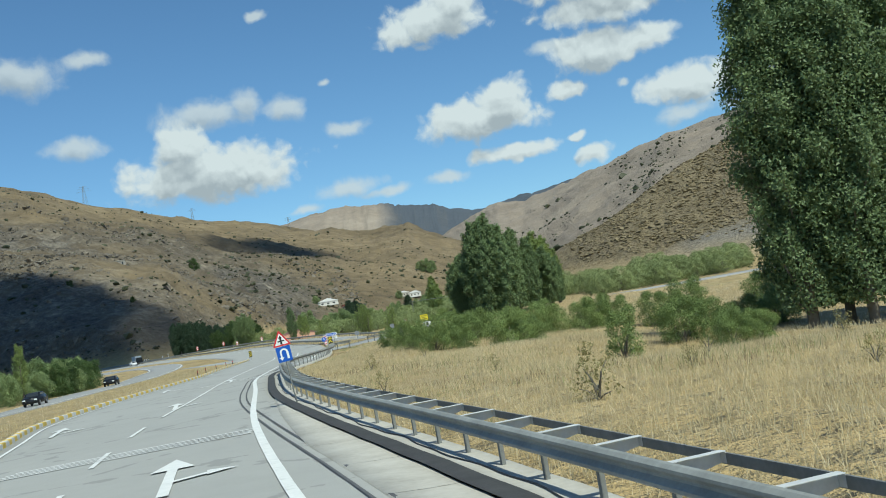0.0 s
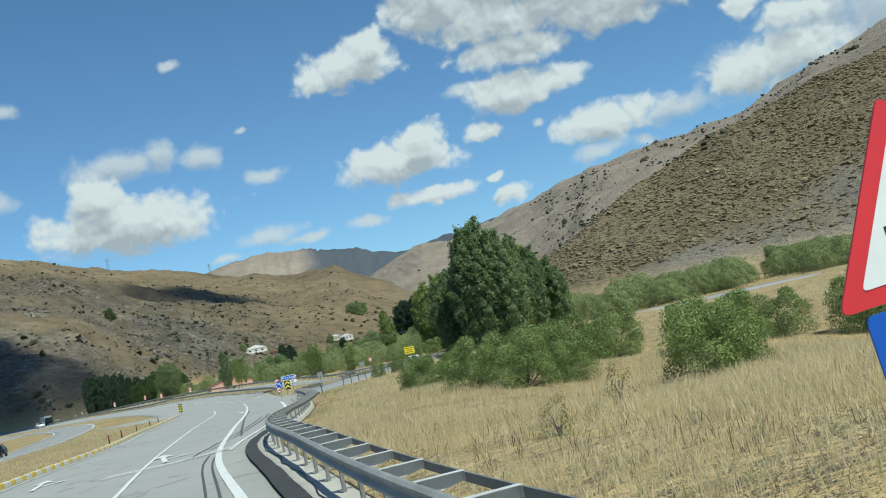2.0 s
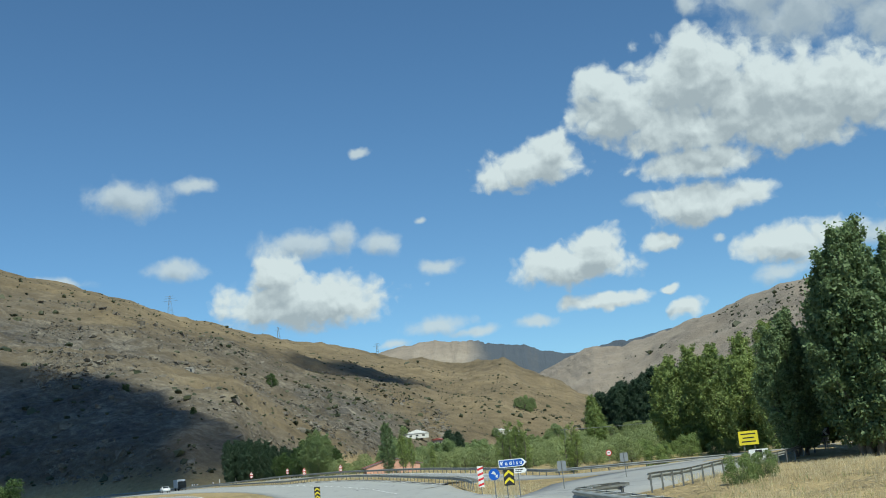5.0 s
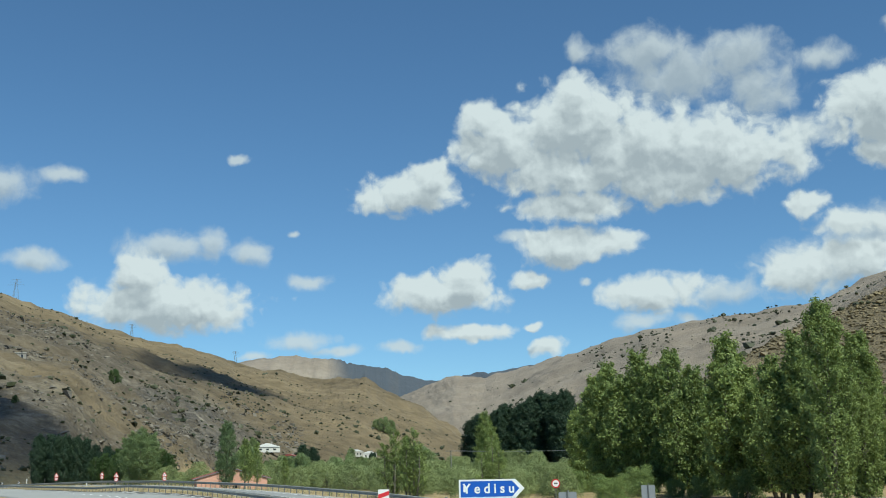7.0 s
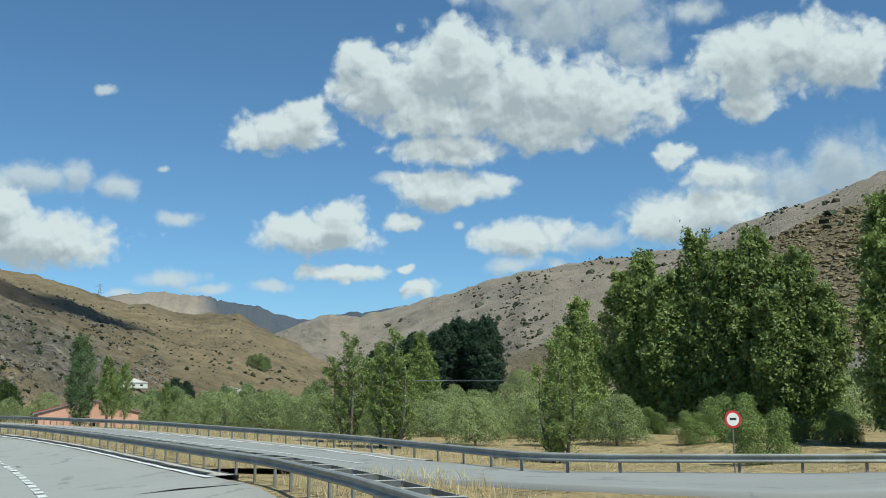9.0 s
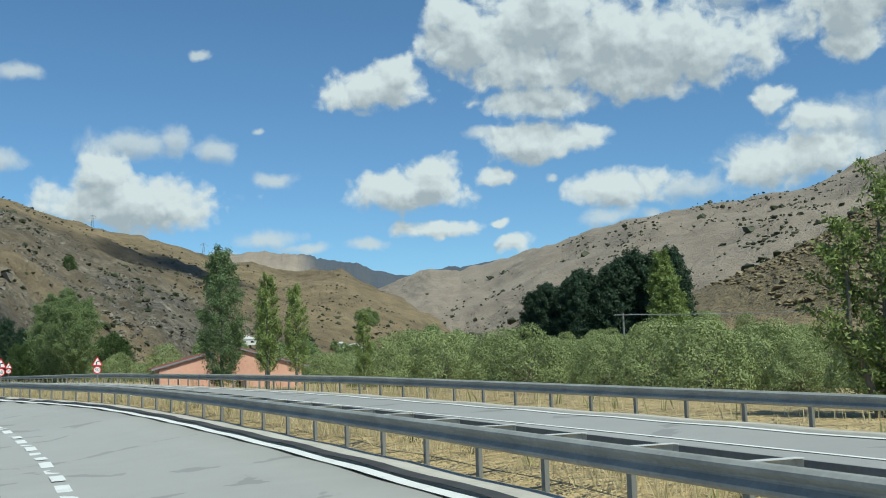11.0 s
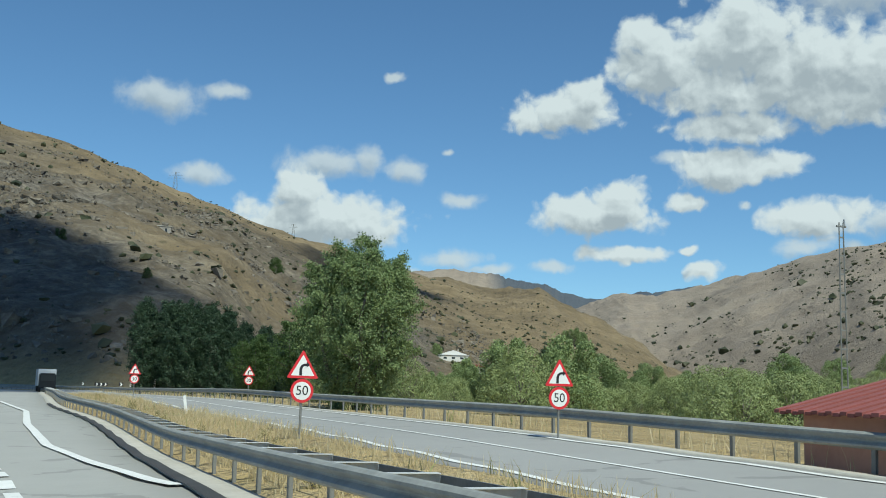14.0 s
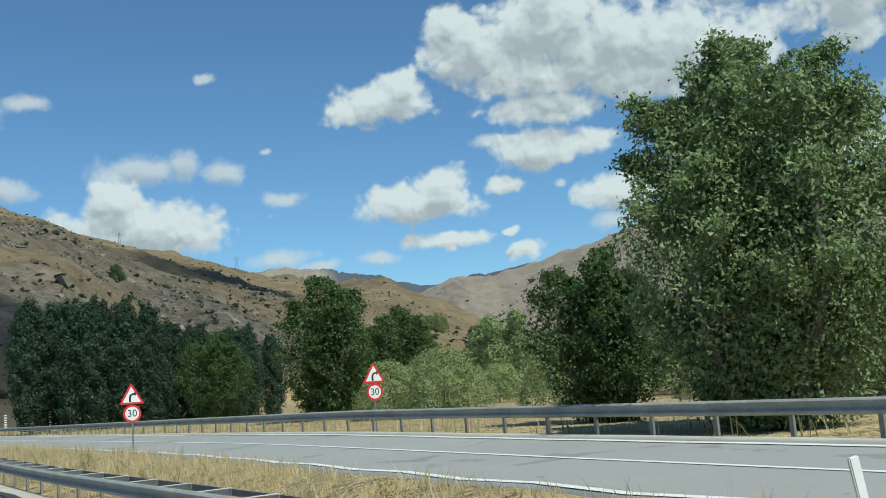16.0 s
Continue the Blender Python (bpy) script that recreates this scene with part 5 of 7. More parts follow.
# ---- trees and shrubs ----
def leaf_mesh(name, centres, size, rng, mat, outward=None, droop=0.0):
    """Many small three-cornered blades round the given centres."""
    n = len(centres)
    d = rng.normal(size=(n, 3))
    if outward is not None:
        d = d * 0.75 + outward
    d /= np.linalg.norm(d, axis=1)[:, None] + 1e-9
    u = np.cross(d, rng.normal(size=(n, 3)))
    u /= np.linalg.norm(u, axis=1)[:, None] + 1e-9
    u[:, 2] -= droop
    v = np.cross(d, u)
    s = size * rng.uniform(0.55, 1.25, n)[:, None]
    c = np.asarray(centres)
    verts = np.stack([c - u * s * 0.45 + v * s * 0.34, c - u * s * 0.45 - v * s * 0.34, c + u * s * 0.6], 1).reshape(-1, 3)
    me = bpy.data.meshes.new(name)
    me.vertices.add(3 * n)
    me.vertices.foreach_set("co", verts.astype(np.float32).ravel())
    me.loops.add(3 * n)
    me.loops.foreach_set("vertex_index", np.arange(3 * n, dtype=np.int32))
    me.polygons.add(n)
    me.polygons.foreach_set("loop_start", np.arange(0, 3 * n, 3, dtype=np.int32))
    me.update(calc_edges=True)
    me.materials.append(mat)
    return me


def limb_mesh(name, runs, mat):
    """Tapered limbs, each a list of (place, radius)."""
    v, f = [], []
    for run in runs:
        n = 6
        first = len(v)
        for k, (p, r) in enumerate(run):
            a = run[max(0, k - 1)][0]
            b = run[min(len(run) - 1, k + 1)][0]
            d = (Vector(b) - Vector(a)).normalized()
            x = d.orthogonal().normalized()
            y = d.cross(x)
            for j in range(n):
                w = 2 * math.pi * j / n
                v.append(Vector(p) + (x * math.cos(w) + y * math.sin(w)) * r)
        for k in range(len(run) - 1):
            for j in range(n):
                a, b = first + k * n + j, first + k * n + (j + 1) % n
                f.append((a, b, b + n, a + n))
        f.append(tuple(range(first + (len(run) - 1) * n, first + len(run) * n)))
    me = bpy.data.meshes.new(name)
    me.from_pydata([tuple(p) for p in v], [], f)
    me.update()
    me.shade_smooth()
    me.materials.append(mat)
    return me


def tree_of(name, trunk, branches, crown, label, category):
    t = empty(name, Matrix(), label, category)
    for n, me in (("trunk", trunk), ("branchwork", branches), ("crown", crown)):
        if me:
            share(n, me, Matrix(), t)
    return t


def poplar(h, r, count, leaf, seed, mat, label, stems=1, bare=0.06, name="poplar_tree", fill=0.42):
    """Upright stems with rising branches; the leaves follow them and fill the crown between."""
    rng = np.random.default_rng(seed)
    trunk, runs, centres, outs = [], [], [], []
    for s in range(stems):
        a = 2 * math.pi * (s * 0.618) + rng.uniform(-0.3, 0.3)
        f = 0.0 if s == 0 else 0.22 + 0.4 * (s / stems) ** 0.8
        hs = h * (1.0 - (0.3 if stems > 4 else 0.4) * f) * (1 if s == 0 else rng.uniform(0.93, 1.08))
        ax, ay = math.cos(a) * f * r, math.sin(a) * f * r
        rr = r if stems == 1 else r * (0.56 if stems < 5 else 0.46)
        lean = [(ax * (0.3 + 0.7 * min(1, k / 3)), ay * (0.3 + 0.7 * min(1, k / 3)), hs * k / 7 - 0.3 * (k == 0)) for k in range(8)]
        lean = [(x + rng.normal() * 0.03 * rr, y + rng.normal() * 0.03 * rr, z) for x, y, z in lean]
        trunk.append([(p, 0.016 * h * (1 - k / 7.6) + 0.012) for k, p in enumerate(lean)])
        def shape(t):
            return rr * np.maximum(0.02, np.sin(math.pi * np.minimum(1, t * 0.94 + 0.05) ** 0.8)) ** 0.5
        def stem(t):
            k = np.minimum(6, (t * 7).astype(int))
            w = (t * 7 - k)[:, None]
            L = np.array(lean)
            return L[k] * (1 - w) + L[k + 1] * w
        nb = int((30 + 2.6 * h) / (1 + 0.3 * (stems - 1)))
        for b in range(nb):
            t = bare + (0.97 - bare) * (b + rng.uniform(0, 1)) / nb
            w = rng.uniform(0, 2 * math.pi)
            prof = float(shape(np.array(t))) * rng.uniform(0.86, 1.1)
            base = stem(np.array([t]))[0]
            rise = hs * 0.13 * rng.uniform(0.7, 1.5) * (1 - t * 0.6)
            tip = base + [math.cos(w) * prof, math.sin(w) * prof, rise]
            midp = (base + tip) / 2 + [0, 0, -rise * 0.18]
            runs.append([(tuple(base), 0.006 * h * (1 - t) + 0.01), (tuple(midp), 0.004 * h * (1 - t) + 0.007), (tuple(tip), 0.004)])
            m = int(count * (1 - fill) / stems / nb)
            along_b = rng.beta(2.2, 1.1, m)[:, None]
            c = base + (tip - base) * along_b + rng.normal(size=(m, 3)) * [0.085 * rr, 0.085 * rr, hs * 0.016]
            centres.append(c)
            o = c - [base[0], base[1], 0]
            o[:, 2] = 0.35 * rr
            outs.append(o / (np.linalg.norm(o, axis=1)[:, None] + 1e-6))
        m = int(count * fill / stems)
        t = bare + (0.985 - bare) * rng.uniform(0, 1, m)
        w = rng.uniform(0, 2 * math.pi, m)
        lobe = 0.86 + 0.2 * np.sin(3 * w + 9 * t + seed) * np.sin(17 * t + 2 * w) + 0.1 * np.sin(7 * w + 31 * t)
        rad = shape(t) * lobe * rng.uniform(0.12, 1, m) ** 0.42
        c = stem(t) + np.stack([np.cos(w) * rad, np.sin(w) * rad, hs * 0.05 * rad / rr], 1)
        centres.append(c)
        outs.append(np.stack([np.cos(w), np.sin(w), 0 * w + 0.4], 1) / 1.08)
    c = np.concatenate(centres)
    c[:, 2] = np.maximum(c[:, 2], h * bare * 0.6)
    crown = leaf_mesh("crown", c, leaf, rng, mat, np.concatenate(outs) * 0.8)
    return tree_of(name, limb_mesh("trunk", trunk, M_BARK), limb_mesh("branchwork", runs, M_BARK), crown, label, "tree")


def lumpy(h, r, count, leaf, seed, mat, label, lumps=12, name="tree", category="tree", low=0.2, fill=0.5, droop=0.0, limbs=7):
    """A crown of uneven lobes on a forked trunk; a shrub when it starts at the ground."""
    rng = np.random.default_rng(seed)
    runs, centres, outs = [], [], []
    trunk = [[((0, 0, -0.25), 0.03 * h + 0.02), ((rng.normal() * 0.05, rng.normal() * 0.05, h * low * 0.7), 0.024 * h + 0.015), ((0, 0, h * (low + 0.2)), 0.016 * h + 0.01)]]
    per = count // lumps
    for k in range(lumps):
        w = 2 * math.pi * (k * 0.618 + rng.uniform(-0.1, 0.1))
        t = (k + 0.5) / lumps
        lift = low + (0.93 - low) * t
        reach = r * math.sqrt(max(0.05, 1 - ((lift - 0.42) / 0.62) ** 2)) * rng.uniform(0.45, 0.8)
        lr = r * rng.uniform(0.34, 0.52) * (1.05 - 0.35 * t)
        c = np.array([math.cos(w) * reach, math.sin(w) * reach, h * lift - lr * 0.25])
        d = rng.normal(size=(per, 3))
        d[:, 2] += 0.35
        d /= np.linalg.norm(d, axis=1)[:, None]
        rad = lr * (fill + (1 - fill) * rng.uniform(0, 1, per) ** 0.4) * (1 + 0.25 * rng.normal(size=per) * 0.5)
        p = c + d * rad[:, None] * [1, 1, min(1.15, 0.55 * h / r)]
        centres.append(p)
        outs.append(d)
        if k < limbs:
            runs.append([((0, 0, h * low * 0.6), 0.016 * h + 0.008), (tuple(c * [0.45, 0.45, 0.7]), 0.011 * h + 0.006), (tuple(c), 0.006)])
    c = np.concatenate(centres)
    keep = c[:, 2] > 0.02 * h
    crown = leaf_mesh("crown", c[keep], leaf, rng, mat, np.concatenate(outs)[keep] * 1.1, droop)
    return tree_of(name, limb_mesh("trunk", trunk, M_BARK), limb_mesh("branchwork", runs, M_BARK), crown, label, category)


def domed(h, r, count, leaf, seed, mat, label, puffs=26, name="willow_tree"):
    """A rounded tree: overlapping leafy puffs over a low dome, down to the ground."""
    rng = np.random.default_rng(seed)
    runs, centres, outs = [], [], []
    trunk = [[((0, 0, -0.3), 0.03 * h), ((0.05, 0, h * 0.2), 0.024 * h), ((0, 0, h * 0.45), 0.014 * h)]]
    mids, sizes = [], []
    for k in range(puffs):
        t = (k + 0.5) / puffs
        w = 2 * math.pi * k * 0.618 + rng.uniform(-0.4, 0.4)
        up = 1.0 - 1.05 * t
        ring = math.sqrt(max(0.0, 1 - min(1, up) ** 2)) if up > 0 else 1.0
        size = r * rng.uniform(0.26, 0.42)
        reach = (r - size * 0.8) * rng.uniform(0.8, 1.08)
        mids.append((math.cos(w) * ring * reach, math.sin(w) * ring * reach, max(0.12 * h, (h - size) * max(0.08, up) * rng.uniform(0.86, 1.06))))
        sizes.append(size)
    mids, sizes = np.array(mids), np.array(sizes)
    for c, size in zip(mids, sizes):
        per = int(count * size ** 2 / (sizes ** 2).sum())
        d = rng.normal(size=(per, 3))
        d[:, 2] = np.where(d[:, 2] < -0.5, -d[:, 2], d[:, 2])
        d /= np.linalg.norm(d, axis=1)[:, None]
        p = c + d * (size * rng.uniform(0.8, 1.06, per))[:, None]
        centres.append(p)
        outs.append(d)
        runs.append([((0, 0, h * 0.15), 0.012 * h), (tuple(c * [0.5, 0.5, 0.6]), 0.008 * h), (tuple(c), 0.01)])
    c, o = np.concatenate(centres), np.concatenate(outs)
    keep = c[:, 2] > 0.0
    for m, size in zip(mids, sizes):
        keep &= np.linalg.norm(c - m, axis=1) > size * 0.72
    crown = leaf_mesh("crown", c[keep], leaf, rng, mat, o[keep] * 2.0, 0.15)
    return tree_of(name, limb_mesh("trunk", trunk, M_BARK), limb_mesh("branchwork", runs, M_BARK), crown, label, "tree")


def plant(proto, x, y, scale=1.0, turn=None, group="", z=None, stretch=1.0, sink=0.1):
    m = Matrix.Translation((x, y, (z_at(x, y) if z is None else z) - sink)) @ Matrix.Rotation(random.uniform(0, 6.28) if turn is None else turn, 4, "Z") @ Matrix.Diagonal((scale, scale, scale * stretch, 1))
    ob = copy_thing(proto, m)
    if group:
        ob["group"] = group
    return ob


def retire(*protos):
    """Take away the patterns that the copies were made from."""
    for p in protos:
        for o in list(p.children_recursive) + [p]:
            bpy.data.objects.remove(o)


def build_trees():
    rnd = random.Random(5)
    tall = [poplar(20, 3.0, 70000, 0.2, 11 + k, M_POPLAR, "very tall dense green poplar at the field edge") for k in range(2)]
    for k, (x, y, s) in enumerate(((20.2, 59.0, 1.0), (23.0, 58.0, 1.05), (26.0, 58.8, 1.08), (29.4, 57.5, 1.0), (23.4, 62.0, 1.04), (32.5, 59, 1.05))):
        plant(tall[k % 2], x, y, s, group="tall poplars by the field")
    mids = [poplar(14.0, 3.7, 46000, 0.26, 31 + k, M_POPLAR, "dense dark green poplar in a roadside clump", stems=3) for k in range(2)]
    for k, (x, y, s) in enumerate(((6.2, 163, 1.06), (8.0, 166.2, 1.12), (9.4, 162.5, 1.0), (12.0, 166, 0.92), (14.6, 168, 0.8), (17.2, 171, 0.68), (19.4, 176, 0.55), (3.6, 170, 0.74), (11, 172, 0.9))):
        plant(mids[k % 2], x, y, s, group="poplar clump")
    pale = [poplar(14, 4.0, 38000, 0.28, 51 + k, M_POPLAR2, "light green poplar behind the side road", stems=3) for k in range(2)]
    for k, (x, y, s) in enumerate(((5.2, 243, 0.95), (7.5, 238, 1.0), (9.6, 234, 0.98), (10.8, 230, 0.84), (8.6, 248, 0.9), (11.0, 220.4, 0.97), (13.4, 216, 0.8), (12.6, 208.9, 0.88), (15.5, 206, 0.8),
                                   (8.5, 268, 0.92), (18.5, 199, 0.98), (20.5, 203, 0.92), (17.0, 195, 0.86), (-2, 300, 0.8))):
        plant(pale[k % 2], x, y, s, group="light poplars")
    slim = poplar(12.5, 1.7, 30000, 0.16, 61, M_POPLAR2, "slim upright light green poplar behind the side road", bare=0.03)
    plant(slim, 7.6, 192.2, 0.96, group="light poplars")
    plant(slim, 10.6, 194.5, 0.84, group="light poplars")
    col = poplar(8.4, 1.45, 34000, 0.105, 71, M_POPLAR, "slim columnar poplar behind the guard rail beside the salmon house", bare=0.03)
    plant(col, -38.5, 270.6, 0.98, group="slim poplars")
    thin = [poplar(6.3, 0.8, 10000, 0.1, 81 + k, M_POPLAR2, "young thin poplar with sparse light leaves", bare=0.15, fill=0.25) for k in range(2)]
    for k, (x, y, s) in enumerate(((-36.2, 274.9, 0.88), (-35.2, 262.4, 0.95), (-33.7, 262.0, 0.86), (-30.2, 260.3, 0.62), (-16.8, 224.2, 0.86))):
        plant(thin[k % 2], x, y, s, group="young poplars")
    bushy = poplar(6.8, 2.0, 14000, 0.12, 91, M_POPLAR2, "open young tree with light green leaves behind the rail", stems=4, bare=0.05, fill=0.2, name="young_tree")
    plant(bushy, -17.8, 230.8, 0.95, group="young poplars", stretch=0.98)
    plant(bushy, -16.2, 223.2, 0.9, group="young poplars", stretch=1.0)
    plant(bushy, -10.5, 212.5, 0.8, group="young poplars")
    big = poplar(9.7, 4.5, 130000, 0.125, 101, M_BROAD, "large many-stemmed poplar with glossy green leaves", stems=7, bare=0.03)
    plant(big, -59.3, 317.3, 1.0, turn=0.4, group="large trees", z=1.6)
    dark = poplar(9.2, 4.4, 42000, 0.19, 111, M_DEEP, "dense dark green rounded tree behind the side road", stems=5, bare=0.02, fill=0.5, name="tree")
    for x, y, s in ((-61.0, 326.5, 0.62), (-71.2, 361, 1.0), (-66, 372, 0.85), (-80, 378, 0.8)):
        plant(dark, x, y, s, group="large trees")
    pines = [poplar(16, 3.6, 26000, 0.36, 121 + k, M_PINE, "dark dense tall tree standing in a clump", bare=0.02, fill=0.5, name="dark_tree") for k in range(2)]
    for k in range(17):
        u = k / 16
        x, y = 5.5 + 23 * u + rnd.uniform(-0.8, 0.8), 408 - 20 * u + rnd.uniform(-4, 4)
        plant(pines[k % 2], x, y, min(1.04, 0.74 + 0.5 * u) + rnd.uniform(-0.06, 0.06), group="dark clump")
    rowp = [poplar(12.5, 2.2, 20000, 0.22, 126 + k, M_PINE, "dark green tall tree in a row at the bend", name="dark_tree", bare=0.03, fill=0.6) for k in range(2)]
    for k in range(26):
        u = k / 25
        x, y = -99.5 + 20 * u + rnd.uniform(-1, 1), 394 + 7 * u + 8 * (k % 2) + rnd.uniform(-2, 2)
        plant(rowp[k % 2], x, y, (1.0 - 0.28 * u) * rnd.uniform(0.88, 1.08), group="dark row")
    for x, y, s in ((-44.5, 514, 0.8), (-41, 517, 0.75), (-20, 640, 0.8)):
        plant(pines[0], x, y, s, group="dark clump")
    will = [domed(5.6, 3.6, 19000, 0.165, 131 + k, M_WILLOW, "rounded grey-green willow in the valley", 24 + 3 * k) for k in range(4)]
    made = 0
    spots = []
    while made < 240:
        y = rnd.uniform(230, 420) if made > 90 else rnd.uniform(226, 300)
        x = rnd.uniform(-70, 45)
        if x < float(rail_c(y)) + 9 or (x > 0 and y < 285) or (2 < x < 22 and 250 < y < 275):
            continue
        if any((x - a) ** 2 + (y - b) ** 2 < 6 for a, b in spots) or (-46 < x < -30 and 262 < y < 302) or math.hypot(x + 58, y - 317) < 8:
            continue
        spots.append((x, y))
        plant(will[made % 4], x, y, rnd.uniform(0.6, 0.95) * (0.82 if x < -30 else 1.0) * (0.62 if y < 270 else 0.8 if y < 310 else 1.0), group="valley willows")
        made += 1
    for k in range(110):
        u = rnd.uniform(0, 1)
        plant(will[k % 4], 24 + 100 * u + rnd.uniform(-6, 6), 262 - 40 * u + rnd.uniform(-34, 34), rnd.uniform(0.7, 1.1), group="valley willows")
    green = [lumpy(7.5, 3.4, 13000, 0.24, 151 + k, M_BROAD, "leafy green tree in the village valley", 14, low=0.12, fill=0.5) for k in range(2)]
    for k in range(140):
        x, y = rnd.uniform(-110, 30), rnd.uniform(400, 720)
        if x < -58 - 0.12 * (y - 400) or x > 40 - 0.16 * (y - 400):
            continue
        plant(green[k % 2] if k % 3 else will[k % 4], x, y, rnd.uniform(0.7, 1.3), group="village trees")
    for x, y, s in ((-10, 1098, 1.7), (-3, 1104, 1.5), (-17, 1102, 1.2), (-6, 1092, 1.1), (-96, 826, 0.9), (-78, 822, 0.8), (-70, 826, 1.0), (-62, 820, 1.3), (-58, 824, 1.2), (-52, 815, 0.9), (-45, 830, 0.9), (-36, 940, 1.0), (-28, 938, 0.9), (-14, 944, 1.1), (-66, 860, 0.9), (-40, 880, 0.8), (-30, 900, 0.9), (-16, 920, 0.9)):
        plant(green[int(abs(x)) % 2], x, y, s, group="village trees")
    for x, y, s in ((-24, 300, 0.7), (-47, 335, 0.75), (-33, 246, 0.0)):
        if s:
            plant(green[0], x, y, s, group="valley willows")
    # left of the highway
    night = lumpy(6.0, 3.2, 11000, 0.21, 157, M_DEEP, "dark green leafy tree beside the back road", 15, low=0.06, fill=0.5)
    for x, y, s in ((-55.5, 150, 0.75), (-57, 158, 0.8), (-58.5, 166, 0.85), (-60, 174, 0.8), (-61.5, 182, 0.8), (-63, 168, 0.9)):
        plant(night, x, y, s, group="trees by the back road")
    for k in range(20):
        plant(night, -66 - 22 * rnd.random(), 128 + 85 * rnd.random(), rnd.uniform(0.55, 1.0), group="trees by the back road")
    for x, y, s, p in ((-61, 177, 0.8, will[0]), (-64, 184, 0.75, green[1]), (-68, 189, 0.7, green[0]), (-57, 153, 0.75, green[1]), (-62, 160, 0.8, green[0]), (-66, 168, 0.7, green[1]),
                       (-60, 140, 0.7, green[0]), (-67, 150, 0.9, green[1]), (-58, 125, 0.6, will[2]), (-72, 200, 0.6, green[0]), (-78, 175, 0.8, will[1]), (-74, 160, 0.9, green[0]), (-55.5, 134, 0.55, green[1]), (-53.8, 140, 0.5, green[0]), (-57, 162, 0.55, green[0]), (-60, 169, 0.6, green[1]), (-63, 180, 0.65, green[0]), (-84, 190, 0.9, green[1]), (-80, 205, 0.8, green[0]), (-72, 140, 0.9, green[1]), (-64, 118, 0.7, green[0]), (-70, 130, 0.8, will[3])):
        plant(p, x, y, s, group="trees by the back road")
    plant(thin[0], -58.5, 146.5, 1.25, group="trees by the back road")
    # field shrubs
    sh = [lumpy(3.3, 2.1, 15000, 0.1, 171 + k, M_BUSH, "leafy green shrub in the dry field", 13, low=0.05, fill=0.35, name="shrub", category="shrub", limbs=10) for k in range(3)]
    for k, (x, y, s) in enumerate(((-5, 95.5, 0.62), (-3, 93.5, 0.6), (-1.4, 94.2, 0.55), (0.6, 87.2, 0.8), (2.4, 88.6, 0.84), (1.4, 97.4, 0.85), (3.2, 99.5, 0.9), (2.4, 102.5, 0.8), (6.2, 100, 0.9), (4.3, 72.4, 0.86), (5.5, 73.4, 0.66), (11.2, 51.2, 0.7), (12.8, 51.8, 0.65), (12.2, 46.4, 0.5), (13.6, 47.0, 0.45), (-1, 81.2, 0.7), (-2.8, 83.2, 0.75), (1.0, 82.4, 0.6),
                                   (9, 106, 1.0), (6.8, 107, 0.7), (8.5, 88, 0.8), (11.5, 90, 0.85), (14.5, 91, 0.8), (17.5, 88, 0.9), (-3.5, 121, 0.75), (-0.9, 124, 0.7), (2.8, 126, 0.6), (16, 62, 0.7), (18.5, 66, 0.8), (22, 70, 0.9),
                                   (14, 98, 1.0), (21, 92, 1.0), (26, 86, 1.0), (31, 82, 1.1), (-2, 108, 0.5), (1, 134, 0.6), (4.5, 112, 0.6), (-6.8, 139, 0.4), (-5, 143, 0.4))):
        plant(sh[k % 3], x, y, s, group="field shrubs")
    for k in range(16):
        plant(sh[k % 3], rnd.uniform(-4, 14), rnd.uniform(206, 240), rnd.uniform(0.5, 0.95), group="field shrubs")
    young = lumpy(2.6, 0.95, 4500, 0.085, 181, M_BUSH, "young bright green tree standing alone in the field", 12, low=0.14, fill=0.3, limbs=9)
    plant(young, 7.4, 45.8, 1.0, group="field shrubs")
    sparse = lumpy(1.5, 0.6, 420, 0.09, 183, M_WEED, "tall dry weed bush behind the guard rail", 9, low=0.05, fill=0.2, name="weed_bush", category="weed")
    for k, (x, y, s) in enumerate(((3.2, 24.6, 0.95), (-2.5, 37.5, 0.6), (6.4, 29, 0.5), (10.2, 26, 0.6), (1.6, 40.5, 0.5), (8.6, 36, 0.7), (-4.2, 56, 0.6), (-1.5, 62, 0.7), (12.5, 34, 0.7))):
        plant(sparse, x, y, s, group="weed bushes")
    for k in range(26):
        yy = 218 + 4.4 * k + rnd.uniform(-2, 2)
        xx = float(rail_b(yy)) + rnd.uniform(0.9, 2.6)
        plant(sparse, xx, yy, rnd.uniform(0.22, 0.5), group="weed bushes", z=float(z_near(xx, yy)[0]) + 0.12)
    for x, y, s in ((-188, 838, 2.6), (-182, 822, 1.5), (-160, 560, 1.0), (-205, 600, 1.2), (-30, 880, 2.6), (-22, 884, 2.2), (87.3, 269.3, 1.9), (96, 262, 1.3), (75, 262, 1.0), (110, 268, 1.4), (120, 258, 1.2), (68, 272, 0.9), (130, 290, 1.3), (101, 280, 0.9), (60, 283, 0.9)):
        plant(night if x < 0 else sh[int(x) % 3], x, y, s * (0.55 if x < 0 else 1.0), group="hillside shrubs")
    retire(*tall, *mids, *pale, slim, col, *thin, bushy, big, dark, *pines, *rowp, *will, *green, *sh, young, sparse, night)


build_trees()


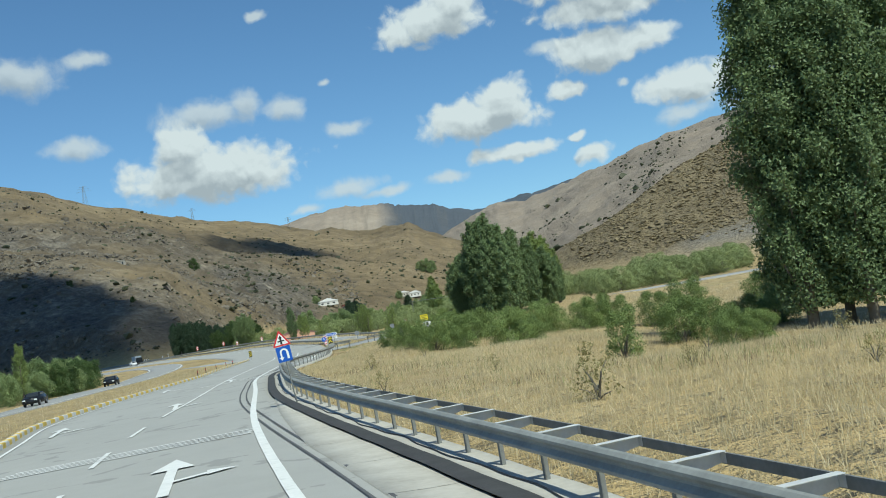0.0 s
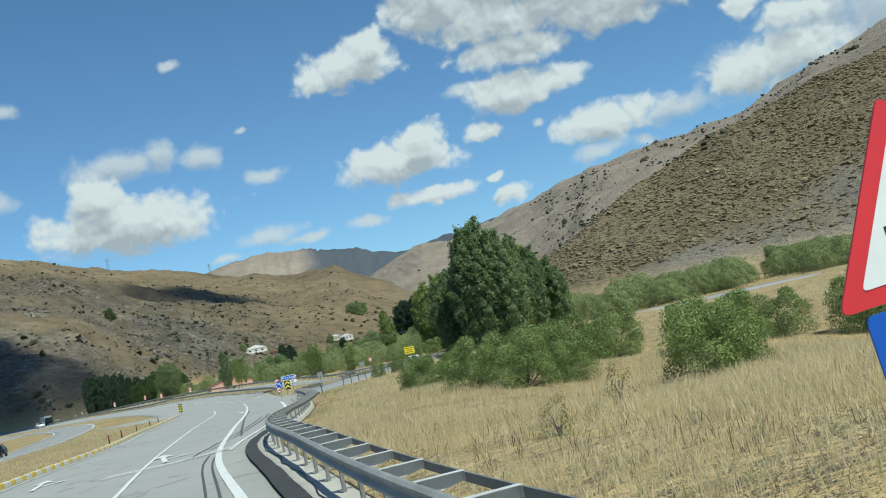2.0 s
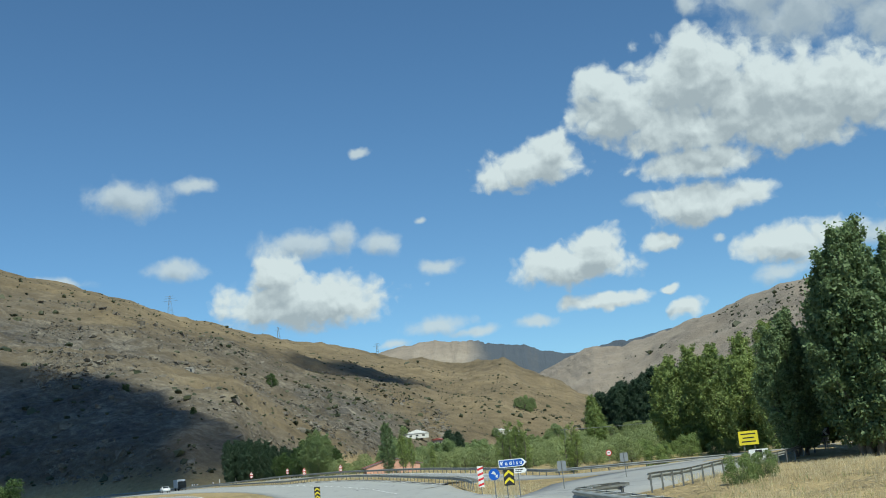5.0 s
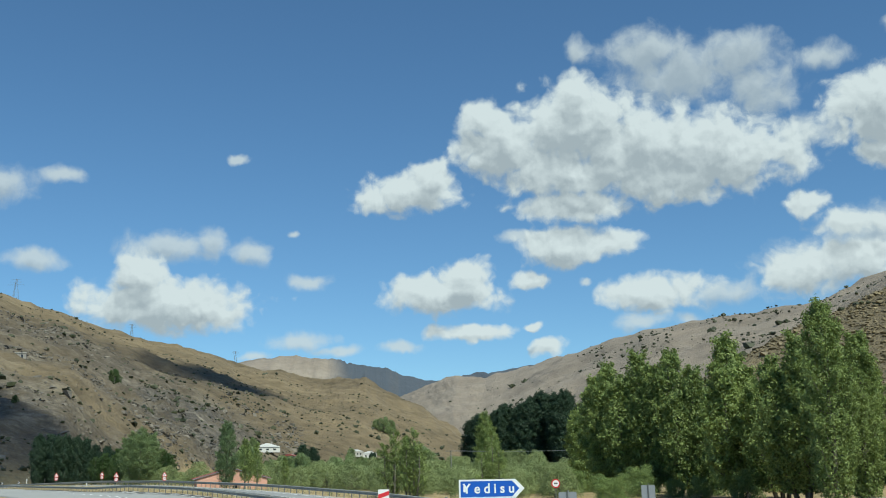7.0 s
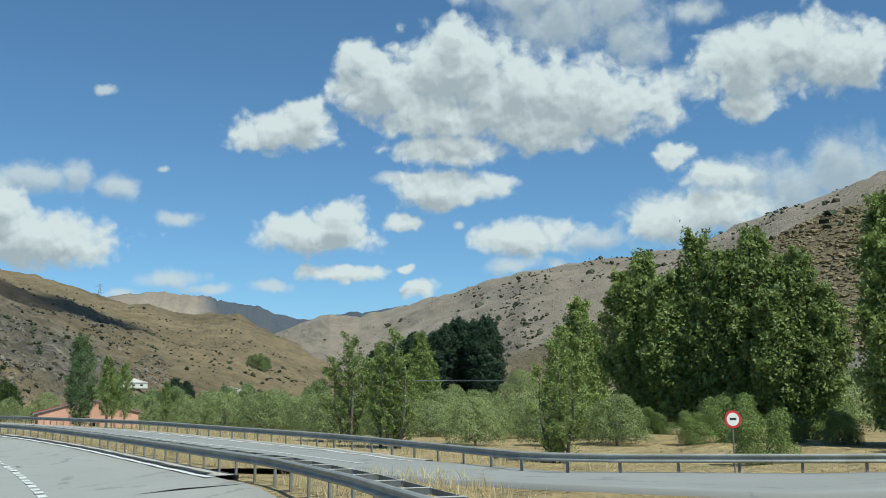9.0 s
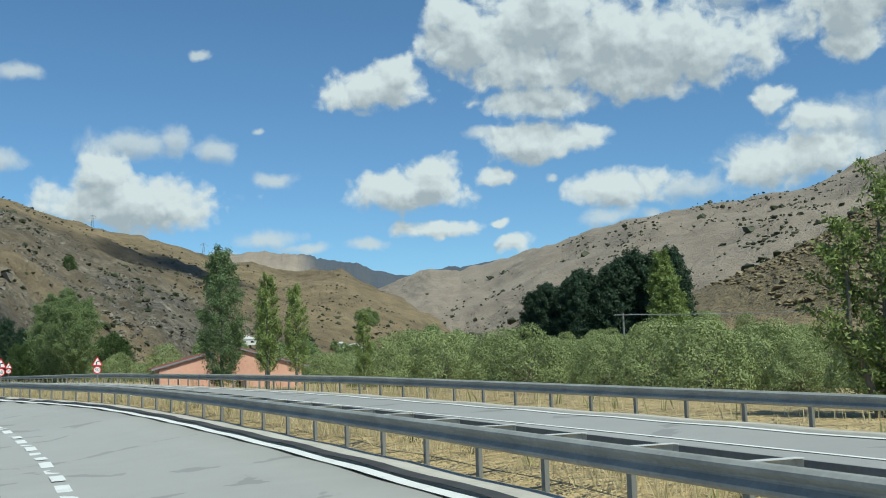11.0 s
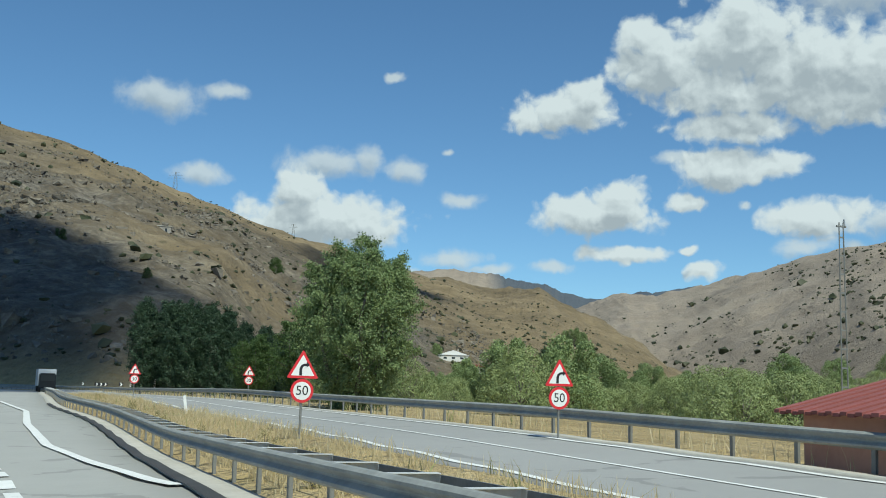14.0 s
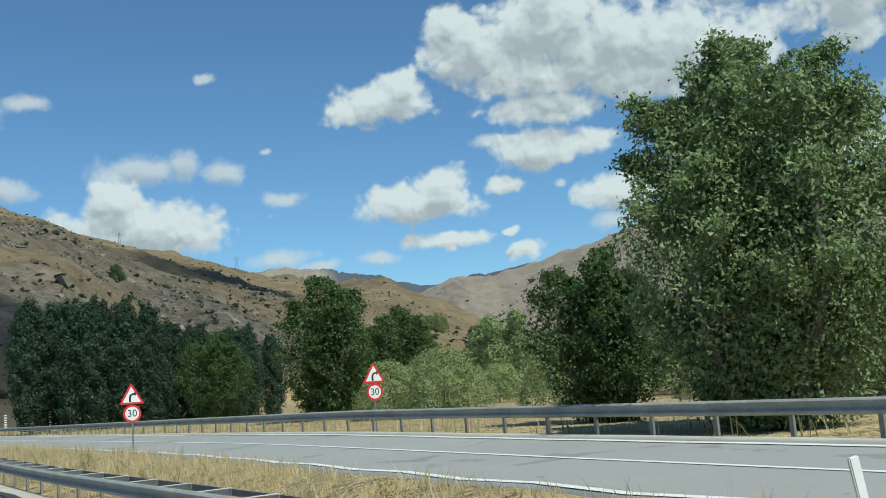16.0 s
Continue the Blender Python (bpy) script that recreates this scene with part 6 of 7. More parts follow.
def scrub():
    """Dark cushions of scrub over the hillsides, as one object."""
    rng = np.random.default_rng(9)
    n = 52000
    az = np.radians(rng.uniform(-38, 40, n))
    r = 330 + 2100 * rng.uniform(0, 1, n) ** 1.25
    x, y = MID[0] + np.sin(az) * r, MID[1] + np.cos(az) * r
    z, wild = terrain(x, y)
    dens = fbm(x, y, 120, 3, 33) + 0.5
    ok = (wild > 0.5) & (rng.uniform(0, 1, n) < np.where(az > 0.06, 0.3, 1.0)) & (rng.uniform(0, 1, n) < np.clip(dens * 2.6 - 0.75, 0.03, 1) * np.clip(1.5 - np.hypot(x - MID[0], y - MID[1]) / 1300, 0.25, 1))
    ga, gr = rng.uniform(6, 33, 46), rng.uniform(950, 2050, 46)
    pa = (ga[:, None] + 0.9 * rng.normal(size=(46, 42)) * 0.45 + np.linspace(-1.2, 1.2, 42) * rng.normal(size=(46, 1))).ravel()
    pr = (gr[:, None] + 45 * rng.normal(size=(46, 42)) + np.linspace(-90, 90, 42)).ravel()
    x = np.concatenate([x[ok], MID[0] + np.sin(np.radians(pa)) * pr])
    y = np.concatenate([y[ok], MID[1] + np.cos(np.radians(pa)) * pr])
    z = terrain(x, y)[0]
    s = rng.gamma(1.3, 0.45, len(x)) * np.where(np.hypot(x, y - 150) > 1000, 0.75, 1.0) + 0.25
    s[-len(pa):] *= 2.3
    bm = bmesh.new()
    bmesh.ops.create_icosphere(bm, subdivisions=1, radius=1)
    base = np.array([v.co[:] for v in bm.verts])
    faces = np.array([[v.index for v in f.verts] for f in bm.faces])
    bm.free()
    k = len(base)
    v = base[None] * (1 + 0.35 * rng.normal(size=(len(x), k, 1))) * s[:, None, None] * [1, 1, 0.75] + np.stack([x, y, z + s * 0.25], 1)[:, None]
    f = (faces[None] + (np.arange(len(x)) * k)[:, None, None]).reshape(-1, 3)
    ob = put("hill_scrub", v.reshape(-1, 3), f, M_SCRUB)
    tagged(ob, "scattered dark low scrub on the bare hillsides", "scrub", kind="stuff")


scrub()


def crags():
    """Angular boulders and ledges on the rocky part of the hill, as one object."""
    rng = np.random.default_rng(29)
    n = 70000
    az = np.radians(rng.uniform(-26, -3, n))
    r = rng.uniform(270, 950, n)
    x, y = MID[0] + np.sin(az) * r, MID[1] + np.cos(az) * r
    z, wild = terrain(x, y)
    ok = (wild > 0.6) & (rng.uniform(0, 1, n) < np.clip(2.6 * fbm(x, y, 90, 4, 55) + 0.2, 0.02, 1) * np.clip(1.25 - np.abs(r - 520) / 420, 0, 1))
    x, y, z = x[ok], y[ok], z[ok]
    s = rng.gamma(1.2, 0.3, len(x)) + 0.15
    base = np.array([(a, b, c) for a in (-1, 1) for b in (-1, 1) for c in (-1, 1)], float)
    faces = np.array([(0, 1, 3, 2), (4, 6, 7, 5), (0, 4, 5, 1), (2, 3, 7, 6), (0, 2, 6, 4), (1, 5, 7, 3)])
    w = rng.uniform(0, 3.14, len(x))
    v = base[None] * (0.7 + 0.6 * rng.uniform(-1, 1, (len(x), 8, 3))) * s[:, None, None] * [1.35, 0.9, 0.8]
    c, d = np.cos(w)[:, None], np.sin(w)[:, None]
    v = np.stack([v[..., 0] * c - v[..., 1] * d, v[..., 0] * d + v[..., 1] * c, v[..., 2]], -1) + np.stack([x, y, z], 1)[:, None]
    f = (faces[None] + (np.arange(len(x)) * 8)[:, None, None]).reshape(-1, 4)
    tagged(put("hill_rocks", v.reshape(-1, 3), f, M_CRAG), "dark weathered rocks breaking through the hillside", "rock", kind="stuff")


crags()


def tufts():
    """Tan cushions of dead grass all over the near ridge."""
    rng = np.random.default_rng(19)
    n = 30000
    x, y = rng.uniform(55, 330, n), rng.uniform(235, 450, n)
    z, wild = terrain(x, y)
    ok = (wild > 0.95) & (z < 120) & (SOIL_AND_HAZE["straw"] > 0.5) & (rng.uniform(0, 1, n) > 0.92 * SOIL_AND_HAZE["gravel"])
    x, y, z = x[ok], y[ok], z[ok]
    s = rng.gamma(6.0, 0.07, len(x)) + 0.08
    bm = bmesh.new()
    bmesh.ops.create_icosphere(bm, subdivisions=1, radius=1)
    base = np.array([v.co[:] for v in bm.verts])
    faces = np.array([[v.index for v in f.verts] for f in bm.faces])
    bm.free()
    k = len(base)
    v = base[None] * (1 + 0.25 * rng.normal(size=(len(x), k, 1))) * s[:, None, None] * [1.3, 1.3, 0.55] + np.stack([x, y, z + s * 0.08], 1)[:, None]
    f = (faces[None] + (np.arange(len(x)) * k)[:, None, None]).reshape(-1, 3)
    tagged(put("hill_tufts", v.reshape(-1, 3), f, M_TUFT), "tan grass cushions covering the steep hillside", "grass", kind="stuff")


tufts()

# ---- the salmon house behind the rail ----
def house():
    o = Vector((-43.25, 277.0, 0))
    turn = radians(13)
    h = empty("house", Matrix.Translation((o.x, o.y, z_at(-40, 280) - 0.85)) @ Matrix.Rotation(turn, 4, "Z"), "low salmon-rendered house with a red sheet roof", "house")
    W, D, E, A = 9.4, 4.9, 2.55, 3.8
    def wall(name, pts, a, b):
        return plate(name, pts, a, b, M_PINK, h)
    # gable wall with two openings cut through it
    holes = [(4.75, 5.35, 1.2, 1.6), (4.75, 5.55, 0.3, 1.1)]
    xs = sorted({0, W, 4.75, 5.35, 5.55})
    bm = bmesh.new()
    for x0, x1 in zip(xs[:-1], xs[1:]):
        cuts = sorted([(z0, z1) for a, b, z0, z1 in holes if a <= x0 and b >= x1])
        z = 0.0
        for z0, z1 in cuts:
            bm_box(bm, (x0 + x1) / 2, 0.12, (z + z0) / 2, x1 - x0, 0.24, z0 - z)
            z = z1
        bm_box(bm, (x0 + x1) / 2, 0.12, (z + E) / 2, x1 - x0, 0.24, E - z)
    part("gable_wall", bm, M_PINK, h)
    wall("gable_top", [(0, E), (W, E), (W / 2, A)], 0.0, 0.24)
    bm = bmesh.new()
    bm_box(bm, 0.12, D / 2 + 0.12, E / 2, 0.24, D - 0.24, E)
    part("side_wall", bm, M_PINK, h)
    bm = bmesh.new()
    bm_box(bm, W - 0.12, D / 2 + 0.12, E / 2, 0.24, D - 0.24, E)
    part("side_wall", bm, M_PINK, h)
    wall("back_wall", [(0.24, 0), (W - 0.24, 0), (W - 0.24, E), (W / 2, A), (0.24, E)], D - 0.24, D)
    def slope(sign):
        cx = W / 2
        a0, a1 = Vector((cx, 0, A + 0.12)), Vector((cx + sign * (W / 2 + 0.5), 0, E - 0.05))
        for k in range(20):
            bm = bmesh.new()
            y0, y1 = -0.14 + k * (D + 0.5) / 20, -0.14 + (k + 1) * (D + 0.5) / 20 - 0.03
            lift = 0.03 * (k % 2)
            v = [bm.verts.new((p.x, y, p.z + lift + d)) for d in (0, 0.07) for p, y in ((a0, y0), (a1, y0), (a1, y1), (a0, y1))]
            for q in ((0, 1, 2, 3), (7, 6, 5, 4), (0, 4, 5, 1), (1, 5, 6, 2), (2, 6, 7, 3), (3, 7, 4, 0)):
                bm.faces.new([v[i] for i in q])
            bmesh.ops.recalc_face_normals(bm, faces=bm.faces)
            part("roof_sheet", bm, M_ROOF, h)
    slope(-1)
    slope(1)
    for sign in (-1, 1):
        bm = bmesh.new()
        a, b = Vector((W / 2, -0.52, A + 0.06)), Vector((W / 2 + sign * (W / 2 + 0.5), -0.52, E - 0.11))
        v = [bm.verts.new((p.x, y, p.z + d)) for y in (-0.18, -0.14) for p, d in ((a, 0.08), (b, 0.08), (b, -0.03), (a, -0.03))]
        for q in ((0, 1, 2, 3), (7, 6, 5, 4), (0, 4, 5, 1), (1, 5, 6, 2), (2, 6, 7, 3), (3, 7, 4, 0)):
            bm.faces.new([v[i] for i in q])
        bmesh.ops.recalc_face_normals(bm, faces=bm.faces)
        part("verge_board", bm, M_GREYB, h, "grey verge board")
    for a, b, z0, z1 in holes:
        bm = bmesh.new()
        bm_box(bm, (a + b) / 2, 0.17, (z0 + z1) / 2, b - a, 0.02, z1 - z0)
        win = part("window", bm, M_GLASS, h)
        for k in range(5):
            bm = bmesh.new()
            bm_tube(bm, (a + (k + 0.5) * (b - a) / 5, 0.03, z0), (a + (k + 0.5) * (b - a) / 5, 0.03, z1), 0.012, n=6)
            part("bar", bm, M_SBLACK, win)
        bm = bmesh.new()
        bm_box(bm, (a + b) / 2, -0.02, z0 - 0.04, b - a + 0.2, 0.12, 0.06)
        part("sill", bm, M_CONC, win)
    bm = bmesh.new()
    for a, b in (((3.5, 3.2), (3.58, 2.8)), ((3.58, 2.8), (3.62, 2.4)), ((3.62, 2.4), (3.74, 1.9)), ((3.74, 1.9), (3.72, 1.3))):
        bm_tube(bm, (a[0], -0.004, a[1]), (b[0], -0.004, b[1]), 0.022, n=5)
    part("crack", bm, M_SBLACK, h, "dark jagged crack in the render")
    bm = bmesh.new()
    bm_tube(bm, (2.0, -0.03, 1.85), (3.6, -0.03, 1.78), 0.012, n=6)
    part("cable", bm, M_SBLACK, h)
    bm = bmesh.new()
    bm_box(bm, 5.0, -0.05, 1.85, 0.7, 0.1, 0.1)
    part("wall_lamp", bm, M_WHT, h, "white strip lamp over the door")


house()


def lattice_mast(x, y, h, label):
    """Two channel legs joined by flat rungs, with a small cross-arm at the top."""
    p = empty("power_mast", Matrix.Translation((x, y, z_at(x, y))) @ Matrix.Rotation(radians(20), 4, "Z"), label, "power mast", "poles")
    for s in (-1, 1):
        bm = bmesh.new()
        bm_tube(bm, (s * 0.12, 0, -0.5), (s * 0.07, 0, h), 0.022, n=6)
        part("leg", bm, M_POST, p)
    for k in range(int(h / 0.55)):
        z = 0.4 + k * 0.55
        w = 0.12 - 0.05 * z / h
        bm = bmesh.new()
        bm_box(bm, 0, 0, z, 2 * w, 0.02, 0.05)
        part("rung", bm, M_POST, p)
    bm = bmesh.new()
    bm_tube(bm, (-0.16, 0, h - 0.12), (0.16, 0, h - 0.12), 0.03, n=6)
    part("cross_arm", bm, M_POST, p)
    bm = bmesh.new()
    bm_tube(bm, (0.1, 0, h - 0.12), (0.1, 0, h + 0.1), 0.04, 0.02, n=6)
    part("insulator", bm, M_GREYB, p)


lattice_mast(-40.9, 290.6, 6.9, "tall thin grey lattice mast behind the salmon house")


def village_house(x, y, w, d, hh, turn, label, wallm, roofm):
    h = empty("village_house", Matrix.Translation((x, y, z_at(x, y) - 0.3)) @ Matrix.Rotation(radians(turn), 4, "Z"), label, "house", "village houses")
    bm = bmesh.new()
    bm_box(bm, 0, 0, hh / 2, w, d, hh)
    part("wall", bm, wallm, h)
    plate("roof", [(-w / 2 - 0.5, hh), (w / 2 + 0.5, hh), (0, hh + w * 0.16)], -d / 2 - 0.5, d / 2 + 0.5, roofm, h)
    for k in range(3):
        bm = bmesh.new()
        bm_box(bm, (k - 1) * w * 0.28, -d / 2 - 0.02, hh * 0.55, w * 0.11, 0.06, hh * 0.3)
        part("window", bm, M_GLASS, h)
    bm = bmesh.new()
    bm_box(bm, w * 0.2, 0, hh + w * 0.16, 0.7, 0.7, 1.6)
    part("chimney", bm, M_STONE, h)


village_house(-88, 831, 16, 8, 3.4, 14, "long white-roofed village house among trees", M_WHT, M_SWHITE)
village_house(-74, 846, 9, 8, 3.6, -15, "small pale village house among trees", M_STONE, M_ROOF)
village_house(-23, 955, 11, 9, 4.0, 10, "small pale village house among trees", M_WHT, M_SWHITE)
village_house(-33, 948, 9, 8, 4.0, 25, "small grey village house among trees", M_CONC, M_SWHITE)


# ---- vehicles ----
def car(x, y, turn, paint, label):
    z = float(zn(x, y)[0]) + 0.05
    c = empty("car", Matrix.Translation((x, y, z)) @ Matrix.Rotation(radians(turn), 4, "Z"), label, "car", "cars")
    prof = [(-2.1, 0.35), (-2.15, 0.7), (-2.0, 0.92), (-1.2, 1.0), (-0.65, 1.42), (0.75, 1.45), (1.55, 1.02), (2.1, 0.9), (2.15, 0.4), (1.9, 0.28), (-1.9, 0.28)]
    bm = bmesh.new()
    f = [bm.verts.new((-0.86 + 0.14 * (b > 1.1), a, b)) for a, b in prof]
    k = [bm.verts.new((0.86 - 0.14 * (b > 1.1), a, b)) for a, b in prof]
    bm.faces.new(f)
    bm.faces.new(k[::-1])
    n = len(prof)
    for i in range(n):
        bm.faces.new((f[i], k[i], k[(i + 1) % n], f[(i + 1) % n]))
    bmesh.ops.recalc_face_normals(bm, faces=bm.faces)
    bmesh.ops.bevel(bm, geom=bm.edges[:], offset=0.05, segments=2, affect="EDGES")
    part("body", bm, paint, c, smooth=True)
    for y0, y1, z0, z1, nm in ((-1.16, -0.7, 1.03, 1.38, "windscreen"), (0.8, 1.5, 1.4, 1.05, "rear_window")):
        bm = bmesh.new()
        v = [bm.verts.new(p) for p in ((-0.66, y0, z0 + 0.03), (0.66, y0, z0 + 0.03), (0.6, y1, z1 + 0.03), (-0.6, y1, z1 + 0.03))]
        w = [bm.verts.new((p.co.x, p.co.y, p.co.z - 0.015)) for p in v]
        bm.faces.new(v)
        bm.faces.new(w[::-1])
        for i in range(4):
            bm.faces.new((v[i], w[i], w[(i + 1) % 4], v[(i + 1) % 4]))
        part(nm, bm, M_GLASS, c)
    for s in (-1, 1):
        bm = bmesh.new()
        bm_box(bm, s * 0.8, 0.1, 1.2, 0.03, 1.7, 0.3)
        part("side_window", bm, M_GLASS, c)
        bm = bmesh.new()
        bm_box(bm, s * 0.62, -2.15, 0.72, 0.32, 0.06, 0.14)
        part("headlight", bm, M_SWHITE, c)
        for yy in (-1.35, 1.35):
            bm = bmesh.new()
            bm_tube(bm, (s * 0.7, yy, 0.32), (s * 0.88, yy, 0.32), 0.32, n=18)
            wheel = part("wheel", bm, M_TYRE, c)
            bm = bmesh.new()
            bm_tube(bm, (s * 0.86, yy, 0.32), (s * 0.89, yy, 0.32), 0.19, n=14)
            part("rim", bm, M_GREYB, wheel)


car(-46.4, 119.0, 6, M_CARDK, "dark car on the road beyond the median")
car(-51.2, 161.5, 8, M_CARDK, "dark grey car on the road beyond the median")
car(-101.0, 343.0, 28, M_CARWH, "white car on the far bend")


def lorry(x, y, turn):
    z = float(zn(x, y)[0]) + 0.05
    c = empty("lorry", Matrix.Translation((x, y, z)) @ Matrix.Rotation(radians(turn), 4, "Z"), "white box lorry on the far bend", "lorry")
    bm = bmesh.new()
    bm_box(bm, 0, 2.2, 2.0, 2.4, 6.2, 2.4)
    bmesh.ops.bevel(bm, geom=bm.edges[:], offset=0.04, segments=1, affect="EDGES")
    part("box_body", bm, M_CARWH, c)
    bm = bmesh.new()
    bm_box(bm, 0, -2.0, 1.55, 2.2, 1.8, 2.1)
    bmesh.ops.bevel(bm, geom=bm.edges[:], offset=0.15, segments=2, affect="EDGES")
    cab = part("cab", bm, M_CARDK, c)
    bm = bmesh.new()
    bm_box(bm, 0, -2.91, 1.95, 1.9, 0.04, 0.8)
    part("windscreen", bm, M_GLASS, cab)
    for s in (-1, 1):
        for yy in (-2.0, 3.6):
            bm = bmesh.new()
            bm_tube(bm, (s * 0.85, yy, 0.48), (s * 1.15, yy, 0.48), 0.48, n=18)
            part("wheel", bm, M_TYRE, c)


lorry(-117.5, 406, 28)


# ---- masts on the ridge ----
def pylon(az, r, h, label):
    x, y = MID[0] + math.sin(radians(az)) * r, MID[1] + math.cos(radians(az)) * r
    p = empty("pylon", Matrix.Translation((x, y, z_at(x, y) - 1)), label, "pylon", "pylons")
    b = h * 0.11
    for sx in (-1, 1):
        for sy in (-1, 1):
            bm = bmesh.new()
            bm_tube(bm, (sx * b, sy * b, 0), (sx * b * 0.15, sy * b * 0.15, h), 0.16, 0.1, 5)
            part("leg", bm, M_POST, p)
    bm = bmesh.new()
    for k in range(7):
        t0, t1 = k / 7, (k + 1) / 7
        w0, w1 = b * (1 - 0.85 * t0), b * (1 - 0.85 * t1)
        for s in (-1, 1):
            bm_tube(bm, (-w0 * s, -w0, h * t0), (w1 * s, -w1, h * t1), 0.07, n=4)
            bm_tube(bm, (-w0, -w0 * s, h * t0), (-w1, w1 * s, h * t1), 0.07, n=4)
    part("lattice", bm, M_POST, p)
    for zz, w in ((0.78, 0.3), (0.88, 0.24), (0.97, 0.16)):
        bm = bmesh.new()
        bm_tube(bm, (-w * h, 0, zz * h), (w * h, 0, zz * h), 0.12, n=5)
        part("cross_arm", bm, M_POST, p)


pylon(-18.2, 1380, 34, "grey lattice power pylon on the hill shoulder")
pylon(-12.4, 1520, 20, "grey lattice power pylon on the hill crest")
pylon(-7.0, 1570, 20, "grey lattice power pylon on the hill crest")


# ---- wires across the valley ----
def wire(a, b, sag):
    c = bpy.data.curves.new("power_line", "CURVE")
    c.dimensions, c.bevel_depth = "3D", 0.022
    s = c.splines.new("POLY")
    s.points.add(24)
    for k in range(25):
        t = k / 24
        p = Vector(a).lerp(Vector(b), t)
        s.points[k].co = (p.x, p.y, p.z - sag * 4 * t * (1 - t), 1)
    c.materials.append(M_GREYB)
    return c


def power_poles():
    spots = [(-46.2, 470), (-8, 292), (26, 278)]
    tops = []
    for x, y in spots:
        z = z_at(x, y)
        p = empty("power_pole", Matrix.Translation((x, y, z)), "thin grey power pole among the willows", "power pole", "poles")
        bm = bmesh.new()
        bm_tube(bm, (0, 0, -0.5), (0, 0, 5.8), 0.11, 0.07)
        part("mast", bm, M_POST, p)
        bm = bmesh.new()
        bm_tube(bm, (-0.8, 0, 5.6), (0.8, 0, 5.6), 0.04)
        part("cross_arm", bm, M_POST, p)
        tops.append((x, y, z + 5.65))
    for dx in (-0.7, 0.7):
        a, b = tops[1], tops[2]
        ob = new("power_line", wire((a[0] + dx, a[1], a[2]), (b[0] + dx, b[1], b[2]), 0.5))
        tagged(ob, "thin pale overhead wire across the willows", "wire", "overhead wires")


power_poles()


def hill_hut(x, y, turn):
    h = empty("hut", Matrix.Translation((x, y, z_at(x, y) - 0.4)) @ Matrix.Rotation(radians(turn), 4, "Z"), "small pale stone hut on the hill shoulder", "hut")
    bm = bmesh.new()
    bm_box(bm, 0, 0, 1.5, 5.6, 3.4, 3.0)
    bmesh.ops.bevel(bm, geom=bm.edges[:], offset=0.08, segments=2, affect="EDGES")
    part("wall", bm, M_STONE, h)
    bm = bmesh.new()
    bm_box(bm, 0, 0, 3.12, 6.2, 4.0, 0.24)
    part("roof", bm, M_CONC, h)
    bm = bmesh.new()
    bm_box(bm, 0.8, -1.71, 1.2, 0.9, 0.06, 2.0)
    part("door", bm, M_GLASS, h)


hill_hut(-199, 684, 15)

# ---- unseen clouds, added beyond the view to shade the hill ----
def shade_cloud(tx, ty, height, sx, sy, sz, turn, seed, mat):
    tz = z_at(tx, ty)
    k = (height - tz) / SUN_WAY.z
    at = Vector((tx, ty, tz)) + SUN_WAY * k
    rng = np.random.default_rng(seed)
    bm = bmesh.new()
    for i in range(16):
        w = rng.uniform(0, 2 * math.pi)
        d = math.sqrt(rng.uniform(0, 1)) * 0.62
        c = Vector((math.cos(w) * d * sx, math.sin(w) * d * sy, rng.uniform(-0.1, 0.4) * sz))
        s = rng.uniform(0.35, 0.55)
        made = bmesh.ops.create_icosphere(bm, subdivisions=3, radius=1, matrix=Matrix.Translation(c) @ Matrix.Diagonal((sx * s, sy * s, sz * s, 1)))["verts"]
        for v in made:
            v.co += (v.co - c) * 0.22 * noise.fractal(v.co / (sx * 0.16), 0.8, 2.1, 4)
    ob = part("cloud", bm, mat, smooth=True)
    ob.matrix_basis = Matrix.Translation(at) @ Matrix.Rotation(radians(turn), 4, "Z")
    tagged(ob, "unseen cloud added high up to cast shade on the hillside", "cloud", "clouds", "structure")


def cloud_material(name, cover):
    """White cloud that lets part of the light through."""
    m = plain(name, (0.9, 0.9, 0.9), 1.0)
    t = m.node_tree
    mix, clear = t.nodes.new("ShaderNodeMixShader"), t.nodes.new("ShaderNodeBsdfTransparent")
    mix.inputs[0].default_value = cover
    t.links.new(clear.outputs[0], mix.inputs[1])
    t.links.new(t.nodes["Principled BSDF"].outputs[0], mix.inputs[2])
    t.links.new(mix.outputs[0], t.nodes["Material Output"].inputs[0])
    return m


M_CLOUD, M_HAZE = cloud_material("cloud_white", 0.55), cloud_material("thin_cloud_white", 0.22)
shade_cloud(-240, 520, 950, 185, 100, 35, -52, 3, M_CLOUD)
shade_cloud(-165, 1180, 2600, 75, 150, 25, -15, 4, M_HAZE)

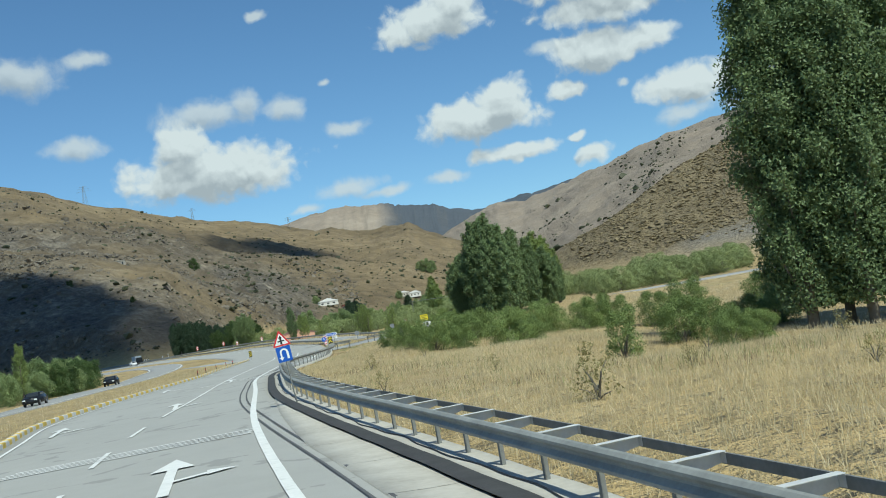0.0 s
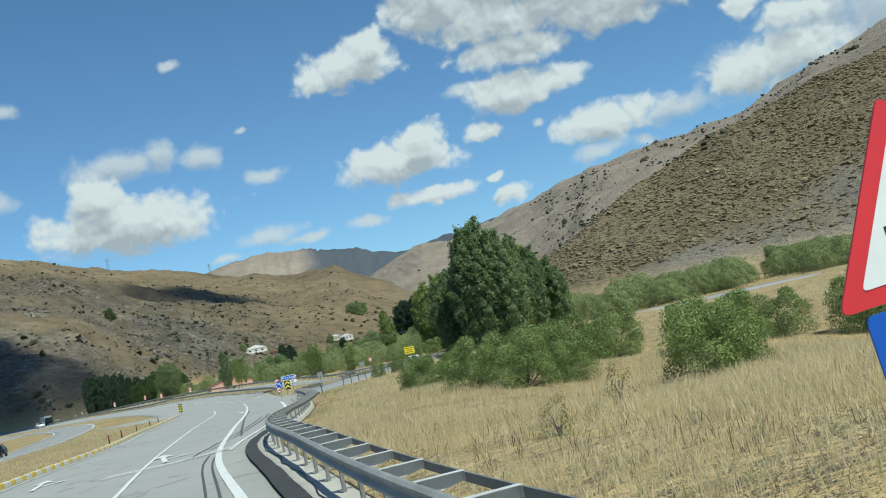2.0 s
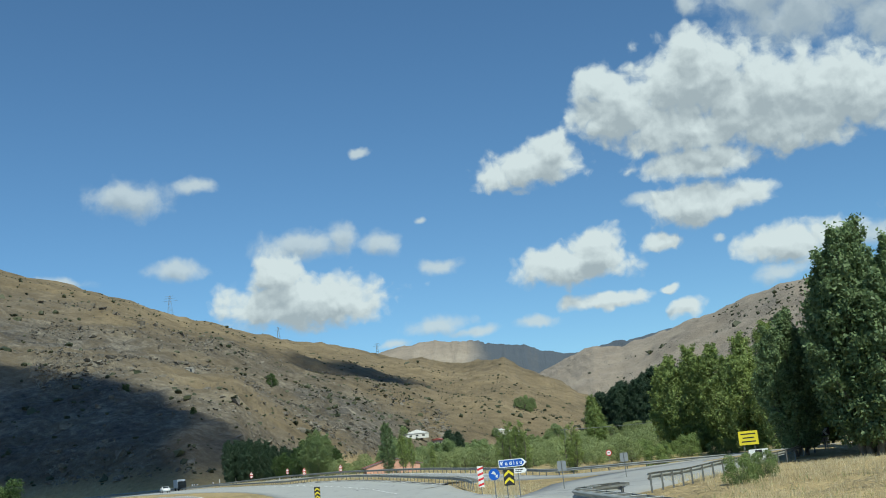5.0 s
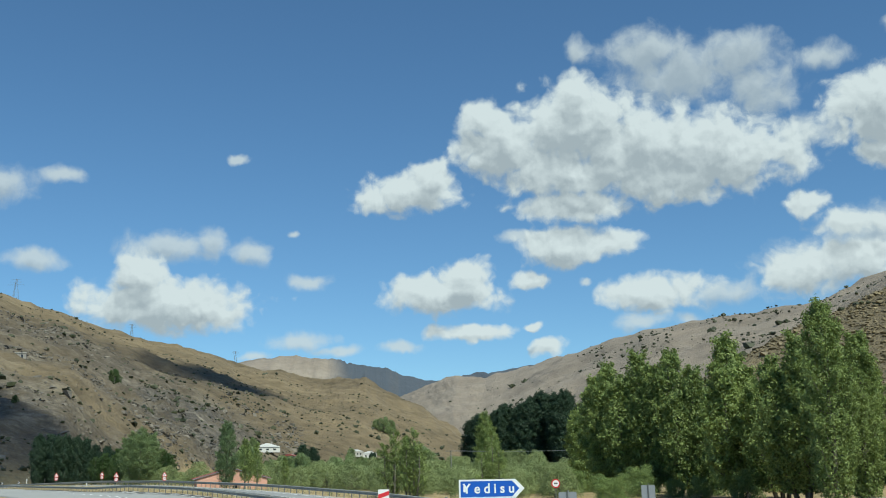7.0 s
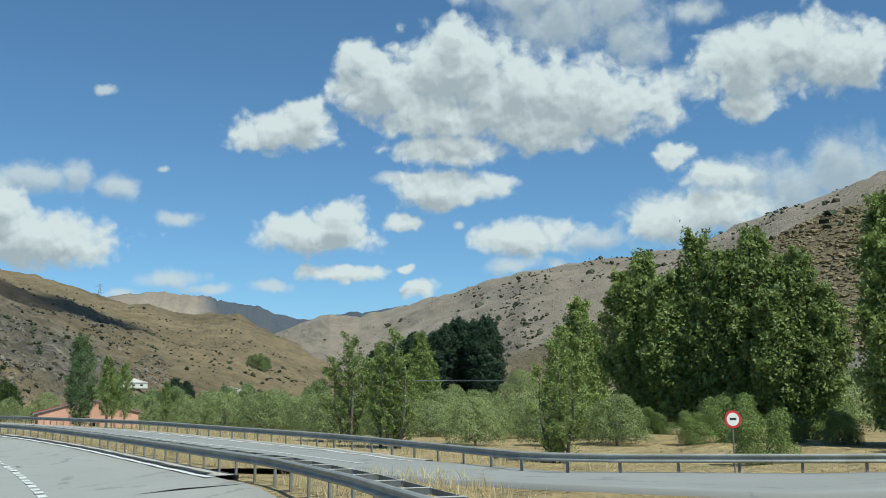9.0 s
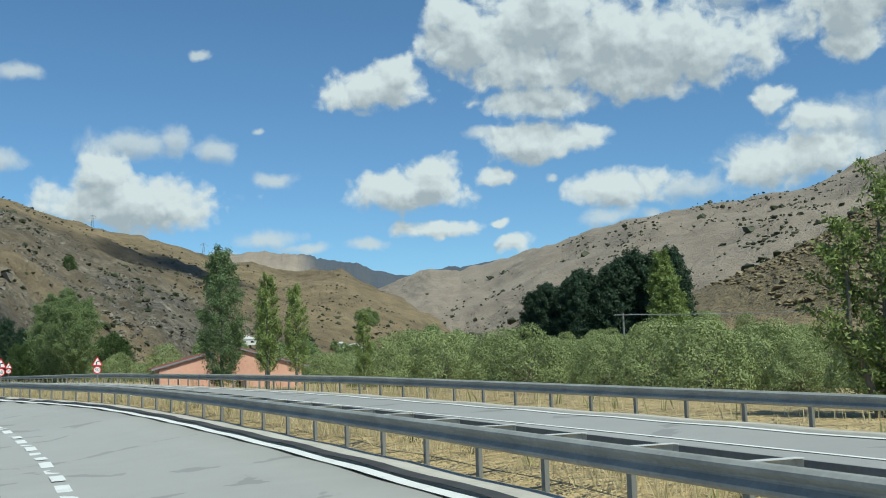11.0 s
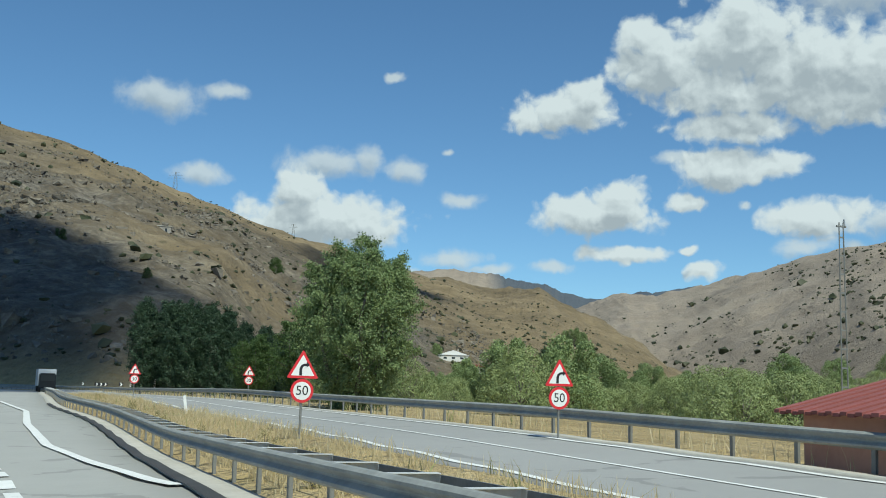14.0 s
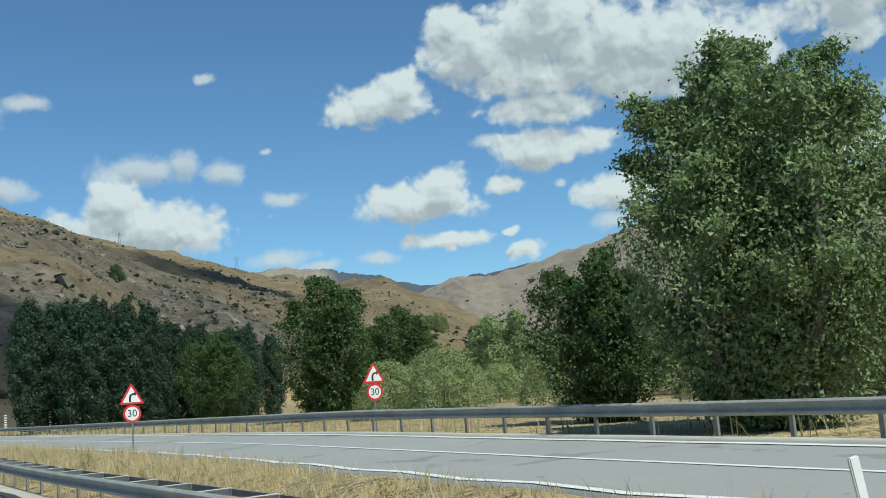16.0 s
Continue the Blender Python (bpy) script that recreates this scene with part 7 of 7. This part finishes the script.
# ---- grass and weeds ----
def blades(name, pts, h, mat, seed, label, width=0.035, lean=0.35, per=1):
    """Tapered blades in tufts, all in one mesh."""
    rng = np.random.default_rng(seed)
    p = np.repeat(np.asarray(pts), per, 0)
    n = len(p)
    if per > 1:
        p = p + np.concatenate([rng.normal(size=(n, 2)) * 0.12, np.zeros((n, 1))], 1)
    hh = h * rng.uniform(0.5, 1.3, n)
    w = rng.uniform(0, 2 * math.pi, n)
    a = rng.normal(size=n) * lean
    b = rng.uniform(0, 2 * math.pi, n)
    side = np.stack([np.cos(w), np.sin(w), 0 * w], 1) * (width * rng.uniform(0.6, 1.4, n))[:, None]
    tip = np.stack([np.cos(b) * a * hh, np.sin(b) * a * hh, hh], 1)
    mid = tip * 0.55 * [0.7, 0.7, 1]
    base = p - [0, 0, 0.05]
    v = np.stack([base - side, base + side, base + mid + side * 0.8, base + mid - side * 0.8, base + tip], 1).reshape(-1, 3)
    i = np.arange(n) * 5
    me = bpy.data.meshes.new(name)
    me.vertices.add(5 * n)
    me.vertices.foreach_set("co", v.astype(np.float32).ravel())
    loops = np.stack([i, i + 1, i + 2, i + 3, i + 3, i + 2, i + 4], 1).astype(np.int32)
    me.loops.add(7 * n)
    me.loops.foreach_set("vertex_index", loops.ravel())
    me.polygons.add(2 * n)
    me.polygons.foreach_set("loop_start", np.stack([np.arange(n) * 7, np.arange(n) * 7 + 4], 1).astype(np.int32).ravel())
    me.update(calc_edges=True)
    me.materials.append(mat)
    return tagged(new(name, me), label, "grass", kind="stuff")


def field(n, x0, x1, y0, y1, seed, test, patch=6.0, keep=0.5, verge=False):
    """Random places in a stretch of the plan, in patches, on the land."""
    rng = np.random.default_rng(seed)
    x, y = rng.uniform(x0, x1, n), rng.uniform(y0, y1, n)
    d = fbm(x, y, patch, 3, seed) + 0.5
    ok = test(x, y) & (rng.uniform(0.15, 0.85, n) < d + keep - 0.5)
    x, y = x[ok], y[ok]
    if verge:
        return np.stack([x, y, z_near(x, y) + 0.07], 1)
    z = terrain(x, y)[0]
    lm = lane_mask(x, y)
    z = z + (fbm(x, y, 9, 3, 81) * 0.5 + fbm(x, y, 2.5, 2, 91) * 0.18) * (1 - lm) - 0.09 * lm
    return np.stack([x, y, z], 1)


M_RUST = leaves("brown_weed_stem", (0.15, 0.105, 0.06), (0.36, 0.27, 0.16), 0.25)


def build_grass():
    right = lambda x, y: (x > rail_a(y) + 0.5) & (x < rail_a(y) + 22)
    blades("verge_grass", field(150000, -10, 26, 8, 130, 1, right, 5, 0.5), 0.36, M_DRY, 2, "tall dry straw-coloured grass beside the guard rail", 0.005, 0.45, 4)
    blades("field_grass", field(80000, -8, 60, 10, 160, 2, lambda x, y: (x > rail_a(np.minimum(y, 130)) + 6) & ~((y > 150) & (x > 5)), 9, 0.5), 0.36, M_DRY, 3, "dry pale grass across the field", 0.009, 0.45, 3)
    blades("green_weeds", field(50000, -12, 40, 16, 140, 4, right, 11, 0.17), 0.3, M_GREENW, 5, "greenish weeds growing in the dry field", 0.009, 0.6, 5)
    blades("brown_weeds", field(36000, -12, 30, 14, 130, 21, right, 6, 0.06), 0.34, M_RUST, 22, "brown dead weeds in the dry field", 0.008, 0.5, 5)
    med = lambda x, y: (x > rail_b(y) + 0.45) & (x < rail_c(y) - 7.5)
    blades("median_grass", field(150000, -100, -20, 207, 360, 6, med, 3, 0.65, True), 0.36, M_DRY, 7, "dry tufted grass in the median", 0.007, 0.55, 6)
    blades("median_weeds", field(3500, -100, -20, 215, 345, 8, med, 5, 0.35, True), 0.4, M_GREENW, 9, "grey-green weeds in the dry median", 0.018, 0.55, 5)
    back = lambda x, y: (x > rail_c(y) + 0.35) & (x < rail_c(y) + 5)
    blades("rail_grass", field(26000, -110, -5, 206, 400, 10, back, 4, 0.6), 0.6, M_DRY, 11, "dry yellow grass behind the outer guard rail", 0.013, 0.35, 3)
    blades("rail_weeds", field(9000, -110, -5, 206, 400, 12, back, 3, 0.4), 0.7, M_GREENW, 13, "green weeds behind the outer guard rail", 0.02, 0.4, 3)
    lf = lambda x, y: (x < kerb_l(y) - 0.6) & (x > kerb_l(y) - 13)
    blades("left_grass", field(40000, -60, -8, 20, 182, 14, lf, 8, 0.5), 0.32, M_DRY, 15, "short dry grass on the median beyond the kerb", 0.01, 0.4, 2)
    isl = lambda x, y: (x > np.interp(y, [140, 172, 186, 200], [-16.5, -19.2, -20.9, -22.8])) & (x < np.interp(y, [140, 165, 178, 190], [-17.5, -16.2, -14.6, -17]))
    blades("island_grass", field(7000, -24, -8, 140, 205, 16, isl, 5, 0.6), 0.45, M_DRY, 17, "dry grass on the traffic island", 0.013, 0.4, 3)


build_grass()
